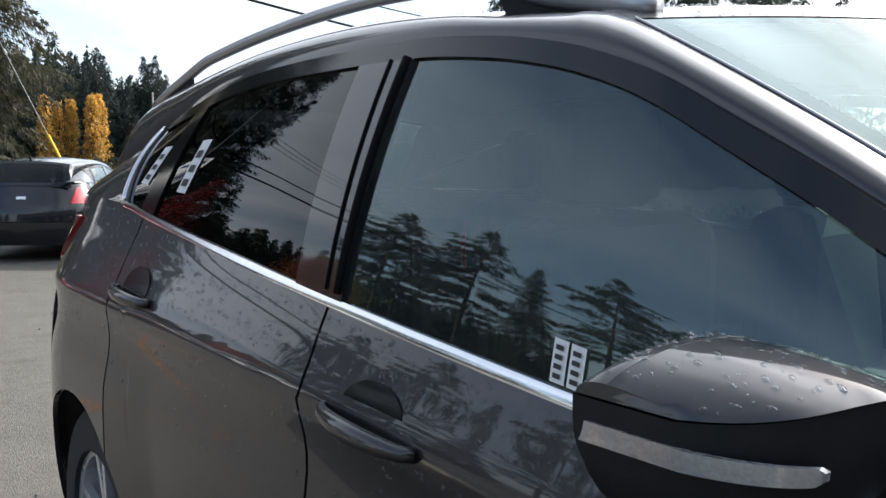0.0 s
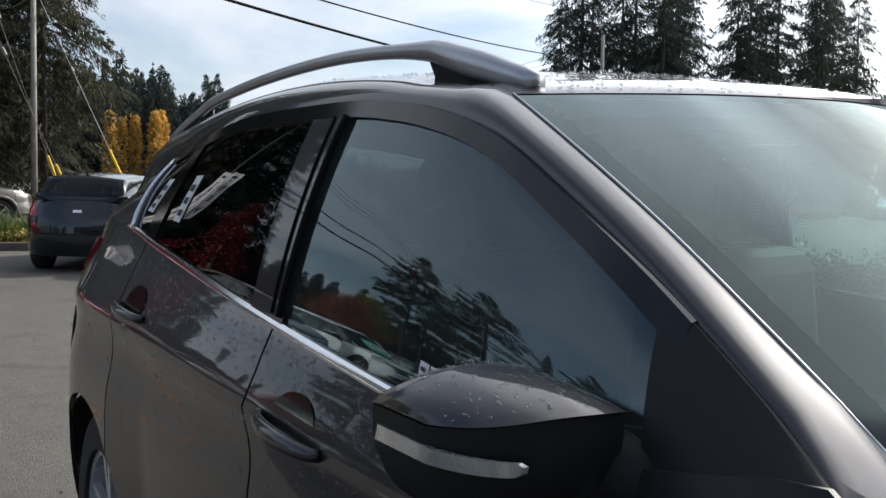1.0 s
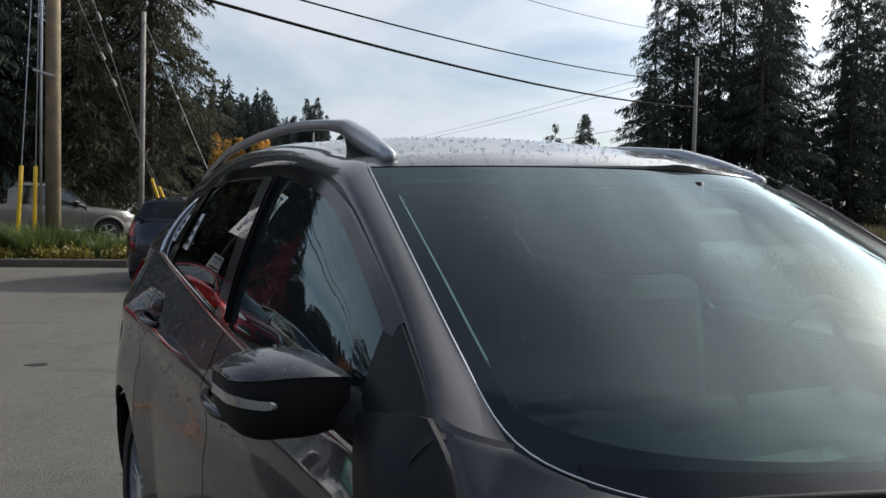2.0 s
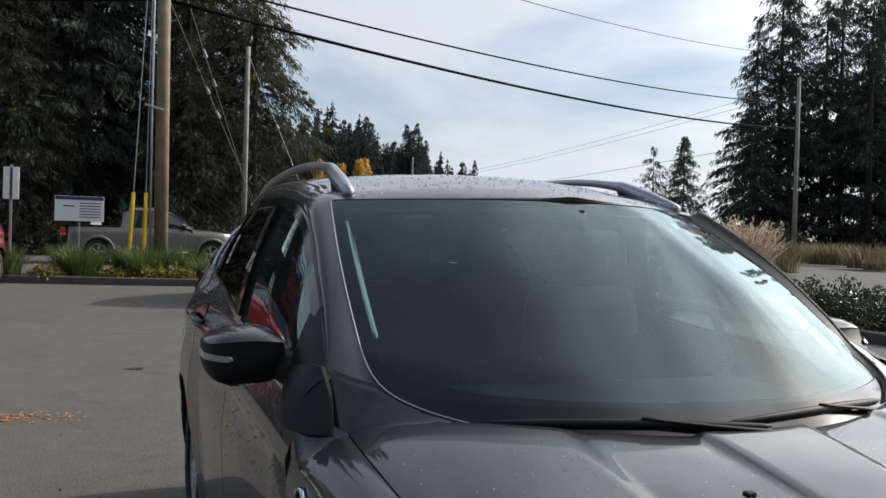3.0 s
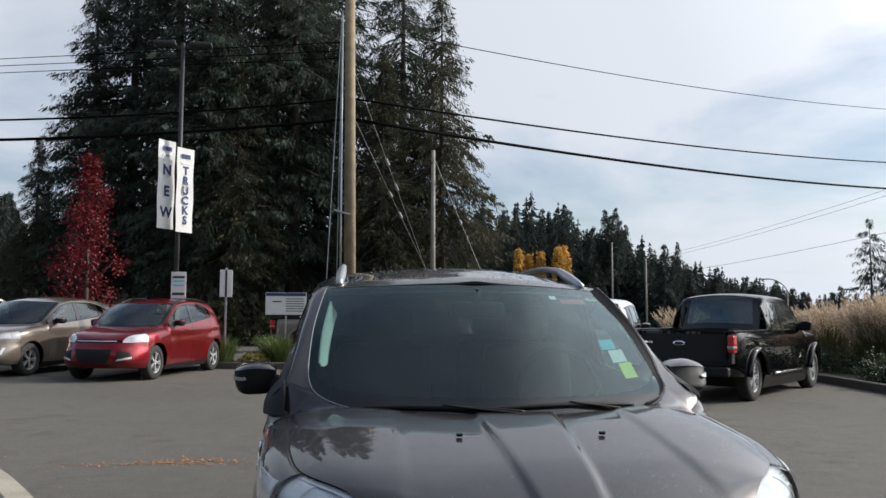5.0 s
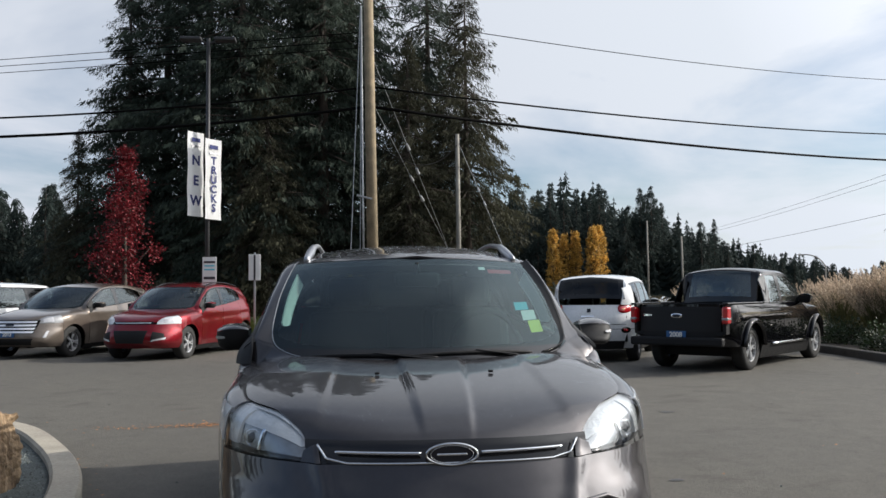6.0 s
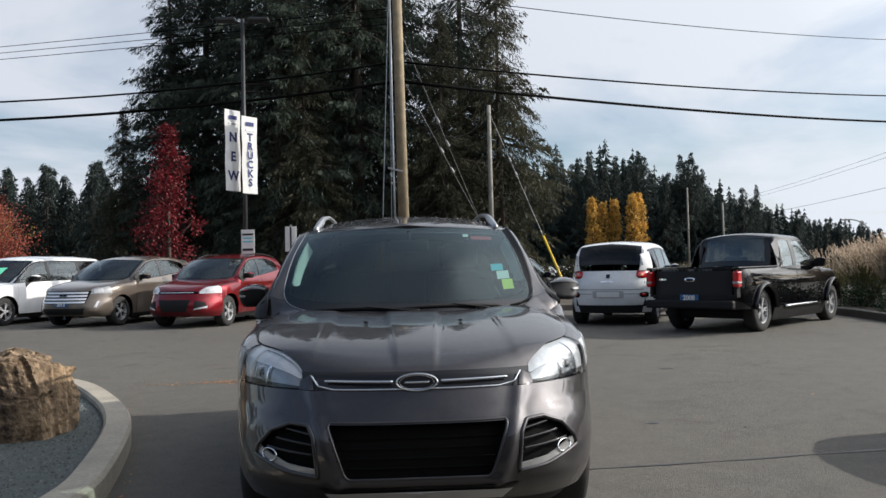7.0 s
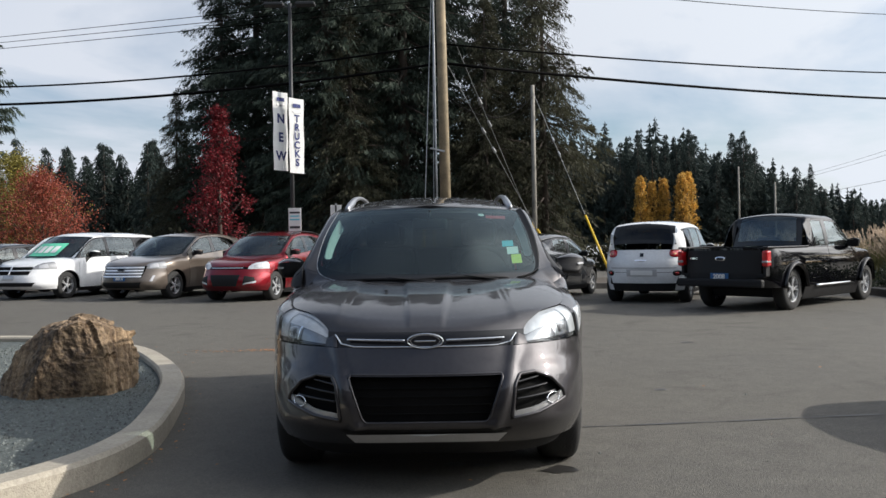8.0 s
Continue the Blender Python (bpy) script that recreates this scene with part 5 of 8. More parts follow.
# grey moulding on the -x side of the windscreen, a black strip on +x
for sg in (1, -1):
    pts = []
    stations = [(1.07 + 0.065 * u**8, u) for u in np.linspace(0.80, 1.0, 12)] + [(t, 1.0) for t in np.linspace(1.145, 1.846, 34)]
    for t, u in stations:
        hw = (float(SUB.half(t)) + 0.004) * u
        y2, z2 = SUB.over(np.array(hw), np.array(t))
        pts.append((sg * hw, float(y2), float(z2) + 0.003))
    pts = np.array(pts)
    for _ in range(6):
        pts[1:-1] = (pts[:-2] + pts[1:-1] + pts[2:]) / 3
    if sg < 0:
        vs, fs = tube(pts, 0.0019, 8)
        mesh_ob("screen_moulding", vs, fs, M["satin_rail"], subject, "thin grey windscreen moulding")
    else:
        # black strip proud of the glass paints the pillar wall's shade; painted edge behind
        low = np.array([(x * (1 - 0.042), y - 0.010, z + 0.001) for x, y, z in pts])
        mid = np.array([(x * (1 - 0.012), y - 0.010, z + 0.006) for x, y, z in pts])
        crest = np.array([(x + 0.010, y - 0.008, z + 0.016) for x, y, z in pts])
        sheet("screen_moulding", np.array([low, mid, crest]), M["sail_black"], subject, "black strip for the shaded inner pillar wall", 0.006)
        vs, fs = tube(crest[10:] + np.array((0.003, 0.003, 0.001)), 0.003, 6)
        mesh_ob("pillar_edge", vs, fs, M["grey_paint"], subject, "thin bright pillar edge")
# cowl panel, wipers, washer jets
cg = np.zeros((5, 50, 3))
for j, x in enumerate(np.linspace(-0.655, 0.655, 50)):
    for i, dy in enumerate(np.linspace(-0.035, 0.05, 5)):
        y2, z2 = SUB.over(np.array(x), np.array(1.07 + 0.065 * abs(x / 0.72) ** 8 + dy * (1 - 0.6 * (x / 0.66) ** 8)))
        cg[i, j] = (x, float(y2), float(z2) + 0.004 - (0.012 if i == 0 else 0))
sheet("cowl_panel", cg, M["gloss_black"], subject, "black cowl panel")


def on_screen(x, t, lift=0.0):
    y, z = SUB.over(np.array(x), np.array(t))
    return np.array([float(x), float(y) - lift * 0.5, float(z) + lift])


for a, b, c in (((-0.54, 1.082), (0.04, 1.072), (0.12, 1.050)), ((-0.06, 1.084), (0.50, 1.088), (0.55, 1.058))):
    pts = [on_screen(a[0] + (b[0] - a[0]) * t, a[1] + (b[1] - a[1]) * t + 0.010 * math.sin(math.pi * t), 0.007) for t in np.linspace(0, 1, 30)]
    vs, fs = tube(pts, [0.003 + 0.005 * math.sin(math.pi * t) ** 0.4 for t in np.linspace(0, 1, 30)], 6, flat=1.3)
    wob = mesh_ob("wiper", vs, fs, M["black_plastic"], subject, "black wiper blade")
    arm = [on_screen((a[0] + b[0]) / 2 * (1 - t) + c[0] * t, ((a[1] + b[1]) / 2 + 0.014) * (1 - t) + c[1] * t, 0.015 - 0.008 * t) for t in np.linspace(0, 1, 12)]
    vs, fs = tube(arm, [0.005 + 0.005 * t for t in np.linspace(0, 1, 12)], 8, flat=0.6)
    mesh_ob("wiper_arm", vs, fs, M["black_plastic"], wob)
for sg in (1, -1):
    bm = bmesh.new()
    z = float(SUB.bonnet(0.24, 0.814))
    box(bm, (sg * 0.24, 0.814, z + 0.003), (0.020, 0.016, 0.010), Matrix(), 0.003)
    part("washer_jet", bm, M["black_plastic"], subject, "black washer jet")
# roof rails
def rail_at(t):
    """A point of the rail's centre line and its height over the roof."""
    x = 0.605 - 0.030 * min(1, t * 4) - 0.02 * t
    y, z = SUB.over(np.array(x), np.array(1.90 + 2.12 * t))
    y = float(y)
    h = 0.047 * min(1, 6.0 * t) ** 0.9 * min(1, 5 * (1 - t)) ** 0.9
    return x, y, float(z), h


for sg in (1, -1):
    pts = [(lambda q: (sg * q[0], q[1], q[2] + q[3]))(rail_at(t)) for t in np.linspace(0, 1, 48)]
    vs, fs = tube(pts, [0.013 + 0.011 * math.exp(-((t - 0.10) / 0.09) ** 2) for t in np.linspace(0, 1, 48)], 12, flat=1.1)
    rail = mesh_ob("roof_rail", vs, fs, M["satin_rail"], subject, "satin aluminium roof rail")
    for t0, t1 in ((0.03, 0.17), (0.86, 0.97)):
        g = np.zeros((8, 3, 3))
        for i, t in enumerate(np.linspace(t0, t1, 8)):
            x, y, z, h = rail_at(t)
            for j, f in enumerate((-0.1, 0.4, 0.8)):
                g[i, j] = (sg * x, y + (0.03 * f if t0 < 0.5 else 0), z + h * f)
        sheet("rail_foot", g, M["black_plastic"], rail, "black rail foot", 0.012)


def on_flank(y, z, off=0.0, sg=-1):
    return np.array([sg * (float(SUB.side(y, z)) + off), y, z])


# door handles, with flat black patches painted for the shade in their cups
for sg in (1, -1):
    for ya, zc in ((2.20, 0.960), (3.17, 1.025)):
        cup = np.zeros((29, 22, 3))
        for i, v in enumerate(-np.cos(np.linspace(0, math.pi, 29))):
            for j, u in enumerate(np.linspace(-1, 1, 22)):
                rr = math.sqrt(max(0, 1 - v * v))
                y, z = ya + 0.115 + u * rr * 0.075, zc + 0.018 + v * 0.046
                cup[i, j] = on_flank(y, z, 0.004, sg)
        sheet("handle_cup", cup, M["gloss_black"], subject, "flat black patch for the shaded handle recess", 0.0)
        pts = [on_flank(ya + 0.225 * t, zc - 0.004 + 0.012 * t, 0.006 + 0.028 * math.sin(math.pi * min(1, max(0, t))) ** 0.5, sg) for t in np.linspace(0.0, 1, 20)]
        vs, fs = tube(pts, [0.009 + 0.005 * math.sin(math.pi * t) for t in np.linspace(0, 1, 20)], 10, flat=1.1)
        mesh_ob("door_handle", vs, fs, M["grey_paint"], subject, "body-coloured door handle")
# chrome badge on the front door foot of each side
for sg in (1, -1):
    pts = [on_flank(1.405 - 0.11 + 0.04 * math.cos(a), 0.863 + 0.05 * math.sin(a), 0.006, sg) for a in np.linspace(-2.6, 2.6, 16)]
    vs, fs = tube(pts, 0.006, 6)
    mesh_ob("side_badge", vs, fs, M["chrome"], subject, "small chrome fender badge")
# mirror turn signals and labels inside the glass
MB, MT, MH = ESCAPE["mirror"]
for sg in (1, -1):
    g = np.zeros((4, 26, 3))
    for j in range(26):
        u = 0.70 + 0.30 * min(1, j / 19)
        for i, v in enumerate(np.linspace(-1, 1, 4)):
            zs = 1.114 + 0.001 * min(1, j / 19) + v * (0.0065 + 0.0015 * j / 25) * min(1, 0.45 + j / 4)
            lo, hi = 0.0, math.pi / 2
            for _ in range(18):
                am = (lo + hi) / 2
                lo, hi = (am, hi) if pod_point(MB, MT, MH * 0.15, MH * 0.68, u, -(math.pi - am))[2] > zs else (lo, am)
            x, y, z = pod_point(MB, MT, MH * 0.15, MH * 0.68, u, -(math.pi - lo))
            f = max(0, j - 19) / 6
            g[i, j] = (sg * (x + 0.003), y - 0.010 * (1 - f) + f * 0.080, z)
    sheet("turn_signal", g, M["signal_lens"], subject, "clear turn signal strip", 0.006)
# beads of rain left on the paint


def rain_beads(label, where, count, seed, small=0.0012, large=0.0042):
    rng = random.Random(seed)
    vs, fs = [], []
    for _ in range(count):
        a, b = rng.random(), rng.random()
        p = where(a, b)
        tu, tv = where(a + 0.002, b) - p, where(a, b + 0.002) - p
        nrm = np.cross(tu, tv)
        if np.linalg.norm(nrm) < 1e-12 or np.linalg.norm(tu) < 1e-9:
            continue
        nrm /= np.linalg.norm(nrm)
        tu = tu / np.linalg.norm(tu)
        tv = np.cross(nrm, tu)
        if nrm @ (p - np.array([0, p[1], 0.9 if p[2] < 1.0 else 0.4])) < 0:
            nrm = -nrm
        r = small + (large - small) * rng.random() ** 1.8
        long, turn = 1 + 0.9 * rng.random() ** 2, rng.uniform(0, 3.14)
        base = len(vs)
        for rr, hh in ((1.0, -0.25), (0.90, 0.40), (0.55, 0.72)):
            for k in range(7):
                q = 2 * math.pi * k / 7
                e, f = long * math.cos(q), math.sin(q) * (1 + 0.2 * math.sin(q * 2 + turn))
                c, d = e * math.cos(turn) - f * math.sin(turn), e * math.sin(turn) + f * math.cos(turn)
                vs.append(tuple(p + r * (rr * (c * tu + d * tv) + hh * nrm)))
        vs.append(tuple(p + r * 0.82 * nrm))
        for ring in (0, 7):
            for k in range(7):
                k2 = (k + 1) % 7
                fs.append((base + ring + k, base + ring + k2, base + ring + 7 + k2, base + ring + 7 + k))
        for k in range(7):
            fs.append((base + 14 + k, base + 14 + (k + 1) % 7, base + 21))
    ob = mesh_ob("water_drops", vs, fs, M["water"], None)
    ob.matrix_basis = subject.matrix_basis.copy()
    for poly in ob.data.polygons:
        poly.use_smooth = True
    tagged(ob, label, "water drops", "", "stuff")
    return ob


def door_skin(a, b):
    y = 1.25 + 2.95 * a
    top = float(SUB.belt(y)) - 0.02
    return on_flank(y, top - 0.34 * b ** 1.6, 0.0006)


def roof_skin(a, b):
    y, z = SUB.over(np.array(-0.62 + 1.24 * a), np.array(1.87 + 1.1 * b ** 1.5))
    return np.array([-0.62 + 1.24 * a, float(y), float(z) + 0.001])


def pod_skin(a, b):
    x, y, z = pod_point(MB, MT, MH * 0.15, MH * 0.68, 0.12 + 0.84 * a, math.pi * (0.50 + 0.42 * b))
    return np.array([-x, y, z + 0.0005])


rain_beads("small beads of rain on the grey door paint", door_skin, 1000, 5)
rain_beads("small beads of rain on the grey car roof", roof_skin, 700, 6)
rain_beads("clear rain drops on the grey mirror cap", pod_skin, 170, 7, 0.0010, 0.0036)
# shut line and rubber edges down the centre door pillar
for sg in (1, -1):
    for yb, yt, rr in ((2.508, 2.494, 0.0030), (2.472, 2.446, 0.0080)):
        pts = [(lambda p: (sg * (p[0] + 0.007), p[1], p[2]))(SUB.glass_side(np.array(yb + (yt - yb) * v), np.array(v))) for v in np.linspace(0.04, 0.93, 12)]
        vs, fs = tube(pts, rr, 6)
        mesh_ob("pillar_seal", vs, fs, M["intake_black"], subject, "black rubber door seal")
# tail lamps that wrap onto the flank
for sg in (1, -1):
    pt = coons([(4.10, 1.035), (4.42, 0.965)], [(3.90, 1.172), (4.10, 1.165), (4.40, 1.13)], [(4.10, 1.035), (3.98, 1.10), (3.90, 1.172)], [(4.42, 0.965), (4.40, 1.13)], 8, 16)
    g = np.stack([sg * (SUB.side(pt[..., 0], pt[..., 1]) + 0.012), pt[..., 0], pt[..., 1]], -1)
    sheet("tail_lamp", g, M["red_lens"], subject, "red wrap-round tail lamp", 0.02)


for sg in (1, -1):
    pts = [(lambda p: (sg * (p[0] + 0.008), p[1], p[2]))(SUB.glass_side(np.array(3.57 + 0.09 * v), np.array(v))) for v in np.linspace(0, 1, 14)]
    vs, fs = tube(pts, 0.007, 8)
    mesh_ob("quarter_trim", vs, fs, M["chrome"], subject, "bright quarter window trim")


def pane_label(name, y0, y1, v0, v1, mat, sg=-1, shift=0.0, off=0.003, bars=0):
    g = np.zeros((3, 4, 3))
    for i, v in enumerate(np.linspace(v0, v1, 3)):
        for j, u in enumerate(np.linspace(0, 1, 4)):
            p = SUB.glass_side(np.array(y0 + (y1 - y0) * u + shift * (v - v0)), np.array(v))
            g[i, j] = (sg * (p[0] + off), p[1], p[2])
    ob = sheet(name, g, mat, subject, "printed paper label", 0.0)
    return ob


for y0 in (1.966, 1.992):
    pane_label("window_label", y0, y0 + 0.022, 0.03, 0.16, M["paper"])
    for k in range(4):
        pane_label("print_bar", y0 + 0.005, y0 + 0.017, 0.045 + 0.028 * k, 0.06 + 0.028 * k, M["ink"], off=0.005)
for y0, sh2 in ((3.19, 0.16), (3.455, 0.16)):
    pane_label("window_label", y0, y0 + 0.055, 0.25, 0.62, M["paper"], shift=-sh2)
    for k in range(3):
        v0 = 0.30 + 0.10 * k
        pane_label("print_bar", y0 + 0.012 - sh2 * (v0 - 0.25), y0 + 0.043 - sh2 * (v0 - 0.25), v0, v0 + 0.05, M["ink"], shift=-sh2, off=0.005)


def screen_label(name, x0, x1, t0, t1, mat):
    g = np.array([[on_screen(x, t, -0.006) for x in np.linspace(x0, x1, 4)] for t in np.linspace(t0, t1, 4)])
    return sheet(name, g, mat, subject, "coloured sticker behind the windscreen", 0.0)


screen_label("screen_sticker", 0.555, 0.625, 1.19, 1.27, M["yellow_note"])
screen_label("screen_sticker", 0.53, 0.61, 1.275, 1.345, M["paper"])
screen_label("screen_sticker", 0.50, 0.58, 1.35, 1.41, M["cyan_note"])
screen_label("screen_sticker", 0.40, 0.55, 1.70, 1.745, M["red_note"])
screen_label("screen_sticker", 0.345, 0.385, 1.735, 1.77, M["paper"])
# pale pillar trim, inside mirror and steering wheel seen through the glass
for sg in (1, -1):
    g = np.array([[(lambda p: (sg * p[0], p[1] + 0.008 + 0.8 * (0.955 - k), p[2] - 0.010 - 1.5 * (0.955 - k)))(on_screen(float(SUB.half(t)) * k, t)) for k in (0.951 - 0.036 * min(1, (t - 1.265) / 0.08) ** 0.7, 0.953 - 0.018 * min(1, (t - 1.265) / 0.08), 0.955)] for t in np.linspace(1.27, 1.735, 20)])
    sheet("pillar_trim", g, M["paper"], subject, "pale inner pillar trim", 0.006)
bm = bmesh.new()
box(bm, (0, 1.80, 1.40), (0.24, 0.05, 0.075), Matrix(), 0.02)
rod(bm, (0, 1.79, 1.43), (0, 1.80, 1.49), 0.012)
part("inside_mirror", bm, M["black_plastic"], subject, "interior mirror", True)
vs, fs = tube([(0.37 + 0.19 * math.cos(a), 1.80 - 0.07 * math.sin(a), 1.06 + 0.17 * math.sin(a)) for a in np.linspace(0, 2 * math.pi, 32, endpoint=False)], 0.016, 8, True)
mesh_ob("steering_wheel", vs, fs, M["seat_cloth"], subject, "black steering wheel")


# rain beads on the upper panels
def beads(name, place, n, seed, r0=0.0015, r1=0.0045):
    r = random.Random(seed)
    vs, fs = [], []
    for _ in range(n):
        p, nrm = place(r)
        p, nrm = Vector(p), Vector(nrm).normalized()
        a = nrm.orthogonal().normalized()
        b = nrm.cross(a)
        q = r0 + (r1 - r0) * r.random() ** 3
        st = 1 + r.random() * 0.8
        k = len(vs)
        for ring, hh in ((1.0, 0.0), (0.7, 0.32)):
            for i in range(6):
                t = i * math.pi / 3
                vs.append(p + (a * math.cos(t) * st + b * math.sin(t)) * q * ring + nrm * q * hh)
        vs.append(p + nrm * q * 0.45)
        for i in range(6):
            j = (i + 1) % 6
            fs += [(k + i, k + j, k + 6 + j, k + 6 + i), (k + 6 + i, k + 6 + j, k + 12)]
    ob = mesh_ob(name, vs, fs, M["water"], subject, "clear rain beads")
    ob["kind"] = "stuff"
    return ob


def hood_spot(r):
    y = r.uniform(0.32, 1.15)
    x = r.uniform(-1, 1) * ESCAPE["bonnet_x"](y) * 0.97
    return (x, y, float(SUB.bonnet(x, y)) + 0.001), (0, -0.2, 1)


def roof_spot(r):
    y = r.uniform(1.88, 3.6)
    x = r.uniform(-1, 1) * float(SUB.half(y))
    yy, zz = SUB.over(np.array(x), np.array(y))
    return (x, float(yy), float(zz) + 0.001), (0, 0, 1)


def screen_spot(r):
    t = r.uniform(1.08, 1.80)
    x = r.uniform(-1, 1) * float(SUB.half(t)) * 0.97
    return tuple(on_screen(x, t, 0.002)), (0, -0.55, 0.83)


def door_spot(r):
    y = r.uniform(1.5, 3.7)
    z = r.uniform(0.93, float(SUB.belt(y)) - 0.02)
    return tuple(on_flank(y, z, 0.002)), (-0.9, 0, 0.4)


def pane_spot(r):
    y, v = r.uniform(1.65, 3.3), r.uniform(0.03, 0.95)
    p = SUB.glass_side(np.array(y), np.array(v))
    return (-p[0] - 0.001, p[1], p[2]), (-0.94, 0, 0.33)


beads("rain_bead", hood_spot, 3000, 61, 0.0008, 0.0034)
beads("rain_bead", roof_spot, 1800, 62, 0.001, 0.004)
beads("rain_bead", screen_spot, 160, 63, 0.0008, 0.0022)


def mirror_spot(r):
    u, q = r.uniform(0.1, 0.85), r.uniform(-0.9, 0.6)
    x, y, z = pod_point(MB, MT, MH * 0.15, MH * 0.68, u, math.acos(q))
    return (-x, y, z + 0.001), (0, -0.4, 1)


beads("rain_bead", mirror_spot, 240, 66, 0.0012, 0.0046)
beads("rain_bead", door_spot, 2600, 64, 0.0009, 0.0042)
beads("rain_bead", pane_spot, 60, 65, 0.0006, 0.0016)

# the +x side of the upper body is shifted to fit the camera's view
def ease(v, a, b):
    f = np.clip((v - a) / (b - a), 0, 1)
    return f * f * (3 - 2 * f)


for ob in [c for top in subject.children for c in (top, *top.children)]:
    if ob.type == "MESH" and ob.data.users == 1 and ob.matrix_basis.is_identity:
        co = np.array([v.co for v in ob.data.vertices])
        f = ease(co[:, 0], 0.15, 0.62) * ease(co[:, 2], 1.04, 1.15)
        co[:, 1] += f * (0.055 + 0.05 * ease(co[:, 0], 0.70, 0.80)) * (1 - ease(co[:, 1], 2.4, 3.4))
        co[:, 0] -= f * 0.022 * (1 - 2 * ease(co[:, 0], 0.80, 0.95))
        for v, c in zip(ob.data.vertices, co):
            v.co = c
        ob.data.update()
# red twin
red, RS = build_car("crossover", variant(ESCAPE, 1, 1, 1), M["red_paint"], standing(-4.95, 15.27, -17), "red metallic crossover parked nose out in the row", lod=0.5)
head_lamps(red, RS, ((0.53, 0.735), (0.80, 0.76), (0.77, 0.92), (0.55, 0.79)), M["white_lens"])
quad_panel("grille", RS, (-0.42, 0.745), (0.42, 0.745), (0.45, 0.80), (-0.45, 0.80), M["gloss_black"], red, off=0.006)
quad_panel("grille_bar", RS, (-0.40, 0.768), (0.40, 0.768), (0.41, 0.78), (-0.41, 0.78), M["bright_trim"], red, off=0.012)
quad_panel("intake", RS, (-0.30, 0.36), (0.30, 0.36), (0.38, 0.62), (-0.38, 0.62), M["black_plastic"], red, off=0.006)
for sg in (1, -1):
    quad_panel("fog_recess", RS, (sg * 0.46, 0.40), (sg * 0.70, 0.44), (sg * 0.66, 0.56), (sg * 0.48, 0.60), M["black_plastic"], red, off=0.006)
    quad_panel("fog_lamp", RS, (sg * 0.47, 0.40), (sg * 0.70, 0.44), (sg * 0.70, 0.48), (sg * 0.50, 0.435), M["lamp_inner"], red, off=0.010)
rail_pair(red, RS, 1.95, 4.0, 0.60, M["gloss_black"], 0.045)

EDGE = variant(ESCAPE, 1.035, 1.02, 1.06, rim=M["alloy"], spokes=5)
edge, ES = build_car("crossover", EDGE, M["bronze_paint"], standing(-7.75, 16.43, -19), "mineral bronze crossover with chrome grille, parked nose out", lod=0.5)
head_lamps(edge, ES, ((0.60, 0.76), (0.86, 0.77), (0.86, 0.86), (0.62, 0.85)))
quad_panel("grille", ES, (-0.56, 0.55), (0.56, 0.55), (0.60, 0.83), (-0.60, 0.83), M["intake_black"], edge, off=0.010, label="black grille with bold chrome bars")
for k in range(4):
    z = 0.562 + 0.070 * k
    quad_panel("grille_bar", ES, (-0.55, z), (0.55, z), (0.56, z + 0.040), (-0.56, z + 0.040), M["bright_trim"], edge, off=0.020, label="bold chrome bar")
quad_panel("badge", ES, (-0.10, 0.715), (0.10, 0.715), (0.10, 0.775), (-0.10, 0.775), M["badge_blue"], edge, off=0.030, n=4, m=6, label="dark blue badge")
tagplate = plate(edge, ES, 0.53, M["blue_plate"], False, 0.17, 0.06)
quad_panel("intake", ES, (-0.50, 0.30), (0.50, 0.30), (0.56, 0.44), (-0.56, 0.44), M["black_plastic"], edge, off=0.006)
for sg in (1, -1):
    quad_panel("fog_lamp", ES, (sg * 0.72, 0.46), (sg * 0.76, 0.46), (sg * 0.78, 0.60), (sg * 0.75, 0.60), M["lamp_inner"], edge, off=0.012)

letters("2013", 0.11, M["paper"], tagplate, pose(0, float(ES.front(0, 0.53)) - 0.026, 0.53, 90, 0, 0), "year_lettering")

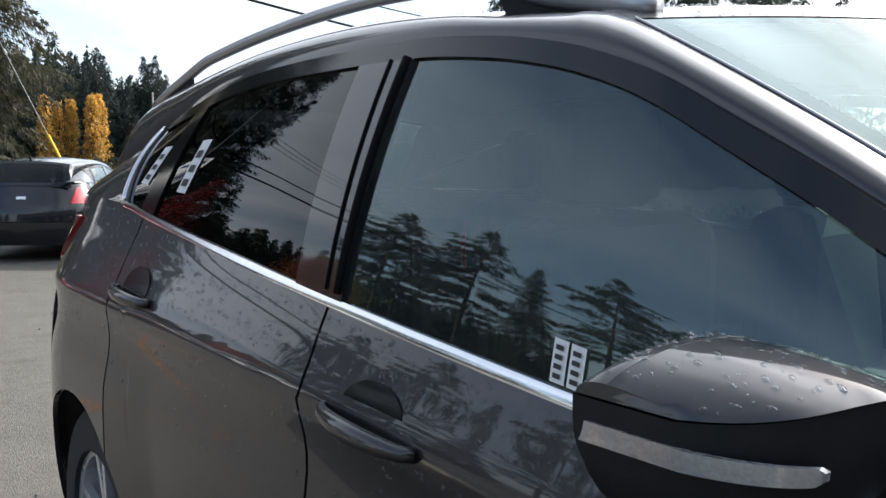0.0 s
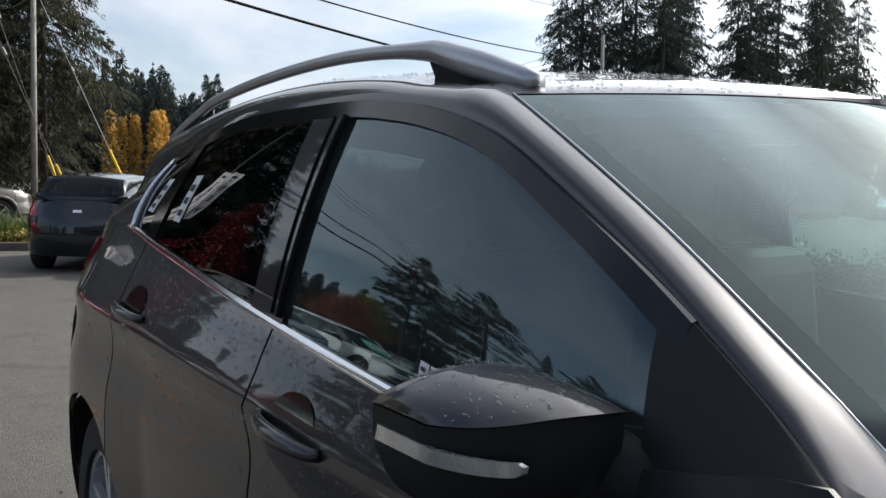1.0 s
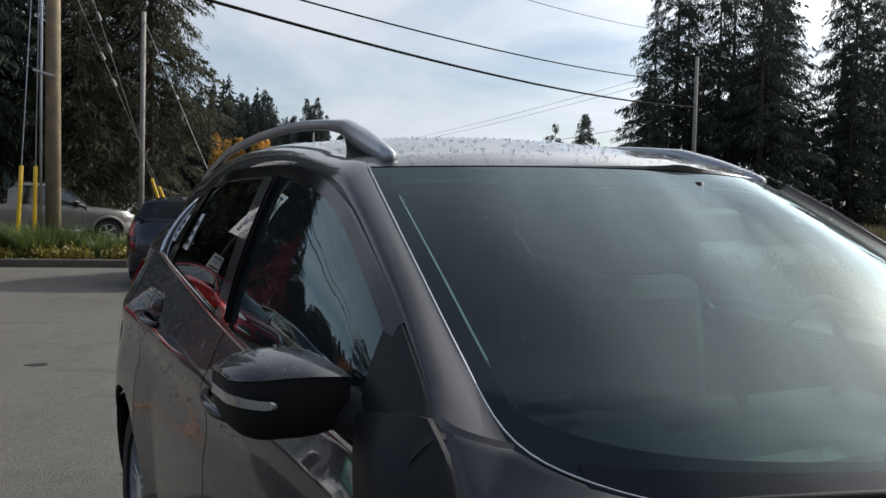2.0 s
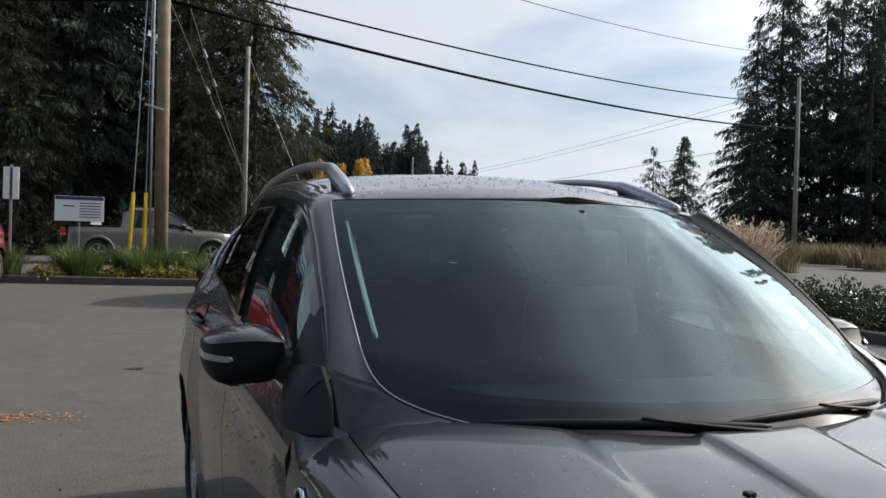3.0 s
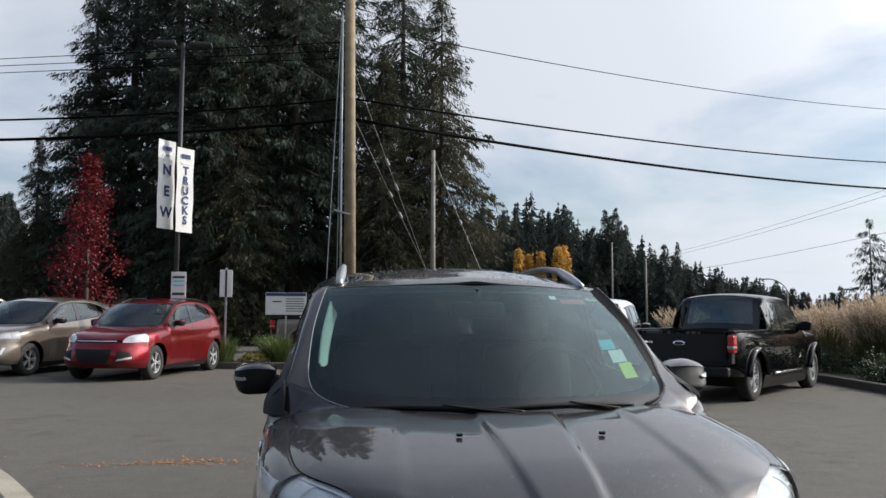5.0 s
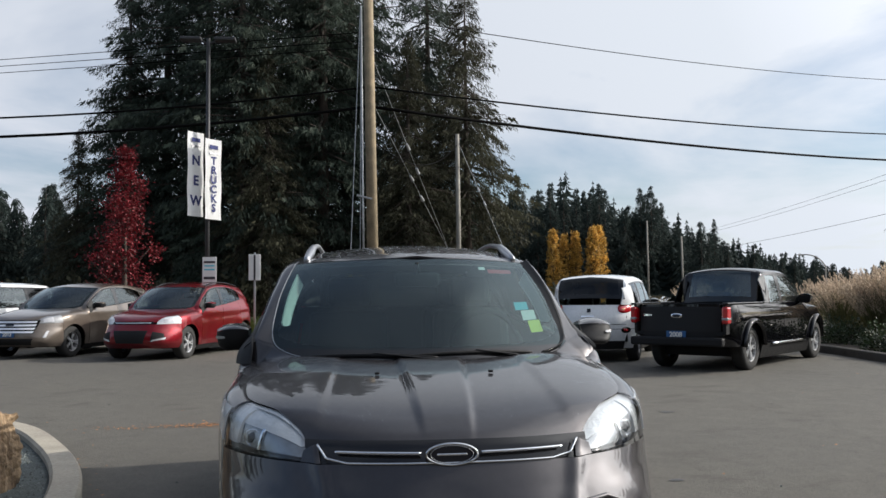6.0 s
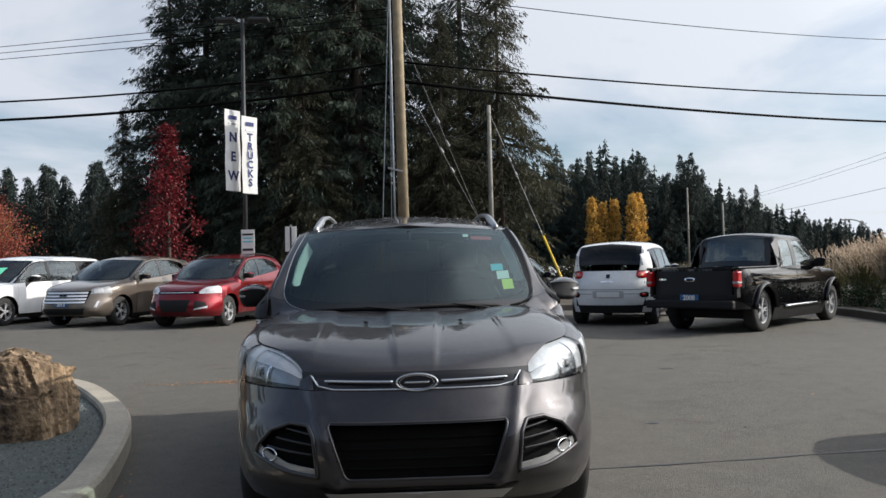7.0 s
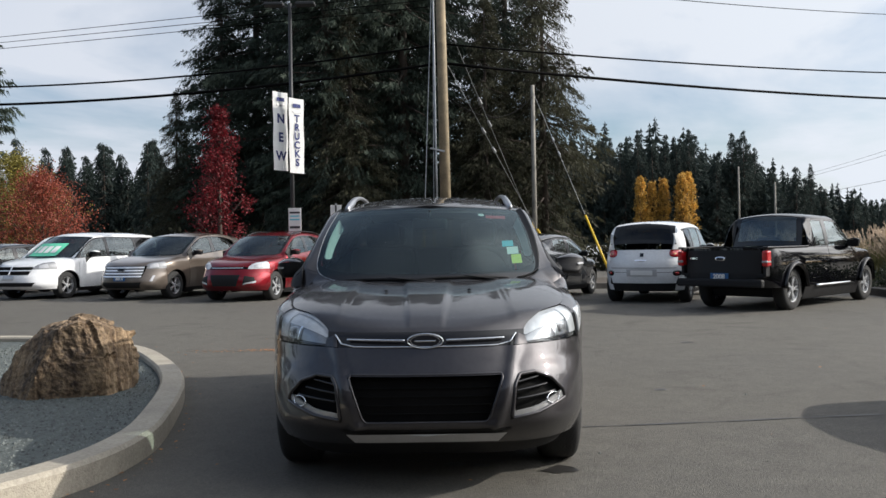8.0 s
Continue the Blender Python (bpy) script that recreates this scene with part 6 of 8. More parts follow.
VAN = variant(ESCAPE, 1.13, 1.03, 1.09,
    roof=[(0.95, 0.98), (1.2, 1.12), (1.55, 1.36), (1.95, 1.60), (2.2, 1.67), (2.8, 1.71), (3.6, 1.715), (4.5, 1.70), (4.85, 1.66), (4.98, 1.50), (5.06, 1.2), (5.1, 1.1)],
    edge=[(1.35, 1.03, 0.88), (1.6, 1.22, 0.855), (1.9, 1.43, 0.825), (2.15, 1.545, 0.80), (2.6, 1.58, 0.79), (3.5, 1.58, 0.785), (4.4, 1.57, 0.77), (4.85, 1.54, 0.75), (5.05, 1.4, 0.75)],
    half=[(0.95, 0.72), (1.1, 0.80), (1.5, 0.79), (1.9, 0.74), (2.3, 0.70), (3.5, 0.68), (4.7, 0.66), (5.1, 0.72)],
    belt=[(0.95, 1.0), (1.4, 1.03), (2.0, 1.05), (3.0, 1.065), (4.2, 1.08), (5.2, 1.10)],
    edge_map=([0.95, 1.2, 1.55, 1.95, 2.4, 3.5, 4.5, 5.0], [1.30, 1.45, 1.74, 2.08, 2.45, 3.5, 4.5, 4.98]),
    roof_y=(1.9, 4.9), cowl=0.98, ws_top=1.95, rf_end=4.82, hatch=5.04, tail_y=5.0, ends=(0.72, 4.75), doors=(1.42, 2.55, 3.75),
    windows=[(1.44, 2.52, 1.50, 2.50), (2.60, 3.70, 2.60, 3.68), (3.78, 4.85, 3.76, 4.75)], pillars=[(2.51, 2.61, 2.49, 2.61), (3.69, 3.79, 3.67, 3.77), (4.84, 5.03, 4.74, 5.0), (1.34, 1.5, 1.4, 1.56)],
    pillar_mats=(M["gloss_black"], M["gloss_black"], None, M["gloss_black"]), dlo=(1.4, 4.85), crease=None, ra=4.0, tail=[(0.2, 5.04), (0.5, 5.12), (0.9, 5.10), (1.3, 5.03)], yr=3.4)
van, VS = build_car("minivan", VAN, M["white_paint"], standing(-10.86, 17.28, -19), "white minivan with a painted price on its windscreen", lod=0.5)
head_lamps(van, VS, ((0.60, 0.74), (0.90, 0.74), (0.90, 0.87), (0.60, 0.84)))
quad_panel("grille", VS, (-0.52, 0.63), (0.52, 0.63), (0.56, 0.83), (-0.56, 0.83), M["intake_black"], van, off=0.008)
quad_panel("grille_bar", VS, (-0.54, 0.725), (0.54, 0.725), (0.54, 0.750), (-0.54, 0.750), M["bright_trim"], van, off=0.016)
quad_panel("grille_bar", VS, (-0.02, 0.63), (0.02, 0.63), (0.02, 0.83), (-0.02, 0.83), M["bright_trim"], van, off=0.017)
quad_panel("intake", VS, (-0.62, 0.34), (0.62, 0.34), (0.70, 0.44), (-0.70, 0.44), M["black_plastic"], van, off=0.006)
plate(van, VS, 0.56, M["lamp_inner"], False, 0.17, 0.05)

# price board behind the van's windscreen
g = np.zeros((6, 10, 3))
for i, t in enumerate(np.linspace(1.12, 1.62, 6)):
    for j, x in enumerate(np.linspace(-0.50, 0.42, 10)):
        y, z = VS.over(np.array(x), np.array(t))
        g[i, j] = (x, float(y) - 0.012, float(z) + 0.012)
price = sheet("price_board", g, M["green_note"], van, "green painted price panel", 0.0)
for k, (x0, x1) in enumerate(((-0.40, -0.30), (-0.24, -0.08), (-0.03, 0.12), (0.17, 0.32))):
    gb = np.array([[(lambda q: (x, float(q[0]) - 0.018, float(q[1]) + 0.018))(VS.over(np.array(x), np.array(t))) for x in np.linspace(x0, x1, 4)] for t in np.linspace(1.25, 1.50, 4)])
    sheet("price_bar", gb, M["paper"], price, "", 0.0)
# unseen copy right of the view, added only for the shadow it casts
copy_thing(edge, standing(3.85, 1.70, -92))

FIAT = variant(ESCAPE, 0.94, 0.99, 0.975,
    roof=[(0.95, 1.0), (1.1, 1.10), (1.35, 1.32), (1.65, 1.53), (1.9, 1.61), (2.4, 1.655), (3.0, 1.66), (3.7, 1.62), (3.92, 1.56), (4.05, 1.38), (4.16, 1.12), (4.2, 1.05)],
    edge=[(1.3, 1.05, 0.79), (1.5, 1.22, 0.77), (1.8, 1.42, 0.74), (2.1, 1.50, 0.725), (2.6, 1.52, 0.715), (3.3, 1.50, 0.70), (3.8, 1.45, 0.67), (4.1, 1.36, 0.66)],
    half=[(0.95, 0.64), (1.1, 0.70), (1.6, 0.68), (2.0, 0.63), (3.0, 0.61), (3.9, 0.60), (4.2, 0.68)],
    belt=[(0.95, 1.0), (1.4, 1.02), (2.0, 1.03), (3.0, 1.045), (4.2, 1.07)],
    edge_map=([0.95, 1.2, 1.65, 2.1, 3.0, 3.7, 4.1], [1.28, 1.45, 1.86, 2.15, 3.0, 3.65, 4.06]),
    roof_y=(1.65, 3.95), cowl=0.98, ws_top=1.68, rf_end=3.88, hatch=4.13, tail_y=4.1, ends=(0.62, 3.78), doors=(1.36, 2.3, 3.2), ra=3.47, fa=0.86,
    windows=[(1.40, 2.26, 1.45, 2.25), (2.36, 3.12, 2.35, 3.08), (3.22, 3.75, 3.18, 3.66)], pillars=[(2.25, 2.37, 2.24, 2.36), (3.11, 3.23, 3.07, 3.19), (3.74, 4.08, 3.65, 4.05), (1.3, 1.46, 1.36, 1.5)],
    pillar_mats=(M["gloss_black"], M["gloss_black"], None, None), dark_hatch=True, dlo=(1.36, 3.75), crease=None, tail=[(0.2, 4.14), (0.5, 4.24), (0.8, 4.25), (1.05, 4.16), (1.3, 4.08)], yr=3.35, seats=(2.1, 2.95))
fiat, FS = build_car("hatchback", FIAT, M["white_paint"], standing(5.79, 16.83, 154.5), "tall white five-door hatchback seen from behind", lod=0.5)
for sg in (1, -1):
    lamp = face_disc("tail_lamp", FS, sg * 0.635, 1.00, 0.115, 0.085, M["red_lens"], fiat, "rounded red tail lamp", off=0.045)
    face_disc("reverse_lens", FS, sg * 0.625, 0.985, 0.040, 0.028, M["amber_lens"], lamp, "paler lamp centre", off=0.054)
    pod = face_disc("fog_reflector", FS, sg * 0.66, 0.60, 0.075, 0.055, M["gloss_black"], fiat, "dark bumper lamp pod", off=0.02)
    face_disc("reflector", FS, sg * 0.66, 0.60, 0.045, 0.033, M["red_lens"], pod, "dim red reflector", off=0.028)
quad_panel("bumper_line", FS, (-0.66, 0.70), (0.66, 0.70), (0.66, 0.708), (-0.66, 0.708), M["black_plastic"], fiat, rear=True, off=0.006, n=2, m=20)
quad_panel("rear_apron", FS, (-0.60, 0.24), (0.60, 0.24), (0.64, 0.40), (-0.64, 0.40), M["black_plastic"], fiat, rear=True, off=0.012, label="black plastic apron")
quad_panel("plate_recess", FS, (-0.30, 0.54), (0.30, 0.54), (0.30, 0.68), (-0.30, 0.68), M["skid_grey"], fiat, rear=True, off=0.012)
quad_panel("plate_blank", FS, (-0.22, 0.56), (0.22, 0.56), (0.22, 0.66), (-0.22, 0.66), M["paper"], fiat, rear=True, off=0.018)
quad_panel("tailgate_badge", FS, (-0.10, 0.84), (0.14, 0.84), (0.14, 0.875), (-0.10, 0.875), M["chrome"], fiat, rear=True, off=0.010)
quad_panel("round_badge", FS, (-0.035, 0.93), (0.035, 0.93), (0.035, 1.0), (-0.035, 1.0), M["badge_blue"], fiat, rear=True, off=0.010, n=4, m=4)

FIESTA = variant(ESCAPE, 0.90, 0.885, 0.95, dark_hatch=True,
    roof=[(0.92, 0.90), (1.1, 1.0), (1.4, 1.18), (1.75, 1.36), (1.95, 1.42), (2.4, 1.455), (2.9, 1.445), (3.5, 1.40), (3.66, 1.36), (3.82, 1.18), (3.96, 0.98), (4.0, 0.92)], rf_end=3.62, hatch=3.92, roof_y=(1.8, 3.8), cowl=0.95, ws_top=1.75, tail_y=3.9,
    half=[(0.92, 0.60), (1.05, 0.66), (1.5, 0.64), (1.9, 0.58), (2.8, 0.55), (3.6, 0.54), (3.95, 0.63)], tail=[(0.2, 3.92), (0.45, 4.03), (0.7, 4.03), (0.9, 3.96), (1.2, 3.86)], ends=(0.6, 3.55), ra=3.31, fa=0.82, wheel=0.305)
fiesta, HS = build_car("hatchback", FIESTA, M["navy_paint"], standing(3.28, 17.57, 150), "small dark hatchback with red tail lamps", lod=0.5)
tail_lamps(fiesta, HS, ((0.62, 0.80), (0.78, 0.80), (0.74, 1.02), (0.66, 1.02)))
quad_panel("tailgate_badge", HS, (-0.06, 0.86), (0.06, 0.86), (0.06, 0.90), (-0.06, 0.90), M["chrome"], fiesta, rear=True, off=0.010)
bm = bmesh.new()
rod(bm, (0, 3.5, 1.39), (0, 3.56, 1.47), 0.02, 0.008)
part("aerial", bm, M["black_plastic"], fiesta)

far_hatch = copy_thing(fiesta, standing(-13.9, 18.8, -25))
far_hatch["label"] = "dark hatchback at the end of the parked row"

RANGER = variant(ESCAPE, 1.13, 1.03, 0.965,
    roof=[(1.25, 1.06), (1.45, 1.20), (1.75, 1.45), (2.05, 1.64), (2.3, 1.70), (2.8, 1.72), (3.2, 1.71), (3.36, 1.66), (3.44, 1.45), (3.52, 1.12), (3.54, 1.06)],
    edge=[(1.55, 1.10, 0.80), (1.8, 1.32, 0.765), (2.05, 1.50, 0.735), (2.3, 1.58, 0.72), (2.8, 1.60, 0.71), (3.25, 1.59, 0.70), (3.46, 1.5, 0.70)],
    half=[(1.25, 0.66), (1.4, 0.70), (1.8, 0.68), (2.2, 0.63), (2.8, 0.61), (3.3, 0.61), (3.54, 0.68)],
    belt=[(1.2, 1.06), (1.6, 1.09), (2.4, 1.10), (3.5, 1.10), (5.2, 1.10)],
    hood=[(0.10, 0.84), (0.20, 0.92), (0.40, 1.0), (0.8, 1.05), (1.25, 1.08), (1.7, 1.10)],
    top=[(0.10, 0.84), (0.20, 0.92), (0.40, 1.0), (0.8, 1.05), (1.25, 1.08), (1.5, 1.3), (1.8, 1.7), (5.2, 1.8)],
    nose=[(0.15, 0.20), (0.3, 0.08), (0.5, 0.04), (0.7, 0.06), (0.85, 0.10), (0.95, 0.28), (1.05, 0.7), (1.2, 1.0)],
    tail=[(0.2, 5.10), (0.5, 5.16), (0.9, 5.14), (1.2, 5.12)], yr=4.75, q=3.2,
    edge_map=([1.25, 1.5, 1.9, 2.3, 2.8, 3.3, 3.5], [1.52, 1.70, 2.0, 2.3, 2.8, 3.28, 3.44]),
    roof_y=(2.0, 3.45), cowl=1.28, ws_top=2.08, rf_end=3.33, hatch=3.52, tail_y=5.1, ends=(0.55, 5.02), doors=(1.62, 2.72, 2.73), ra=4.12, fa=0.93, wheel=0.375, zm=0.8,
    bonnet_corner=(0.56, 0.26), bumper_z=(0.36, 0.90), struct_z=0.9, rear_z=(0.44, 0.66), sill=0.42, bonnet_y=0.20,
    windows=[(1.64, 2.68, 1.74, 2.66), (2.80, 3.26, 2.80, 3.22)], pillars=[(2.67, 2.81, 2.65, 2.81), (3.25, 3.50, 3.21, 3.46), (1.56, 1.72, 1.62, 1.78)],
    pillar_mats=(M["gloss_black"], None, None), dlo=(1.6, 3.3), crease=None, truck=True, mirror=((0.83, 1.72, 1.20), (1.05, 1.76, 1.20), 0.20), seats=(2.55,), gap=0.06)
RANGER["glass"] = (M["car_glass"], M["car_glass"], M["car_glass"])


def pickup(paint, m, label, group, lod):
    truck, sh = build_car("pickup_truck", RANGER, paint, m, label, "pickup truck", group, lod)
    for nm, c, d, b in (("bed_floor", (0, 4.3, 0.62), (1.5, 1.55, 0.06), 0.01), ("bed_headboard", (0, 3.56, 0.86), (1.5, 0.05, 0.48), 0.01), ("bed_side", (0.775, 4.3, 0.86), (0.05, 1.55, 0.49), 0.01), ("bed_side", (-0.775, 4.3, 0.86), (0.05, 1.55, 0.49), 0.01), ("bed_rail", (0.80, 4.32, 1.105), (0.10, 1.56, 0.035), 0.012), ("bed_rail", (-0.80, 4.32, 1.105), (0.10, 1.56, 0.035), 0.012)):
        bm = bmesh.new()
        box(bm, c, d, bevel=b)
        part(nm, bm, M["gloss_black"] if nm == "bed_rail" else M["black_plastic"], truck, "black bed liner" if nm == "bed_floor" else "")
    bm = bmesh.new()
    box(bm, (0, 5.18, 0.50), (1.60, 0.12, 0.14), bevel=0.03)
    part("step_bumper", bm, M["black_plastic"], truck, "black step bumper")
    for sg in (1, -1):
        bm = bmesh.new()
        box(bm, (sg * 0.797, 5.045, 0.92), (0.105, 0.16, 0.27), bevel=0.03)
        part("tail_lamp", bm, M["red_lens"], truck, "red corner tail lamp")
    for sg in (1, -1):
        bm = bmesh.new()
        box(bm, (sg * 0.798, 5.050, 0.865), (0.107, 0.158, 0.055), bevel=0.02)
        part("reverse_lamp", bm, M["signal_lens"], truck, "clear reverse lamp")
        vs, fs = tube([(sg * 0.87, y, 0.40) for y in np.linspace(1.6, 3.3, 8)], 0.022, 8)
        mesh_ob("side_step", vs, fs, M["chrome"], truck, "chrome side step")
        for yw in (0.93, 4.12):
            a = np.linspace(math.pi * 0.02, math.pi * 0.98, 30)
            pts = [(sg * (float(sh.side(yw + 0.42 * math.cos(q), 0.6)) + 0.015), yw + 0.44 * math.cos(q), 0.37 + 0.44 * math.sin(q)) for q in a]
            vs, fs = tube(pts, 0.045, 8)
            mesh_ob("arch_flare", vs, fs, paint, truck, "flared wheel arch")
    quad_panel("tailgate_skin", sh, (-0.70, 0.66), (0.70, 0.66), (0.70, 1.06), (-0.70, 1.06), M["sail_black"] if group else paint, truck, rear=True, off=0.005, n=8, m=14)
    face_disc("tailgate_badge", sh, 0.0, 0.915, 0.10, 0.040, M["chrome"], truck, "chrome oval badge rim", off=0.012)
    face_disc("badge_field", sh, 0.0, 0.915, 0.088, 0.030, M["badge_blue"], truck, "dark oval badge", off=0.016)
    quad_panel("model_badge", sh, (0.46, 0.905), (0.64, 0.905), (0.64, 0.935), (0.46, 0.935), M["chrome"], truck, rear=True, off=0.008, n=2, m=4)
    quad_panel("grille", sh, (-0.55, 0.62), (0.55, 0.62), (0.55, 0.84), (-0.55, 0.84), M["black_plastic"], truck, off=0.008)
    head_lamps(truck, sh, ((0.58, 0.66), (0.80, 0.66), (0.80, 0.84), (0.58, 0.84)))
    if group:
        tag = plate(truck, sh, 0.61, M["blue_plate"], True, 0.17, 0.06)
        letters("2008", 0.11, M["paper"], tag, pose(0, float(sh.back(0.0, 0.61)) + 0.03, 0.61, 90, 0, 180), "year_lettering")
    return truck, sh


pickup(M["black_paint"], standing(8.57, 14.37, 133.5), "black extended-cab pickup with a blue year plate", "parked cars", 0.5)
pickup(M["silver_paint"], standing(2.9, 27.2, 90), "faded silver pickup beyond the planting strip", "", 0.4)

# hatchback copy standing in for a far white SUV
copy_thing(fiat, standing(-5.5, 48.0, 165))


# ---- ground ----
ys = np.r_[np.linspace(-220, -12, 14), np.linspace(-10, 34, 23), np.linspace(38, 120, 12), np.linspace(150, 2600, 12)]
xs = np.r_[np.linspace(-2000, -60, 10), np.linspace(-50, 60, 23), np.linspace(80, 2000, 10)]
gv = [(x, y, ground_z(x, y)) for y in ys for x in xs]
tagged(mesh_ob("ground", gv, grid_faces(len(ys), len(xs)), M["asphalt"]), "worn grey-brown asphalt yard sloping gently up", "asphalt", kind="structure")

rng = random.Random(7)


def ribbon(name, path, prof, mat, label, category):
    """A kerb: a profile (across, up) swept along a path on the ground."""
    p = np.array(path, float)
    tan = np.gradient(p, axis=0)
    tan /= np.linalg.norm(tan, axis=1)[:, None]
    nor = np.stack([-tan[:, 1], tan[:, 0]], -1)
    vs = []
    for q, n in zip(p, nor):
        for a, h in prof:
            x, y = q + n * a
            vs.append((x, y, ground_z(x, y) + h))
    k = len(prof)
    fs = [(i * k + j, i * k + (j + 1) % k, (i + 1) * k + (j + 1) % k, (i + 1) * k + j) for i in range(len(p) - 1) for j in range(k)]
    fs += [tuple(range(k)), tuple((len(p) - 1) * k + j for j in range(k))]
    ob = mesh_ob(name, vs, fs, mat, smooth=False)
    return tagged(ob, label, category, kind="structure")


KERB = [(0.0, -0.05), (0.0, 0.125), (0.02, 0.15), (0.18, 0.15), (0.20, 0.13), (0.20, -0.05)]
isle = smooth_path([(-9.0, -3.6), (-4.6, -3.5), (-3.2, -2.6), (-2.3, -0.6), (-1.85, 0.25), (-1.72, 0.9), (-1.79, 1.65), (-2.14, 3.17), (-2.70, 4.51), (-3.49, 5.76), (-4.9, 6.84), (-6.2, 7.1), (-9, 7.2)], 105)
ribbon("kerb_island", isle, KERB, M["concrete"], "weathered concrete kerb round a gravel island", "kerb")


def bed(name, outline, lift, mat, label, category, rough=0.0, cells=60):
    """A filled bed inside an outline, laid a little above the ground."""
    bm = bmesh.new()
    vs = [bm.verts.new((x, y, ground_z(x, y) + lift)) for x, y in outline]
    f = bm.faces.new(vs)
    if f.normal.z < 0:
        f.normal_flip()
    bmesh.ops.triangulate(bm, faces=[f])
    ob = part(name, bm, mat)
    return tagged(ob, label, category, kind="structure")


inner = [tuple(p + n * 0.19) for p, n in zip(isle, np.stack([-np.gradient(isle, axis=0)[:, 1], np.gradient(isle, axis=0)[:, 0]], -1) / np.linalg.norm(np.gradient(isle, axis=0), axis=1)[:, None])]
bed("gravel_bed", inner, 0.09, M["gravel_bed"], "blue-grey gravel bed", "gravel")

strip = smooth_path([(-3.1, 19.0), (-1.3, 18.62), (0.1, 18.45), (2.2, 18.3), (5.0, 18.6), (7.6, 18.2), (9.0, 16.4), (9.25, 14.2), (9.05, 12.0), (8.95, 9.0), (9.0, 4.0), (9.2, -4.0)], 120)
ribbon("kerb_planting", strip[::-1], [(0, -0.05), (0, 0.14), (-0.015, 0.155), (-0.15, 0.155), (-0.165, 0.14), (-0.165, -0.05)], M["timber_kerb"], "dark weathered kerb along the planting strip", "kerb")
tn = np.gradient(strip, axis=0)
tn /= np.linalg.norm(tn, axis=1)[:, None]
out = np.stack([-tn[:, 1], tn[:, 0]], -1)
soil = [(q[0], q[1], ground_z(*q) + 0.10 + 0.03 * math.sin(3 * q[0]) * math.sin(4 * q[1])) for p, n in zip(strip, out) for q in (p + n * d for d in np.linspace(0.1, 4.8, 10))]
tagged(mesh_ob("planting_soil", soil, grid_faces(len(strip), 10), M["soil"]), "dark bark soil of the planting strip", "soil", kind="structure")
# dead leaves and grit on the yard, pebbles on the gravel
def litter(name, spots, mat, size, label, seed, flat=True, category="leaf litter"):
    r = random.Random(seed)
    vs, fs = [], []
    for x, y, lift in spots:
        z, a, q = ground_z(x, y) + lift, r.uniform(0, 6.28), size * r.uniform(0.5, 1.3)
        k = len(vs)
        if flat:
            for j, rr in enumerate((1.0, 0.55, 0.9, 0.5, 0.8)):
                b = a + j * 1.257
                vs.append((x + q * rr * math.cos(b), y + q * rr * math.sin(b), z + q * r.uniform(0.02, 0.35)))
            fs.append((k, k + 1, k + 2, k + 3, k + 4))
        else:
            vs += [(x + q * math.cos(a + j * 1.571) * r.uniform(0.7, 1.1), y + q * math.sin(a + j * 1.571) * r.uniform(0.7, 1.1), z) for j in range(4)] + [(x, y, z + q * r.uniform(0.5, 0.9))]
            fs += [(k + j, k + (j + 1) % 4, k + 4) for j in range(4)]
    return tagged(mesh_ob(name, vs, fs, mat, None, "", False), label, category, kind="stuff")


lr = random.Random(17)
drift = [(-1.85 + lr.gauss(0, 0.24), 6.28 + lr.gauss(0, 0.09), 0.004) for _ in range(330)] + [(-2.6 + lr.gauss(0, 0.25), 6.18 + lr.gauss(0, 0.06), 0.004) for _ in range(60)]
drift += [(lr.uniform(-6, 9), lr.uniform(-2, 17), 0.004) for _ in range(110)] + [(isle[i][0] + lr.gauss(0.06, 0.05), isle[i][1] + lr.gauss(0, 0.05), 0.004) for i in range(26, 74) for _ in range(1)]
litter("leaf_litter", drift, M["leaf_litter"], 0.015, "scattered dry brown leaves on the asphalt", 71)
# stain colour, also used for the painted shadow strip further down
M["oil"] = material("oil_stain", (0.022, 0.021, 0.020), 0.45, 0, 0.3, 8)
sr = random.Random(81)
for ox, oy, orad in ((0.72, 0.60, 0.075), (0.66, 0.78, 0.03), (0.14, 0.74, 0.05), (0.30, 0.70, 0.035), (3.03, 6.4, 0.06), (1.9, 3.1, 0.05), (-0.9, 8.2, 0.07)):
    rim = [(ox + orad * sr.uniform(0.5, 1.3) * 1.4 * math.cos(q), oy + orad * sr.uniform(0.5, 1.3) * math.sin(q)) for q in np.linspace(0, 2 * math.pi, 16, endpoint=False)]
    tagged(mesh_ob("oil_stain", [(x, y, ground_z(x, y) + 0.004) for x, y in rim], [tuple(range(16))], M["oil"], None, "", False), "dark oil stain on the asphalt", "stain", "oil stains")
# thin cast shadow painted on the asphalt as a dark ribbon
seam = smooth_path([(1.02, 1.68), (1.5, 1.73), (2.1, 1.80), (2.6, 1.88), (3.6, 2.0)], 40)
tagged(mesh_ob("tar_seam", [(x, y + k * (0.012 + 0.006 * math.sin(9 * x)), ground_z(x, y) + 0.004) for x, y in seam for k in (-1, 1)], grid_faces(40, 2), M["oil"], None, "", False), "thin cable shadow painted as a dark strip", "tar seam")
litter("grit", [(lr.uniform(-6, 9), lr.uniform(-1, 15), 0.002) for _ in range(260)], M["pebble"], 0.012, "pale grit scattered on the asphalt", 72, False, "grit")
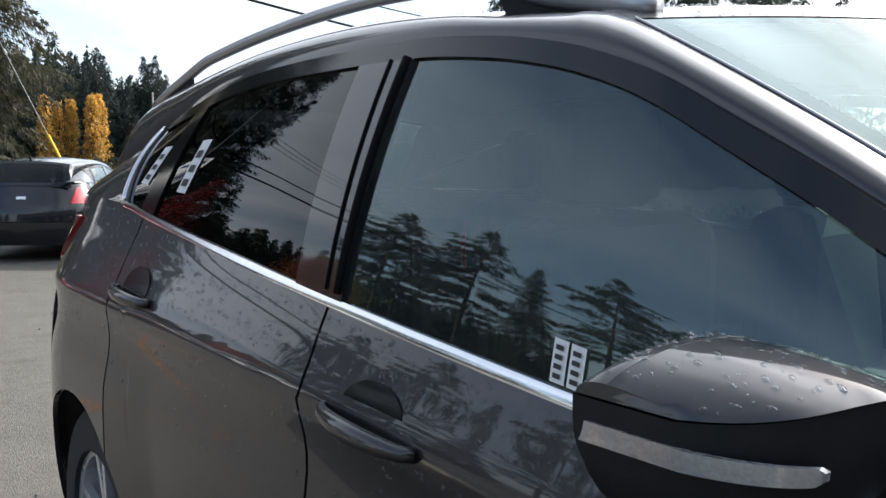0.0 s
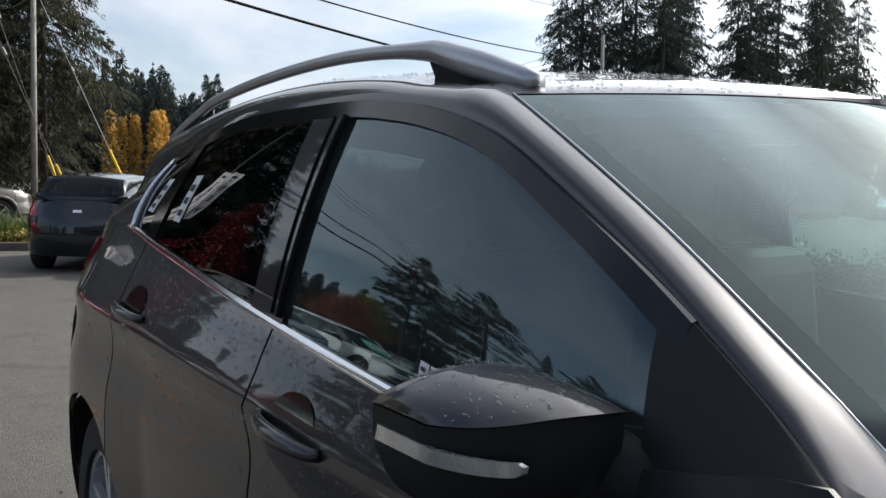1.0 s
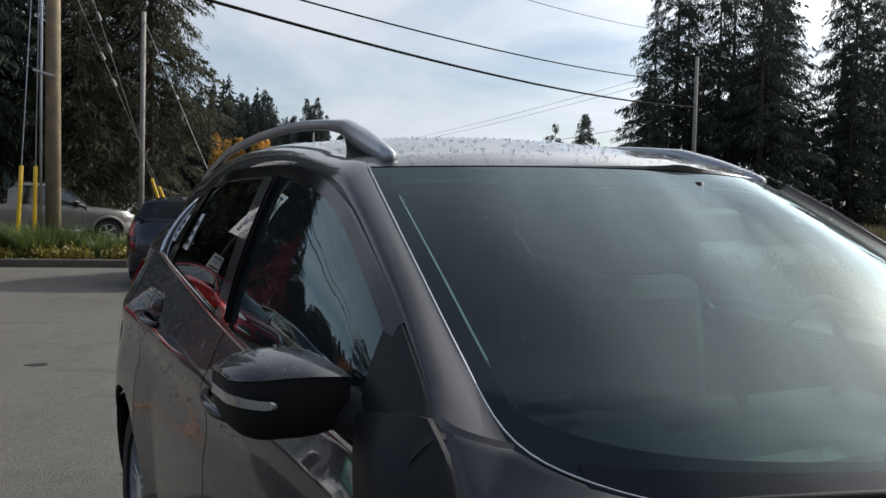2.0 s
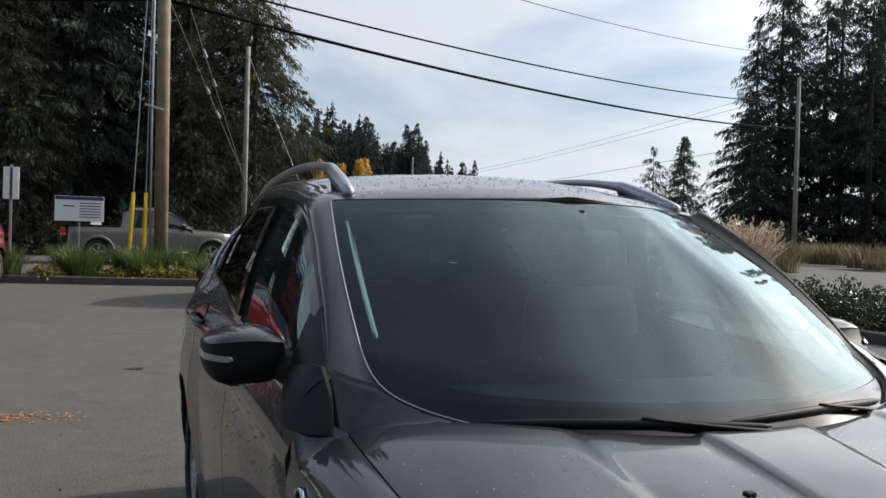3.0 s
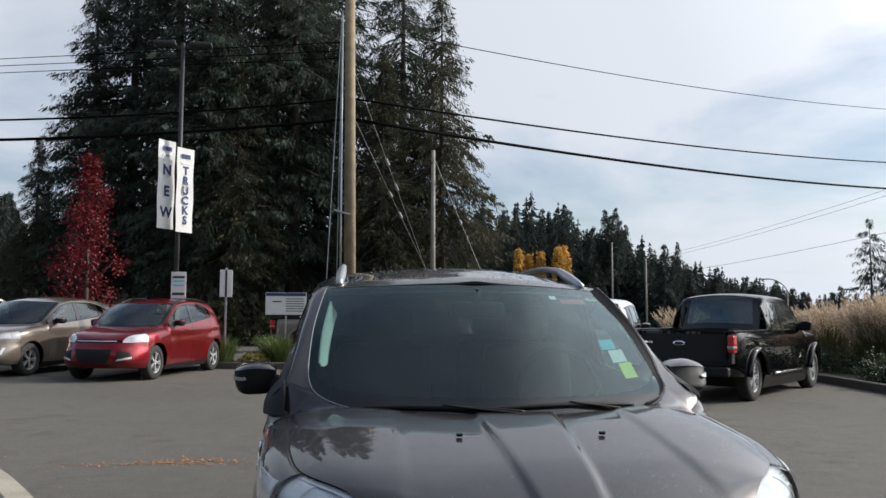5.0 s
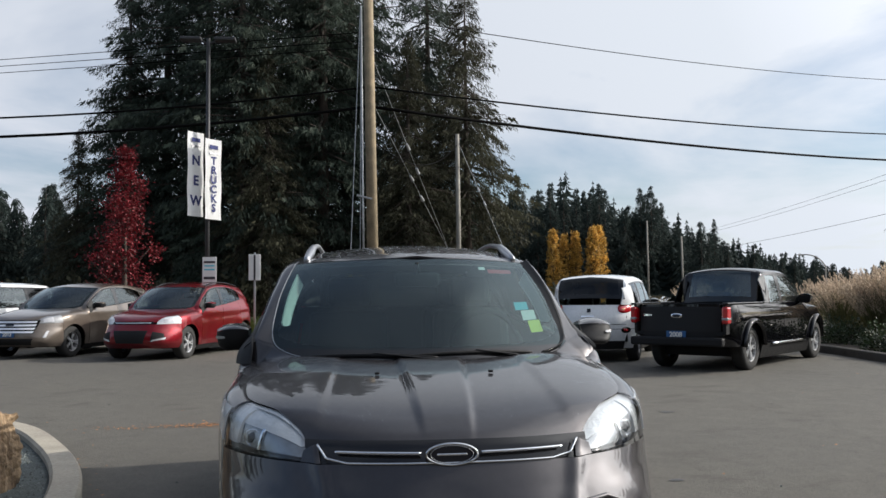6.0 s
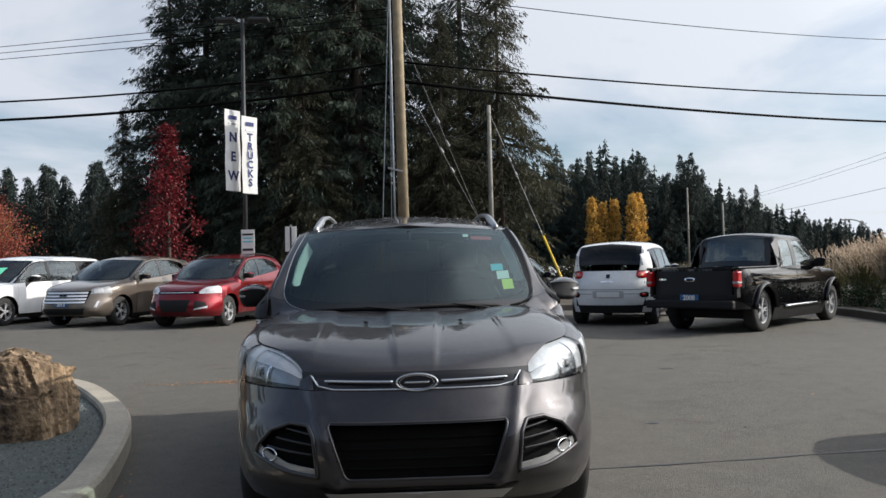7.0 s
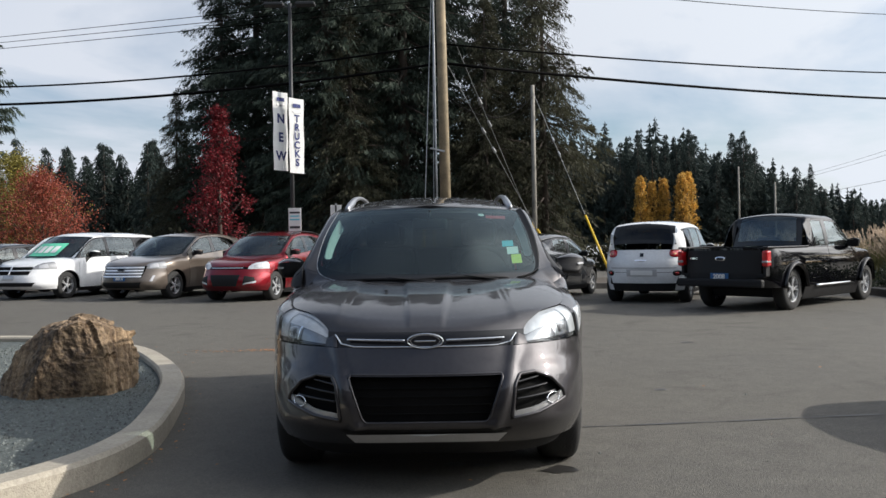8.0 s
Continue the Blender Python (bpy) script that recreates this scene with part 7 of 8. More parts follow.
inn = [p for p in [(lr.uniform(-5.2, -1.9), lr.uniform(-0.4, 6.6)) for _ in range(16000)] if min((p[0] - q[0]) ** 2 + (p[1] - q[1]) ** 2 for q in inner[::3]) > 0.002 and p[0] < np.interp(p[1], [q[1] for q in inner[26:88]], [q[0] for q in inner[26:88]]) - 0.02]
litter("gravel_stones", [(x, y, 0.088) for x, y in inn], M["pebble"], 0.016, "loose blue-grey gravel", 73, False, "gravel")


# unseen building added behind the camera to darken reflections, closing the yard
show = empty("showroom", Matrix.Translation((-4, -15, ground_z(0, -15))), "long unseen building added to darken reflections", "building", "", "structure")
M["stucco"] = material("grey_stucco", (0.11, 0.105, 0.10), 0.85, 0, 0.15, 2, 0.3, 60)
bm = bmesh.new()
for x0, x1, z0, z1 in ((-28, 28, 4.2, 9.0), (-28, 28, 0, 0.5), (-28, -26, 0.5, 4.2), (26, 28, 0.5, 4.2), (-9, -7, 0.5, 4.2), (9, 11, 0.5, 4.2)):
    box(bm, ((x0 + x1) / 2, -4, (z0 + z1) / 2), (x1 - x0, 8, z1 - z0))
part("wall", bm, M["stucco"], show, "grey rendered wall")
for x0, x1 in ((-26, -9), (-7, 9), (11, 26)):
    for k in range(6):
        w = (x1 - x0) / 6
        bm = bmesh.new()
        box(bm, (x0 + w * (k + 0.5), -0.2, 2.35), (w - 0.08, 0.05, 3.66), Matrix(), 0.01)
        part("window_pane", bm, M["gloss_black"], show, "dark glazing of the added building")


# ---- rock ----
def boulder(name, c, size, mat, label, seed):
    """A split rock: cleaved faces, a broken crown and steep ribs."""
    bm = bmesh.new()
    bmesh.ops.create_icosphere(bm, subdivisions=6, radius=0.62)
    off = Vector((seed * 3.1, seed * 1.7, seed))
    cuts = [((-0.62, -0.70, 0.32), 0.36), ((0.35, -0.93, -0.05), 0.37), ((0.98, -0.15, 0.05), 0.43), ((-0.30, -0.1, 0.95), 0.37), ((0.30, 0.1, 0.95), 0.43), ((-0.85, 0.2, 0.45), 0.42), ((0.2, 0.95, 0.2), 0.44), ((-0.60, -0.3, 0.75), 0.38), ((0.75, -0.55, 0.30), 0.48)]
    lean = Matrix.Rotation(0.22, 3, "Y")
    for v in bm.verts:
        p = v.co.copy()
        for n, d in cuts:
            n = Vector(n).normalized()
            e = p.dot(n) - d
            if e > 0:
                p -= n * e * 0.96
        q = lean @ p
        rib = noise.fractal(Vector((q.x * 9, q.y * 9, q.z * 2.0)) + off, 1.0, 2.0, 4)
        block = noise.cell(Vector((q.x * 5.5, q.y * 5.5, q.z * 3.0)) + off) - 0.5
        r = 0.035 * rib + 0.055 * block * max(0.25, min(1.0, p.z * 3 + 0.3)) + 0.03 * noise.fractal(p * 14 + off, 1.0, 2.0, 3)
        v.co = p * (1 + r)
        v.co.z = max(v.co.z, -0.36)
    bmesh.ops.transform(bm, matrix=Matrix.Translation(c) @ Matrix.Diagonal((*size, 1)), verts=bm.verts)
    return tagged(part(name, bm, mat, None, "", False), label, "boulder")


def rock_material():
    m = material("banded_rock", (0.27, 0.20, 0.13), 0.85, 0, 0.35, 2.2, 0.9, 30, dark=(0.055, 0.040, 0.030))
    n, l = m.node_tree.nodes, m.node_tree.links
    tc, b = n["Texture Coordinate"], n["Principled BSDF"]
    mp = n.new("ShaderNodeMapping")
    mp.inputs["Scale"].default_value = (9, 9, 1.4)
    mp.inputs["Rotation"].default_value = (0.25, 0.12, 0.3)
    l.new(tc.outputs["Object"], mp.inputs[0])
    ns = n.new("ShaderNodeTexNoise")
    ns.inputs["Scale"].default_value, ns.inputs["Detail"].default_value = 1.6, 8
    l.new(mp.outputs[0], ns.inputs["Vector"])
    r = n.new("ShaderNodeValToRGB")
    r.color_ramp.elements[0].position, r.color_ramp.elements[1].position = 0.35, 0.62
    r.color_ramp.elements[0].color, r.color_ramp.elements[1].color = (0.45, 0.38, 0.32, 1), (1.25, 1.2, 1.1, 1)
    l.new(ns.outputs["Fac"], r.inputs[0])
    mul = n.new("ShaderNodeMixRGB")
    mul.blend_type, mul.inputs[0].default_value = "MULTIPLY", 1.0
    l.new(b.inputs["Base Color"].links[0].from_socket, mul.inputs[1])
    l.new(r.outputs[0], mul.inputs[2])
    l.new(mul.outputs[0], b.inputs["Base Color"])
    return m


M["rock"] = rock_material()
boulder("boulder", (-3.0, 2.90, 0.37), (0.94, 0.85, 0.92), M["rock"], "brown banded boulder on the gravel island", 2.0)

# ---- poles, posts, signs ----
def pole(name, x, y, z0, z1, r0, r1, mat, label):
    bm = bmesh.new()
    rod(bm, (x, y, z0), (x, y, z1), r0, r1, 16)
    return tagged(part(name, bm, mat, smooth=True), label, "utility pole")


bm = bmesh.new()
rod(bm, (0.12, 20.5, 0.2), (0.0, 20.5, 11.5), 0.16, 0.125, 18)
main_pole = tagged(part("utility_pole", bm, M["pole_wood"], None, "", True), "tall weathered wooden utility pole in the planting strip", "utility pole")


def wire(parent, a, b, sag, r, name="cable", mat=None, n=24, top=None):
    a, b = np.array(a, float), np.array(b, float)
    t = np.linspace(0, 1, n)[:, None]
    p = a + (b - a) * t
    p[:, 2] -= (4 * sag * t * (1 - t))[:, 0]
    vs, fs = tube(p, r, 6)
    ob = mesh_ob(name, vs, fs, mat or M["cable"], parent)
    return ob


def far_pole(x, y, z0, z1, r):
    bm = bmesh.new()
    rod(bm, (x, y, z0), (x, y, z1), r, r * 0.75, 12)
    return tagged(part("utility_pole", bm, M["grey_wood"], None, "", True), "slender grey utility pole standing among trees", "utility pole", "distant poles")


far_pole(3.85, 32.57, 0.4, 8.45, 0.11)
far_pole(42.0, 44.6, 0.4, 13.0, 0.16)
far_pole(45.4, 130, 0.5, 14.5, 0.16)
far_pole(51.0, 130, 0.5, 12, 0.17)

# road lamp with a curved arm, far along the road
road_lamp = empty("street_lamp", Matrix(), "slim grey street lamp with a curved arm", "street lamp")
bm = bmesh.new()
rod(bm, (57.9, 100, ground_z(57.9, 100) - 0.1), (57.9, 100, 5.7), 0.11, 0.085, 10)
part("post", bm, M["grey_wood"], road_lamp, "", True)
arm = [(57.9 - 2.1 * f**1.5, 100 + 1.2 * f**1.5, 5.6 + 1.7 * math.sin(f * math.pi / 2)) for f in np.linspace(0, 1, 12)]
vs, fs = tube(arm, 0.07, 8)
mesh_ob("arm", vs, fs, M["grey_wood"], road_lamp)
bm = bmesh.new()
box(bm, (55.5, 101.35, 7.28), (0.75, 0.3, 0.16), Matrix(), 0.05)
part("lamp_head", bm, M["grey_wood"], road_lamp)

PX, PY = 0.05, 20.5
tagged(wire(None, (PX, PY, 6.75), (42, 44.6, 9.6), 0.65, 0.045, "overhead_cable"), "thick black overhead cable", "cable", "overhead cables")
for a, b, sag, r in (((PX, PY, 7.3), (42, 44.6, 11.3), 0.65, 0.028), ((PX, PY, 6.75), (-34, 27, 8.4), 1.2, 0.042), ((PX, PY, 7.3), (-34, 27, 9.2), 1.3, 0.028), ((PX, PY, 9.3), (42, 44.6, 14.5), 0.8, 0.013),
                     ((-30, 40, 12.25), (PX, PY, 8.83), 0.03, 0.012), ((-30, 40, 12.0), (PX, PY, 8.6), 0.03, 0.012), ((-30, 40, 11.7), (PX, PY, 8.4), 0.03, 0.012),
                     ((PX, PY, 5.9), (3.85, 32.57, 8.0), 0.8, 0.016), ((42, 44.6, 12.6), (51, 130, 12.0), 0.6, 0.014), ((42, 44.6, 12.1), (51, 130, 11.6), 0.6, 0.014), ((42, 44.6, 9.0), (51, 130, 9.2), 0.5, 0.018)):
    tagged(wire(None, a, b, sag, r, "overhead_cable"), "thin black overhead cable", "cable", "overhead cables")

# guy wires with yellow guards
for (x0, y0), (x1, z1) in (((-0.60, 20.3), (-0.20, 9.4)), ((-0.26, 20.36), (-0.19, 9.0))):
    g = wire(None, (x0, y0, 0.3), (x1, 20.5, z1), 0.0, 0.012, "guy_wire", M["galv"])
    tagged(g, "steel guy wire with yellow guard", "guy wire", "guy wires")
    a, b = np.array((x0, y0, 0.3)), np.array((x1, 20.5, z1))
    t = 2.0 / (z1 - 0.3)
    vs, fs = tube([a + (b - a) * q for q in np.linspace(0.0, t, 6)], 0.045, 10)
    mesh_ob("guard", vs, fs, M["yellow_guard"], g, "yellow plastic guard")
for (x, y), top in (((4.0, 27.6), (PX, PY, 8.3)), ((4.35, 27.8), (PX, PY, 7.0)), ((6.2, 28.2), (3.85, 32.57, 8.2))):
    foot, up = np.array((x, y, ground_z(x, y))), np.array(top)
    g = tagged(wire(None, foot, up, 0.0, 0.008, "guy_wire", M["galv"]), "long steel guy wire with yellow guard", "guy wire", "guy wires")
    vs, fs = tube([foot + (up - foot) / np.linalg.norm(up - foot) * q for q in (0.0, 1.3, 2.7)], 0.045, 10)
    mesh_ob("guard", vs, fs, M["yellow_guard"], g, "yellow plastic guard")
    for q in (0.62, 0.70):
        c = foot + (up - foot) * q
        bm = bmesh.new()
        rod(bm, c, c + (up - foot) * 0.02, 0.05, 0.035, 10)
        part("insulator", bm, M["galv"], g, "grey guy insulator")
# conduit and bracket on the pole
vs, fs = tube([(-0.13, 20.36, 0.3), (-0.16, 20.36, 4.0), (-0.18, 20.36, 9.5)], 0.028, 8)
mesh_ob("conduit", vs, fs, M["galv"], main_pole, "grey steel conduit")
bm = bmesh.new()
box(bm, (-0.12, 20.34, 4.25), (0.42, 0.05, 0.05), Matrix.Translation((-0.12, 20.34, 4.25)) @ Matrix.Rotation(0.25, 4, "Y") @ Matrix.Translation((0.12, -20.34, -4.25)), 0.008)
part("bracket", bm, M["galv"], main_pole, "galvanised bracket")

# lamp post with banners
post = empty("lamp_post", Matrix.Translation((-4.0, 18.9, ground_z(0, 18.9))), "dark steel lamp post with twin lamps and sale banners", "lamp post")
bm = bmesh.new()
rod(bm, (0, 0, 0), (0, 0, 7.75), 0.06, 0.045, 14)
part("post", bm, M["dark_steel"], post, smooth=True)
for sg in (1, -1):
    bm = bmesh.new()
    box(bm, (sg * 0.42, 0, 7.72), (0.52, 0.30, 0.09), Matrix(), 0.03)
    rod(bm, (0, 0, 7.6), (sg * 0.25, 0, 7.72), 0.025)
    part("lamp_head", bm, M["dark_steel"], post, "flat lamp head")


def banner_mesh(w, h, wave):
    n, mm = 18, 6
    v = [((j / (mm - 1) - 0.5) * w, wave * math.sin(i * 0.7 + j * 0.8), -h * i / (n - 1)) for i in range(n) for j in range(mm)]
    k = len(v)
    v += [(a, b + 0.006, c) for a, b, c in v]
    f = grid_faces(n, mm)
    return v, f + [tuple(q + k for q in reversed(g)) for g in f]


for bx, turn, word in ((-0.29, 52, "NEW"), (0.14, 50, "TRUCKS")):
    v, f = banner_mesh(0.50, 2.1 if bx < 0 else 2.0, 0.012)
    b = mesh_ob("banner", v, f, M["banner"], post, "white vertical banner with navy letters")
    b.matrix_basis = Matrix.Translation((bx, -0.02, 5.37 if bx < 0 else 5.19)) @ Matrix.Rotation(radians(turn), 4, "Z")
    step = 0.50 if word == "NEW" else 0.235
    for i, ch in enumerate(word):
        letters(ch, 0.34 if word == "NEW" else 0.27, M["banner_ink"], b, pose(0, -0.018, -0.72 - step * i if word == "NEW" else -0.55 - step * i, 90, 0, 0), "letter")
    bm = bmesh.new()
    box(bm, (0, -0.016, -0.20), (0.26, 0.006, 0.10), Matrix(), 0.002)
    part("logo_shape", bm, M["banner_ink"], b)
    bm = bmesh.new()
    box(bm, (0, -0.016, -0.36), (0.28, 0.006, 0.05), Matrix(), 0.002)
    part("line_of_print", bm, M["galv"], b)


def sign(name, x, y, w, h, z, post_h, face, label, bars=(), turn=0):
    s = empty(name, Matrix.Translation((x, y, ground_z(x, y))) @ Matrix.Rotation(radians(turn), 4, "Z"), label, "sign")
    if post_h:
        bm = bmesh.new()
        box(bm, (0, 0.03, post_h / 2), (0.05, 0.035, post_h), Matrix(), 0.005)
        part("post", bm, M["galv"], s, "galvanised sign post")
    bm = bmesh.new()
    box(bm, (0, 0, z), (w, 0.02, h), Matrix(), 0.006)
    part("panel", bm, face, s)
    for bx, bz, bw, bh, mt in bars:
        bm = bmesh.new()
        box(bm, (bx * w, -0.014, z + bz * h), (bw * w, 0.006, bh * h), Matrix(), 0.001)
        part("line_of_print", bm, mt, s)
    return s


sign("pole_sign", -3.93, 18.82, 0.34, 0.62, 1.95, 0, M["sign_white"], "small white notice fixed to the lamp post", [(0, 0.3, 0.8, 0.08, M["ink"]), (0, 0.15, 0.7, 0.05, M["cyan_note"]), (0, 0, 0.75, 0.05, M["cyan_note"]), (0, -0.33, 0.8, 0.10, M["ink"])])
sign("road_sign", -2.92, 19.5, 0.30, 0.66, 2.02, 2.4, M["sign_white"], "blank white road sign on a thin post", [(0.0, 0.0, 0.16, 0.98, M["ink"])])
sign("notice_board", -1.72, 26.0, 1.28, 0.70, 1.58, 1.2, M["sign_white"], "white project notice board with dark header", [(0, 0.42, 0.98, 0.14, M["banner_ink"]), (-0.22, 0.1, 0.22, 0.05, M["ink"])] + [(0.22, 0.22 - 0.11 * k, 0.44, 0.035, M["ink"]) for k in range(6)])

# ---- trees ----
def blade_tri(vs, fs, base, tip, w, up):
    d = tip - base
    s = d.cross(up)
    if s.length < 1e-5:
        return
    s = s.normalized() * w
    k = len(vs)
    vs += [base - s * 0.4, base + s * 0.4, tip - d * 0.45 + s, tip, tip - d * 0.45 - s]
    fs.append((k, k + 1, k + 2, k + 3, k + 4))


def conifer(name, h, rad, seed, mat, label, limbs=600, sprays=90, droop=0.35, bare=0.10, full=0.5, size=1.0):
    """A fir: tapered trunk, many drooping limbs, fine needle sprays along and below each limb."""
    r = np.random.default_rng(seed)
    ob = empty(name, Matrix(), label, "tree", "conifers")
    t = bare + (1 - bare) * np.sort(r.random(limbs)) ** 0.9
    prof = np.minimum(1.0, (1 - t) / (1 - full)) ** 0.8 * np.minimum(1.0, 0.6 + (t - bare) / 0.25)
    a = r.uniform(0, 2 * math.pi, limbs)
    lump = 1 + 0.22 * np.sin(a * 3 + t * 21 + seed) * np.sin(t * 37 + seed)
    ln = rad * prof * lump * r.uniform(0.50, 1.12, limbs) + 0.15
    rise = -droop * r.uniform(0.15, 1.0, limbs) + 0.35 * np.clip(t - 0.75, 0, 1)
    bm = bmesh.new()
    rod(bm, (0, 0, -0.3), (0, 0, h * 0.97), h * 0.015, 0.02, 10)
    for i in range(0, limbs, 3):
        if prof[i] > 0.25:
            d = Vector((math.cos(a[i]), math.sin(a[i]), rise[i])) * ln[i] * 0.85
            rod(bm, (0, 0, h * t[i]), Vector((0, 0, h * t[i])) + d, 0.02 + 0.0025 * h * prof[i], 0.008, 4)
    def points(k, lo):
        u = r.uniform(lo, 1.0, len(k)) ** 0.7
        ang = a[k] + r.normal(0, 0.13, len(k)) * (1.2 - u * 0.7)
        reach = ln[k] * u
        p = np.stack([np.cos(ang) * reach, np.sin(ang) * reach, h * t[k] + rise[k] * reach - 0.05 * reach * u], -1)
        return p, ang

    # boughs: long ragged pads hanging from each limb
    k = np.repeat(np.arange(limbs), np.maximum(2, (6 * ln / rad).astype(int)))
    p, ang = points(k, 0.05)
    sl = (0.5 + 0.5 * r.random(len(k))) * (0.30 + 0.10 * ln[k]) * size**0.3
    sa = ang + r.normal(0, 0.4, len(k))
    d = np.stack([np.cos(sa), np.sin(sa), -r.uniform(0.2, 1.0, len(k))], -1) * sl[:, None]
    w = np.cross(d, r.normal(0, 1, (len(k), 3)))
    w *= (sl * r.uniform(0.16, 0.28, len(k)) / (np.linalg.norm(w, axis=1) + 1e-9))[:, None]
    pads = np.stack([p, p + d * 0.35 + w, p + d * 0.32 + w * 0.45, p + d * 0.78 + w * 0.8, p + d * 0.62 + w * 0.22, p + d, p + d * 0.66 - w * 0.25, p + d * 0.72 - w * 0.9, p + d * 0.36 - w * 0.4, p + d * 0.25 - w], 1).reshape(-1, 3)
    n6 = len(k)
    # fine sprays along and below the limbs
    i = np.repeat(np.arange(limbs), np.maximum(6, (sprays * (0.25 + 0.75 * ln / rad)).astype(int)))
    n = len(i)
    p, ang = points(i, 0.10)
    p += r.normal(0, 0.10, (n, 3)) - np.array([0, 0, 0.12])
    sl = 0.72 * size * (0.20 + 0.30 * r.random(n)) * (0.7 + 0.10 * ln[i])
    sa = ang + r.choice((-1, 1), n) * r.uniform(0.1, 1.3, n)
    d = np.stack([np.cos(sa), np.sin(sa), -r.uniform(0.5, 2.6, n)], -1)
    d *= (sl / np.linalg.norm(d, axis=1))[:, None]
    w = np.cross(d, r.normal(0, 1, (n, 3)))
    w *= (sl * r.uniform(0.07, 0.13, n) / (np.linalg.norm(w, axis=1) + 1e-9))[:, None]
    tris = np.stack([p - w, p + w, p + d], 1).reshape(-1, 3)
    vs = np.vstack([pads, tris])
    starts = np.r_[np.arange(n6) * 10, n6 * 10 + np.arange(n) * 3]
    part("trunk", bm, M["bark"], ob, "dark furrowed trunk", True)
    me = bpy.data.meshes.new("crown")
    me.vertices.add(len(vs))
    me.vertices.foreach_set("co", vs.ravel())
    me.loops.add(len(vs))
    me.loops.foreach_set("vertex_index", np.arange(len(vs)))
    me.polygons.add(n6 + n)
    me.polygons.foreach_set("loop_start", starts)
    me.materials.append(mat)
    me.update()
    me.validate()
    crown = new("crown", me)
    crown.parent = ob
    crown["label"] = "dark green needle sprays"
    return ob


def leafy(name, h, rad, seed, mat, label, clear=0.2, clumps=300, leaf=0.16, per=16, column=False, taper=0.0):
    """A broad-leaved tree: trunk, forking limbs, crown of many small leaves in uneven clumps."""
    r = random.Random(seed)
    ob = empty(name, Matrix(), label, "tree", "leafy trees")
    bm = bmesh.new()
    rod(bm, (0, 0, -0.2), (0, 0, h * 0.55), 0.02 * h, 0.009 * h, 9)
    part("trunk", bm, M["bark"], ob, "dark trunk", True)
    bm = bmesh.new()
    vs, fs = [], []
    for c in range(clumps):
        t = r.random() ** 0.85
        z = h * (clear + (1 - clear) * t)
        wide = (math.sin(math.pi * min(1, (t * 0.86 + 0.14))) ** 0.7) if not column else (0.35 + 0.65 * math.sin(math.pi * min(1, t * 0.8 + 0.18)))
        a = r.uniform(0, 2 * math.pi)
        wide *= 1 - taper * t
        wide *= 1 + 0.38 * math.sin(2 * a + seed + 6 * t) * math.sin(9 * t + seed)
        rr = rad * wide * math.sqrt(r.random()) * r.uniform(0.75, 1.12)
        p = Vector((math.cos(a) * rr, math.sin(a) * rr, z))
        if r.random() < 0.14:
            s = Vector((0, 0, max(h * 0.1, z - rr * (1.0 if not column else 3))))
            rod(bm, s, p, 0.006 * h, 0.002 * h, 4)
        size = rad * r.uniform(0.07, 0.17)
        for q in range(per):
            o = Vector((r.gauss(0, 1), r.gauss(0, 1), r.gauss(0, 0.8))) * size
            d = Vector((r.uniform(-1, 1), r.uniform(-1, 1), r.uniform(-1, 0.5))).normalized() * leaf * r.uniform(0.6, 1.3)
            blade_tri(vs, fs, p + o, p + o + d, leaf * 0.35, Vector((r.uniform(-1, 1), r.uniform(-1, 1), 1)))
    part("bough", bm, M["bark"], ob, "thin dark limbs", True)["kind"] = "stuff"
    mesh_ob("crown", vs, fs, mat, ob, "uneven leaf crown", False)
    return ob


def plant(proto, x, y, s=1.0, sz=1.0, turn=0.0):
    m = Matrix.Translation((x, y, ground_z(x, y))) @ Matrix.Rotation(turn, 4, "Z") @ Matrix.Diagonal((s, s, s * sz, 1))
    return copy_thing(proto, m)


def first(proto, x, y, s=1.0, sz=1.0, turn=0.0):
    proto.matrix_world = Matrix.Translation((x, y, ground_z(x, y))) @ Matrix.Rotation(turn, 4, "Z")
    proto.scale = (s, s, s * sz)
    return proto


fir_a = conifer("fir_tree", 27, 4.0, 3, M["fir"], "tall dark fir in the stand behind the yard", 640, 135, 0.45, 0.10, 0.44, 0.88)
fir_b = conifer("fir_tree", 24, 3.3, 5, M["fir"], "tall dark fir in the stand behind the yard", 600, 130, 0.6, 0.12, 0.40, 0.88)
fir_c = conifer("cedar_tree", 19, 3.5, 8, M["fir_old"], "brownish cedar at the edge of the stand", 500, 125, 0.9, 0.04, 0.36, 0.85)
fir_d = conifer("fir_tree", 23, 4.9, 9, M["fir"], "tall dark fir across the road", 250, 84, 0.45, 0.06, 0.36, 1.5)
fir_e = conifer("fir_tree", 12, 2.6, 10, M["far_fir"], "dark fir in the far wood", 190, 34, 0.45, 0.02, 0.06, 2.0)


def plant_first(proto, spots):
    """Stands the model tree on the first spot and copies of it on the others."""
    x, y, s, sz = spots[0]
    for q in spots[1:]:
        c = copy_thing(proto, Matrix.Translation((q[0], q[1], ground_z(q[0], q[1]) + (q[4] if len(q) > 4 else 0))) @ Matrix.Rotation(q[0] * 1.7, 4, "Z") @ Matrix.Diagonal((q[2], q[2], q[2] * q[3], 1)))
    proto.matrix_basis = Matrix.Translation((x, y, ground_z(x, y))) @ Matrix.Diagonal((s, s, s * sz, 1))


plant_first(fir_a, [(-7.0, 37, 0.95, 1), (-3.2, 40, 1.0, 1), (-0.7, 38.5, 1.0, 1), (-9.4, 39.5, 0.84, 1)])
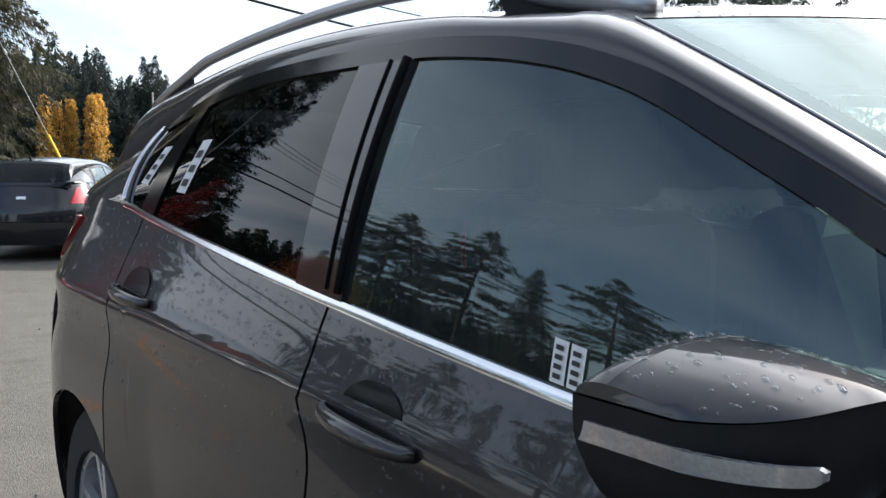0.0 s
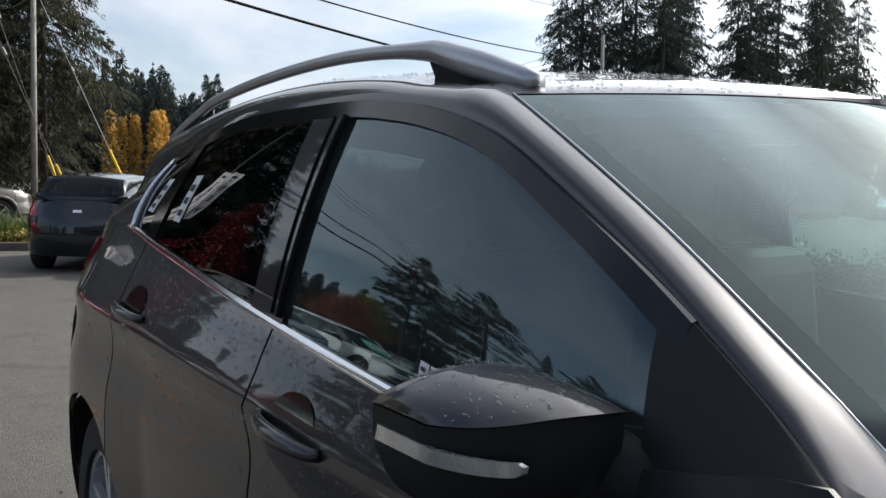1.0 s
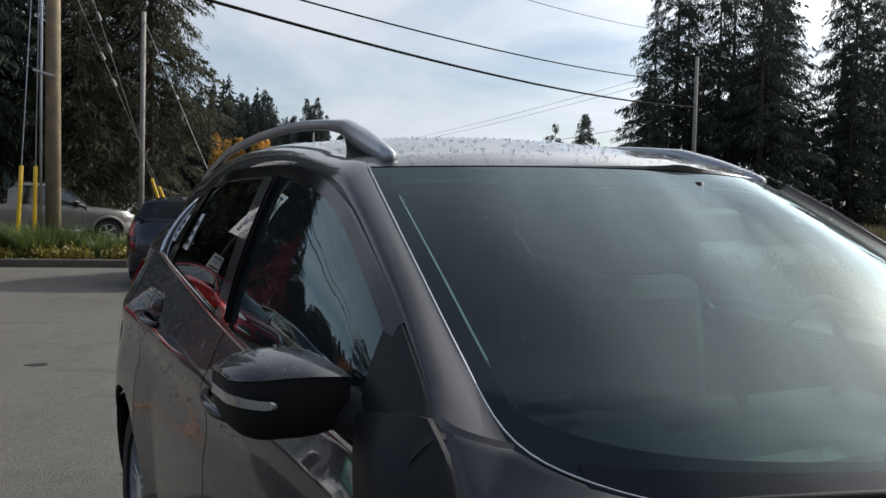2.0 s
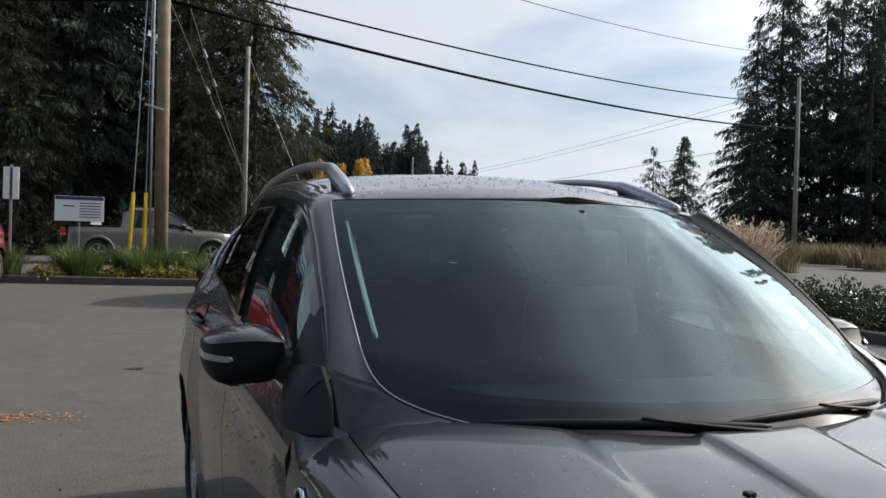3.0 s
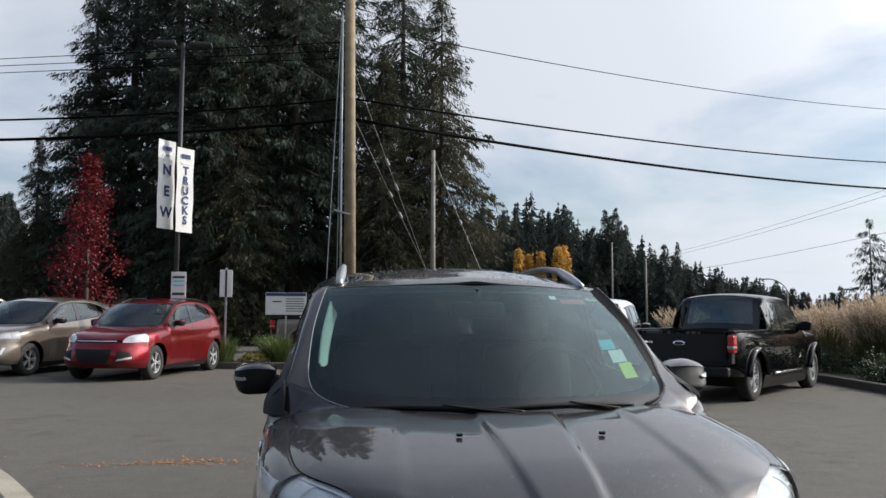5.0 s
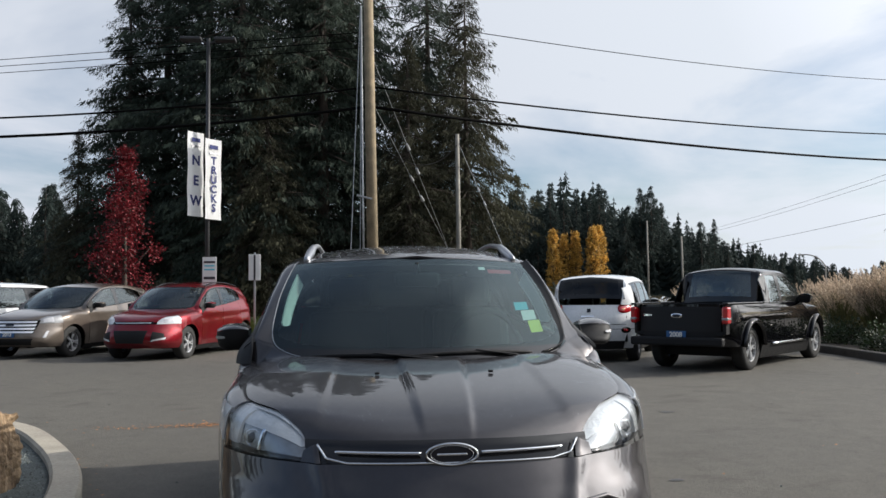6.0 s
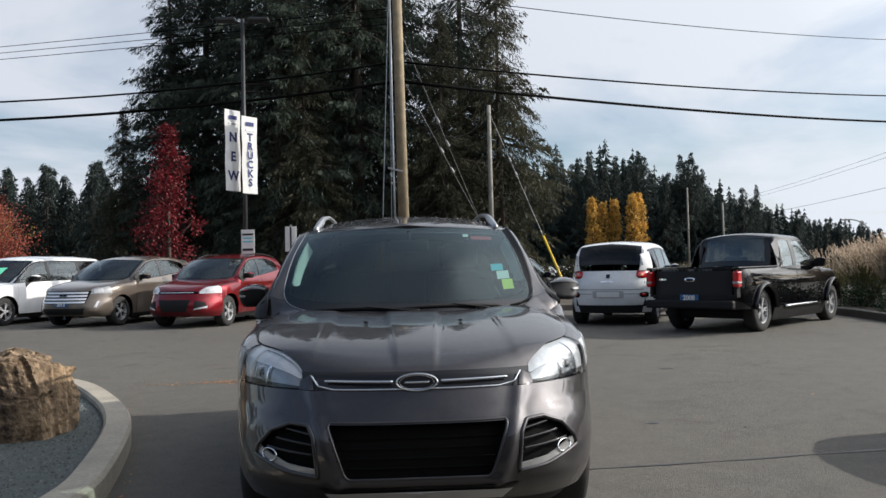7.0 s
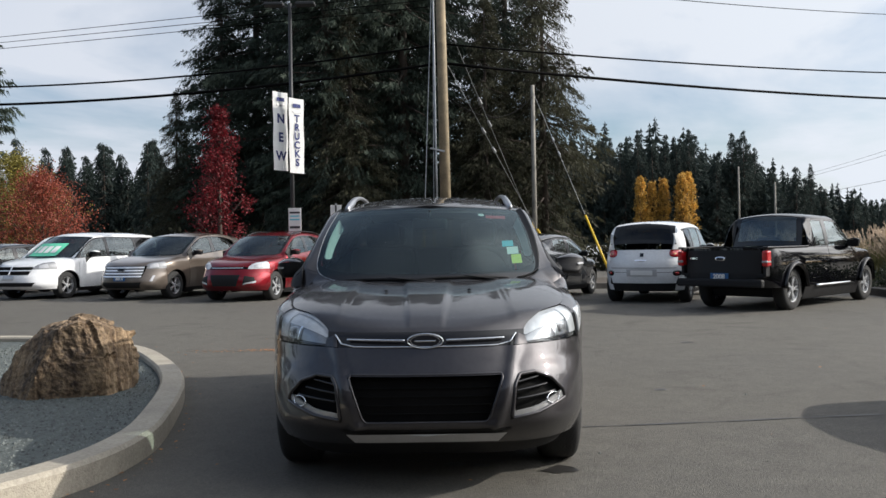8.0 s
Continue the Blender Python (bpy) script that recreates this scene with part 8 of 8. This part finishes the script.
plant_first(fir_b, [(-5.2, 34.5, 0.92, 1), (-1.8, 35.5, 1.0, 1), (3.1, 38, 0.86, 1), (-10.9, 38.5, 0.74, 1)])
plant_first(fir_c, [(4.6, 35.5, 0.84, 1), (1.9, 34.2, 0.66, 1), (-13.2, 38.5, 0.48, 1), (-4.0, 33.4, 0.62, 1), (-38, 42, 0.8, 1), (-46, 36, 0.7, 1)])
plant_first(fir_d, [(56, 60, 1.0, 1.1), (60, 55, 1.05, 1.1), (64, 57, 1.1, 1.1), (68, 60, 1.1, 1.1), (53, 61, 0.85, 1.1), (74, 56, 1.1, 1.15), (80, 62, 1.15, 1.1), (86, 56, 1.1, 1.15), (92, 58, 1.1, 1.1), (98, 64, 1.1, 1.1), (104, 62, 1.15, 1.1), (112, 60, 1.1, 1.1), (50, 58, 0.62, 1), (62, 62, 1.1, 1.1), (71, 63, 1.1, 1.1), (78, 57, 1.0, 1.1), (71, 54, 0.8, 1), (88, 53, 0.8, 1), (58.5, 64, 1.15, 1.15), (66, 64, 1.2, 1.1), (83, 59, 1.2, 1.1), (95, 61, 1.2, 1.1)])
pine = conifer("pine_tree", 20, 4.6, 61, M["fir"], "broad-crowned pine beyond the gravel island", 120, 120, 0.12, 0.28, 0.74, 1.7)
plant_first(pine, [(-36, 47, 0.92, 1), (-37, 60, 1.0, 1), (-42, 38, 0.95, 1), (-51, 36, 1.0, 1), (-43, 66, 0.9, 1)])
wr = random.Random(33)
tops = lambda x: float(np.interp(x, [10, 31, 42, 53, 58, 63, 70, 75, 95, 120], [21, 22, 21.5, 20.5, 16.5, 15.5, 11.5, 10.5, 7.5, 5]))
hill_firs = []
for k in range(64):
    x = 14 + 1.45 * k + wr.uniform(-1, 1)
    s = wr.choice((0.55, 0.75, 0.85, 1.0, 1.15, 1.3))
    hill_firs.append((x, 144 + wr.uniform(-5, 5), s, 1, tops(x) * wr.uniform(0.78, 1.04) - 11.6 * s - 0.8))
for k in range(24):
    x = 50 + 2.3 * k + wr.uniform(-1, 1)
    s = wr.choice((0.6, 0.8, 0.95, 1.1))
    hill_firs.append((x, 153 + wr.uniform(-3, 5), s, 1, tops(x * 146 / 153) * wr.uniform(0.72, 0.92) - 11.6 * s - 0.8))
# rows at y -42, x 78 and x -62: unseen, added to darken reflections
plant_first(fir_e, [(-44 + 1.25 * k + wr.uniform(-0.6, 0.6), 80 + wr.uniform(-6, 8), wr.uniform(0.75, 1.08), 1) for k in range(28)] + [(-46 + 4.8 * k + wr.uniform(-0.8, 0.8), -42 + wr.uniform(-4, 4), wr.uniform(1.5, 2.0), 1) for k in range(21)] + [(-52 + 1.6 * k, 90 + wr.uniform(-3, 5), wr.uniform(0.85, 1.15), 1) for k in range(24)] + hill_firs + [(78 + wr.uniform(-6, 6), -36 + 5.5 * k, wr.uniform(1.5, 1.9), 1) for k in range(14)] + [(-62 + wr.uniform(-5, 5), -34 + 5.5 * k, wr.uniform(1.2, 1.6), 1) for k in range(12)])
red_maple = leafy("maple_tree", 5.7, 1.15, 11, M["maple_red"], "slim maple with crimson autumn leaves", 0.08, 300, 0.085, 26, taper=0.62)
red_maple.matrix_basis = Matrix.Translation((-7.45, 24.6, ground_z(0, 24.6))) @ Matrix.Diagonal((1.0, 1.0, 1.02, 1))
rust = leafy("maple_tree", 6.4, 3.6, 12, M["maple_rust"], "round maple turning rusty red", 0.12, 620, 0.13, 26)
rust.matrix_basis = Matrix.Translation((-23.4, 46, ground_z(0, 46))) @ Matrix.Diagonal((0.76, 0.76, 0.9, 1))
yel = leafy("maple_tree", 7.2, 3.0, 13, M["green_gold"], "maple turning yellow behind the red one", 0.15, 520, 0.13, 26)
yel.matrix_basis = Matrix.Translation((-27.0, 50, ground_z(0, 50)))
pop = leafy("poplar_tree", 13, 1.25, 14, M["gold_leaf"], "columnar poplar with golden autumn leaves", 0.06, 520, 0.24, 15, True)
plant_first(pop, [(30.2, 130, 0.95, 1), (32.2, 131, 0.80, 1.12), (34.0, 131, 0.86, 1.08), (36.6, 130, 1.0, 0.98), (38.0, 132, 1.1, 0.92)])
sp = conifer("spruce_tree", 13, 4.0, 21, M["fir"], "lone spruce beyond the road", 300, 60, 0.3, 0.05, 0.05, 1.6)
plant_first(sp, [(57.6, 77, 0.98, 1)])
sp2 = conifer("sparse_tree", 11.5, 4.2, 22, M["fir"], "sparse bare-limbed spruce beyond the road", 110, 44, 0.3, 0.10, 0.2, 1.5)
plant_first(sp2, [(54.0, 77.5, 1.0, 1)])


def far_wood(name, spots, label, seed):
    """A far wood on a hill: hundreds of ragged small firs in one mesh."""
    r = random.Random(seed)
    vs, fs = [], []
    for x, y, z, h in spots:
        w = h * r.uniform(0.24, 0.38)
        for i in range(20):
            t = (i + r.random()) / 20
            for q in range(7):
                a = r.uniform(0, 2 * math.pi)
                ln = w * (1.02 - t) ** 0.8 * r.uniform(0.55, 1.15) + 0.08
                p = Vector((x, y, z + h * (0.05 + t * 0.93)))
                tip = p + Vector((math.cos(a) * ln, math.sin(a) * ln, -ln * r.uniform(0.15, 0.8)))
                k = len(vs)
                g = Vector((-math.sin(a), math.cos(a), 0)) * ln * 0.16
                vs += [p + Vector((0, 0, 0.035 * h)), p + (tip - p) * 0.5 + g, tip, p + (tip - p) * 0.5 - g - Vector((0, 0, 0.025 * h))]
                fs.append((k, k + 1, k + 2, k + 3))
        k = len(vs)
        vs += [Vector((x - w * 0.08, y, z - 1)), Vector((x + w * 0.08, y, z - 1)), Vector((x, y, z + h * 0.9))]
        fs.append((k, k + 1, k + 2))
    return tagged(mesh_ob(name, vs, fs, M["far_fir"], None, "", False), label, "woodland", kind="stuff")


r = random.Random(30)
spots = []
crest = lambda x: np.interp(x, [-150, -60, 8, 28, 45, 52, 62, 72, 95, 260], [7, 8, 13, 13.5, 12.5, 11.5, 7.5, 4.0, 1.5, -1])
for _ in range(800):
    x = r.uniform(2, 120)
    y = 150 + r.uniform(-12, 60) + abs(x - 60) * 0.1
    spots.append((x, y, ground_z(x, y) + float(crest(x * 150 / y)) * min(1, max(0, (y - 138) / 32)), r.choice((6, 8, 9, 10, 11, 12, 14)) * r.uniform(0.85, 1.15) * float(np.interp(x * 150 / y, [40, 75, 100], [1, 0.6, 0.45]))))
for _ in range(330):
    x = r.uniform(-90, -12)
    y = r.uniform(90, 125)
    spots.append((x, y, ground_z(x, y), r.uniform(8, 13)))
for _ in range(150):
    x, y = r.uniform(-46, -10), r.uniform(90, 106)
    spots.append((x, y, ground_z(x, y), r.uniform(8, 12)))
far_wood("far_wood", spots, "dark conifer wood on the far hillside", 31)
hx, hy = np.linspace(-160, 420, 60), np.linspace(140, 420, 16)
hill = [(x, y, ground_z(x, y) - 0.5 + float(crest(x * 150 / max(y, 150))) * min(1.0, max(0, (y - 138) / 32)) + 1.6) for y in hy for x in hx]
tagged(mesh_ob("hillside", hill, grid_faces(len(hy), len(hx)), M["far_fir"]), "dark wooded hillside", "hill", kind="structure")


# ---- grasses and shrubs ----
def tuft(name, h, n, spread, mats, seed, label, plume=0, lean=0.45, w=0.006, group="grasses"):
    """A clump of arching blades, with feathery plumes where it has them."""
    r = random.Random(seed)
    ob = empty(name, Matrix(), label, "ornamental grass", group)
    vs, fs = [], []
    pv, pf = [], []
    for i in range(n):
        a, rr = r.uniform(0, 2 * math.pi), spread * 0.45 * math.sqrt(r.random())
        p = Vector((math.cos(a) * rr, math.sin(a) * rr, 0))
        la = a + r.uniform(-0.7, 0.7)
        ln, hh = h * r.uniform(0.55, 1.0), r.uniform(0.1, lean)
        pts = [p + Vector((math.cos(la) * ln * hh * t**2, math.sin(la) * ln * hh * t**2, ln * (t - 0.25 * hh * t**3))) for t in (0, 0.35, 0.7, 1.0)]
        s = Vector((-math.sin(la + r.uniform(-1, 1)), math.cos(la), 0)) * w * r.uniform(0.7, 1.5)
        k = len(vs)
        for t, q in zip((1, 0.9, 0.6, 0.08), pts):
            vs += [q - s * t, q + s * t]
        fs += [(k, k + 1, k + 3, k + 2), (k + 2, k + 3, k + 5, k + 4), (k + 4, k + 5, k + 7, k + 6)]
        if plume and i % plume == 0:
            top, d = pts[-1], (pts[-1] - pts[-2]).normalized()
            for q in range(14):
                u = q / 14
                o = Vector((r.gauss(0, 1), r.gauss(0, 1), r.gauss(0, 0.6))).normalized()
                b = top + d * (u - 0.4) * 0.34
                blade_tri(pv, pf, b, b + (d * 0.8 + o * 0.45).normalized() * 0.09, 0.012, o.cross(d) if o.cross(d).length > 1e-4 else Vector((1, 0, 0)))
    mesh_ob("blades", vs, fs, mats[0], ob, "arching blades", False)
    if plume:
        mesh_ob("plumes", pv, pf, mats[1], ob, "pale feathery plumes", False)
    return ob


def spread_copies(proto, spots):
    x, y, s = spots[0]
    for q in spots[1:]:
        copy_thing(proto, Matrix.Translation((q[0], q[1], ground_z(q[0], q[1]) + 0.08)) @ Matrix.Rotation(q[0] * 5.1 + q[1], 4, "Z") @ Matrix.Diagonal((q[2], q[2], q[2], 1)))
    proto.matrix_basis = Matrix.Translation((x, y, ground_z(x, y) + 0.08)) @ Matrix.Diagonal((s, s, s, 1))


M["grass_olive"] = material("olive_grass_blades", (0.105, 0.105, 0.042), 0.7, 0, 0.35, 2, island=True)
leaf_light(M["grass_olive"], 0.3)
pam = tuft("plume_grass", 1.95, 520, 1.2, (M["grass_olive"], M["grass_dry"]), 41, "tall dry ornamental grass with pale plumes", 3, 0.5)
spread_copies(pam, [(11.9, 15.2, 0.88)] + [(11.3 + rng.uniform(0, 1.3), 14.7 + rng.uniform(0, 1.2), rng.uniform(0.70, 0.85)) for _ in range(6)] + [(11.5 + rng.uniform(0, 1.3), 17.3 + rng.uniform(0, 2.2), rng.uniform(0.66, 0.80)) for _ in range(6)] + [(10.9, 24.6, 0.72), (11.7, 25.6, 0.66)])
low = tuft("green_grass", 0.85, 420, 0.8, (M["grass_green"],), 42, "low green grass clump in the planting strip", 0, 0.8, 0.009)
spread_copies(low, [(-1.5, 19.5, 1.0)] + [(rng.uniform(-2.1, 0.6), rng.uniform(19.1, 21.5), rng.uniform(0.55, 1.05)) for _ in range(12)] + [(-3.0, 19.3, 0.9), (-3.3, 19.8, 1.0), (1.0, 19.2, 0.7), (1.6, 19.6, 0.8), (0.9, 20.6, 0.9)])


def shrub(name, seed, mat, label, rad=0.6, h=0.6, leaves=1600, leaf=0.05):
    r = random.Random(seed)
    ob = empty(name, Matrix(), label, "shrub", "shrubs")
    bm = bmesh.new()
    vs, fs = [], []
    for i in range(9):
        a = r.uniform(0, 2 * math.pi)
        rod(bm, (0, 0, -0.05), (math.cos(a) * rad * 0.7, math.sin(a) * rad * 0.7, h * r.uniform(0.5, 0.9)), 0.012, 0.004, 5)
    for i in range(leaves):
        a, q = r.uniform(0, 2 * math.pi), r.random() ** 0.4
        th = math.acos(r.uniform(-0.1, 1))
        lump = 1 + 0.25 * math.sin(3 * a + seed) * math.sin(4 * th)
        p = Vector((math.cos(a) * math.sin(th) * rad * q * lump, math.sin(a) * math.sin(th) * rad * q * lump, max(0.02, math.cos(th) * h * q * lump)))
        d = (p.normalized() + Vector((r.gauss(0, 0.6), r.gauss(0, 0.6), r.gauss(0, 0.6)))).normalized() * leaf * r.uniform(0.7, 1.4)
        blade_tri(vs, fs, p, p + d, leaf * 0.4, Vector((r.uniform(-1, 1), r.uniform(-1, 1), 0.6)))
    part("stems", bm, M["bark"], ob)
    mesh_ob("leaves", vs, fs, mat, ob, "glossy small leaves", False)
    return ob


sb = shrub("shrub", 51, M["shrub_leaf"], "low dark evergreen shrub behind the kerb", 0.75, 0.62, 2600)
spread_copies(sb, [(10.15, 11.3, 1.0)] + [(10.0 + rng.uniform(0, 0.7), 4.0 + 0.95 * k, rng.uniform(0.8, 1.1)) for k in range(10)] + [(10.9, 10.2, 0.9), (10.3, 12.6, 1.0), (10.2, 13.4, 0.9), (10.4, 15.6, 0.9)])
sb2 = shrub("shrub", 52, M["green_gold"], "low leafy plant along the kerb", 0.4, 0.32, 900, 0.06)
spread_copies(sb2, [(-0.2, 19.0, 1.0), (0.4, 18.9, 1.0), (-2.2, 19.15, 0.9), (-0.9, 19.0, 0.8), (1.3, 18.8, 1.0), (2.2, 18.8, 0.9)])

brush = tuft("dry_grass", 1.1, 300, 2.2, (M["grass_straw"],), 43, "rough dry roadside grass", 0, 0.6, 0.02)
spread_copies(brush, [(24, 27, 1.0)] + [(rng.uniform(16, 70), rng.uniform(30, 52), rng.uniform(0.7, 1.5)) for _ in range(62)])
wild = shrub("roadside_bush", 53, M["fir_old"], "dark roadside bush beneath the firs", 1.6, 1.8, 1100, 0.22)
spread_copies(wild, [(46, 52, 1.0)] + [(rng.uniform(40, 110), rng.uniform(50, 58), rng.uniform(0.8, 1.5)) for _ in range(26)] + [(rng.uniform(-16, 9), rng.uniform(31.5, 35), rng.uniform(0.6, 1.0)) for _ in range(22)])
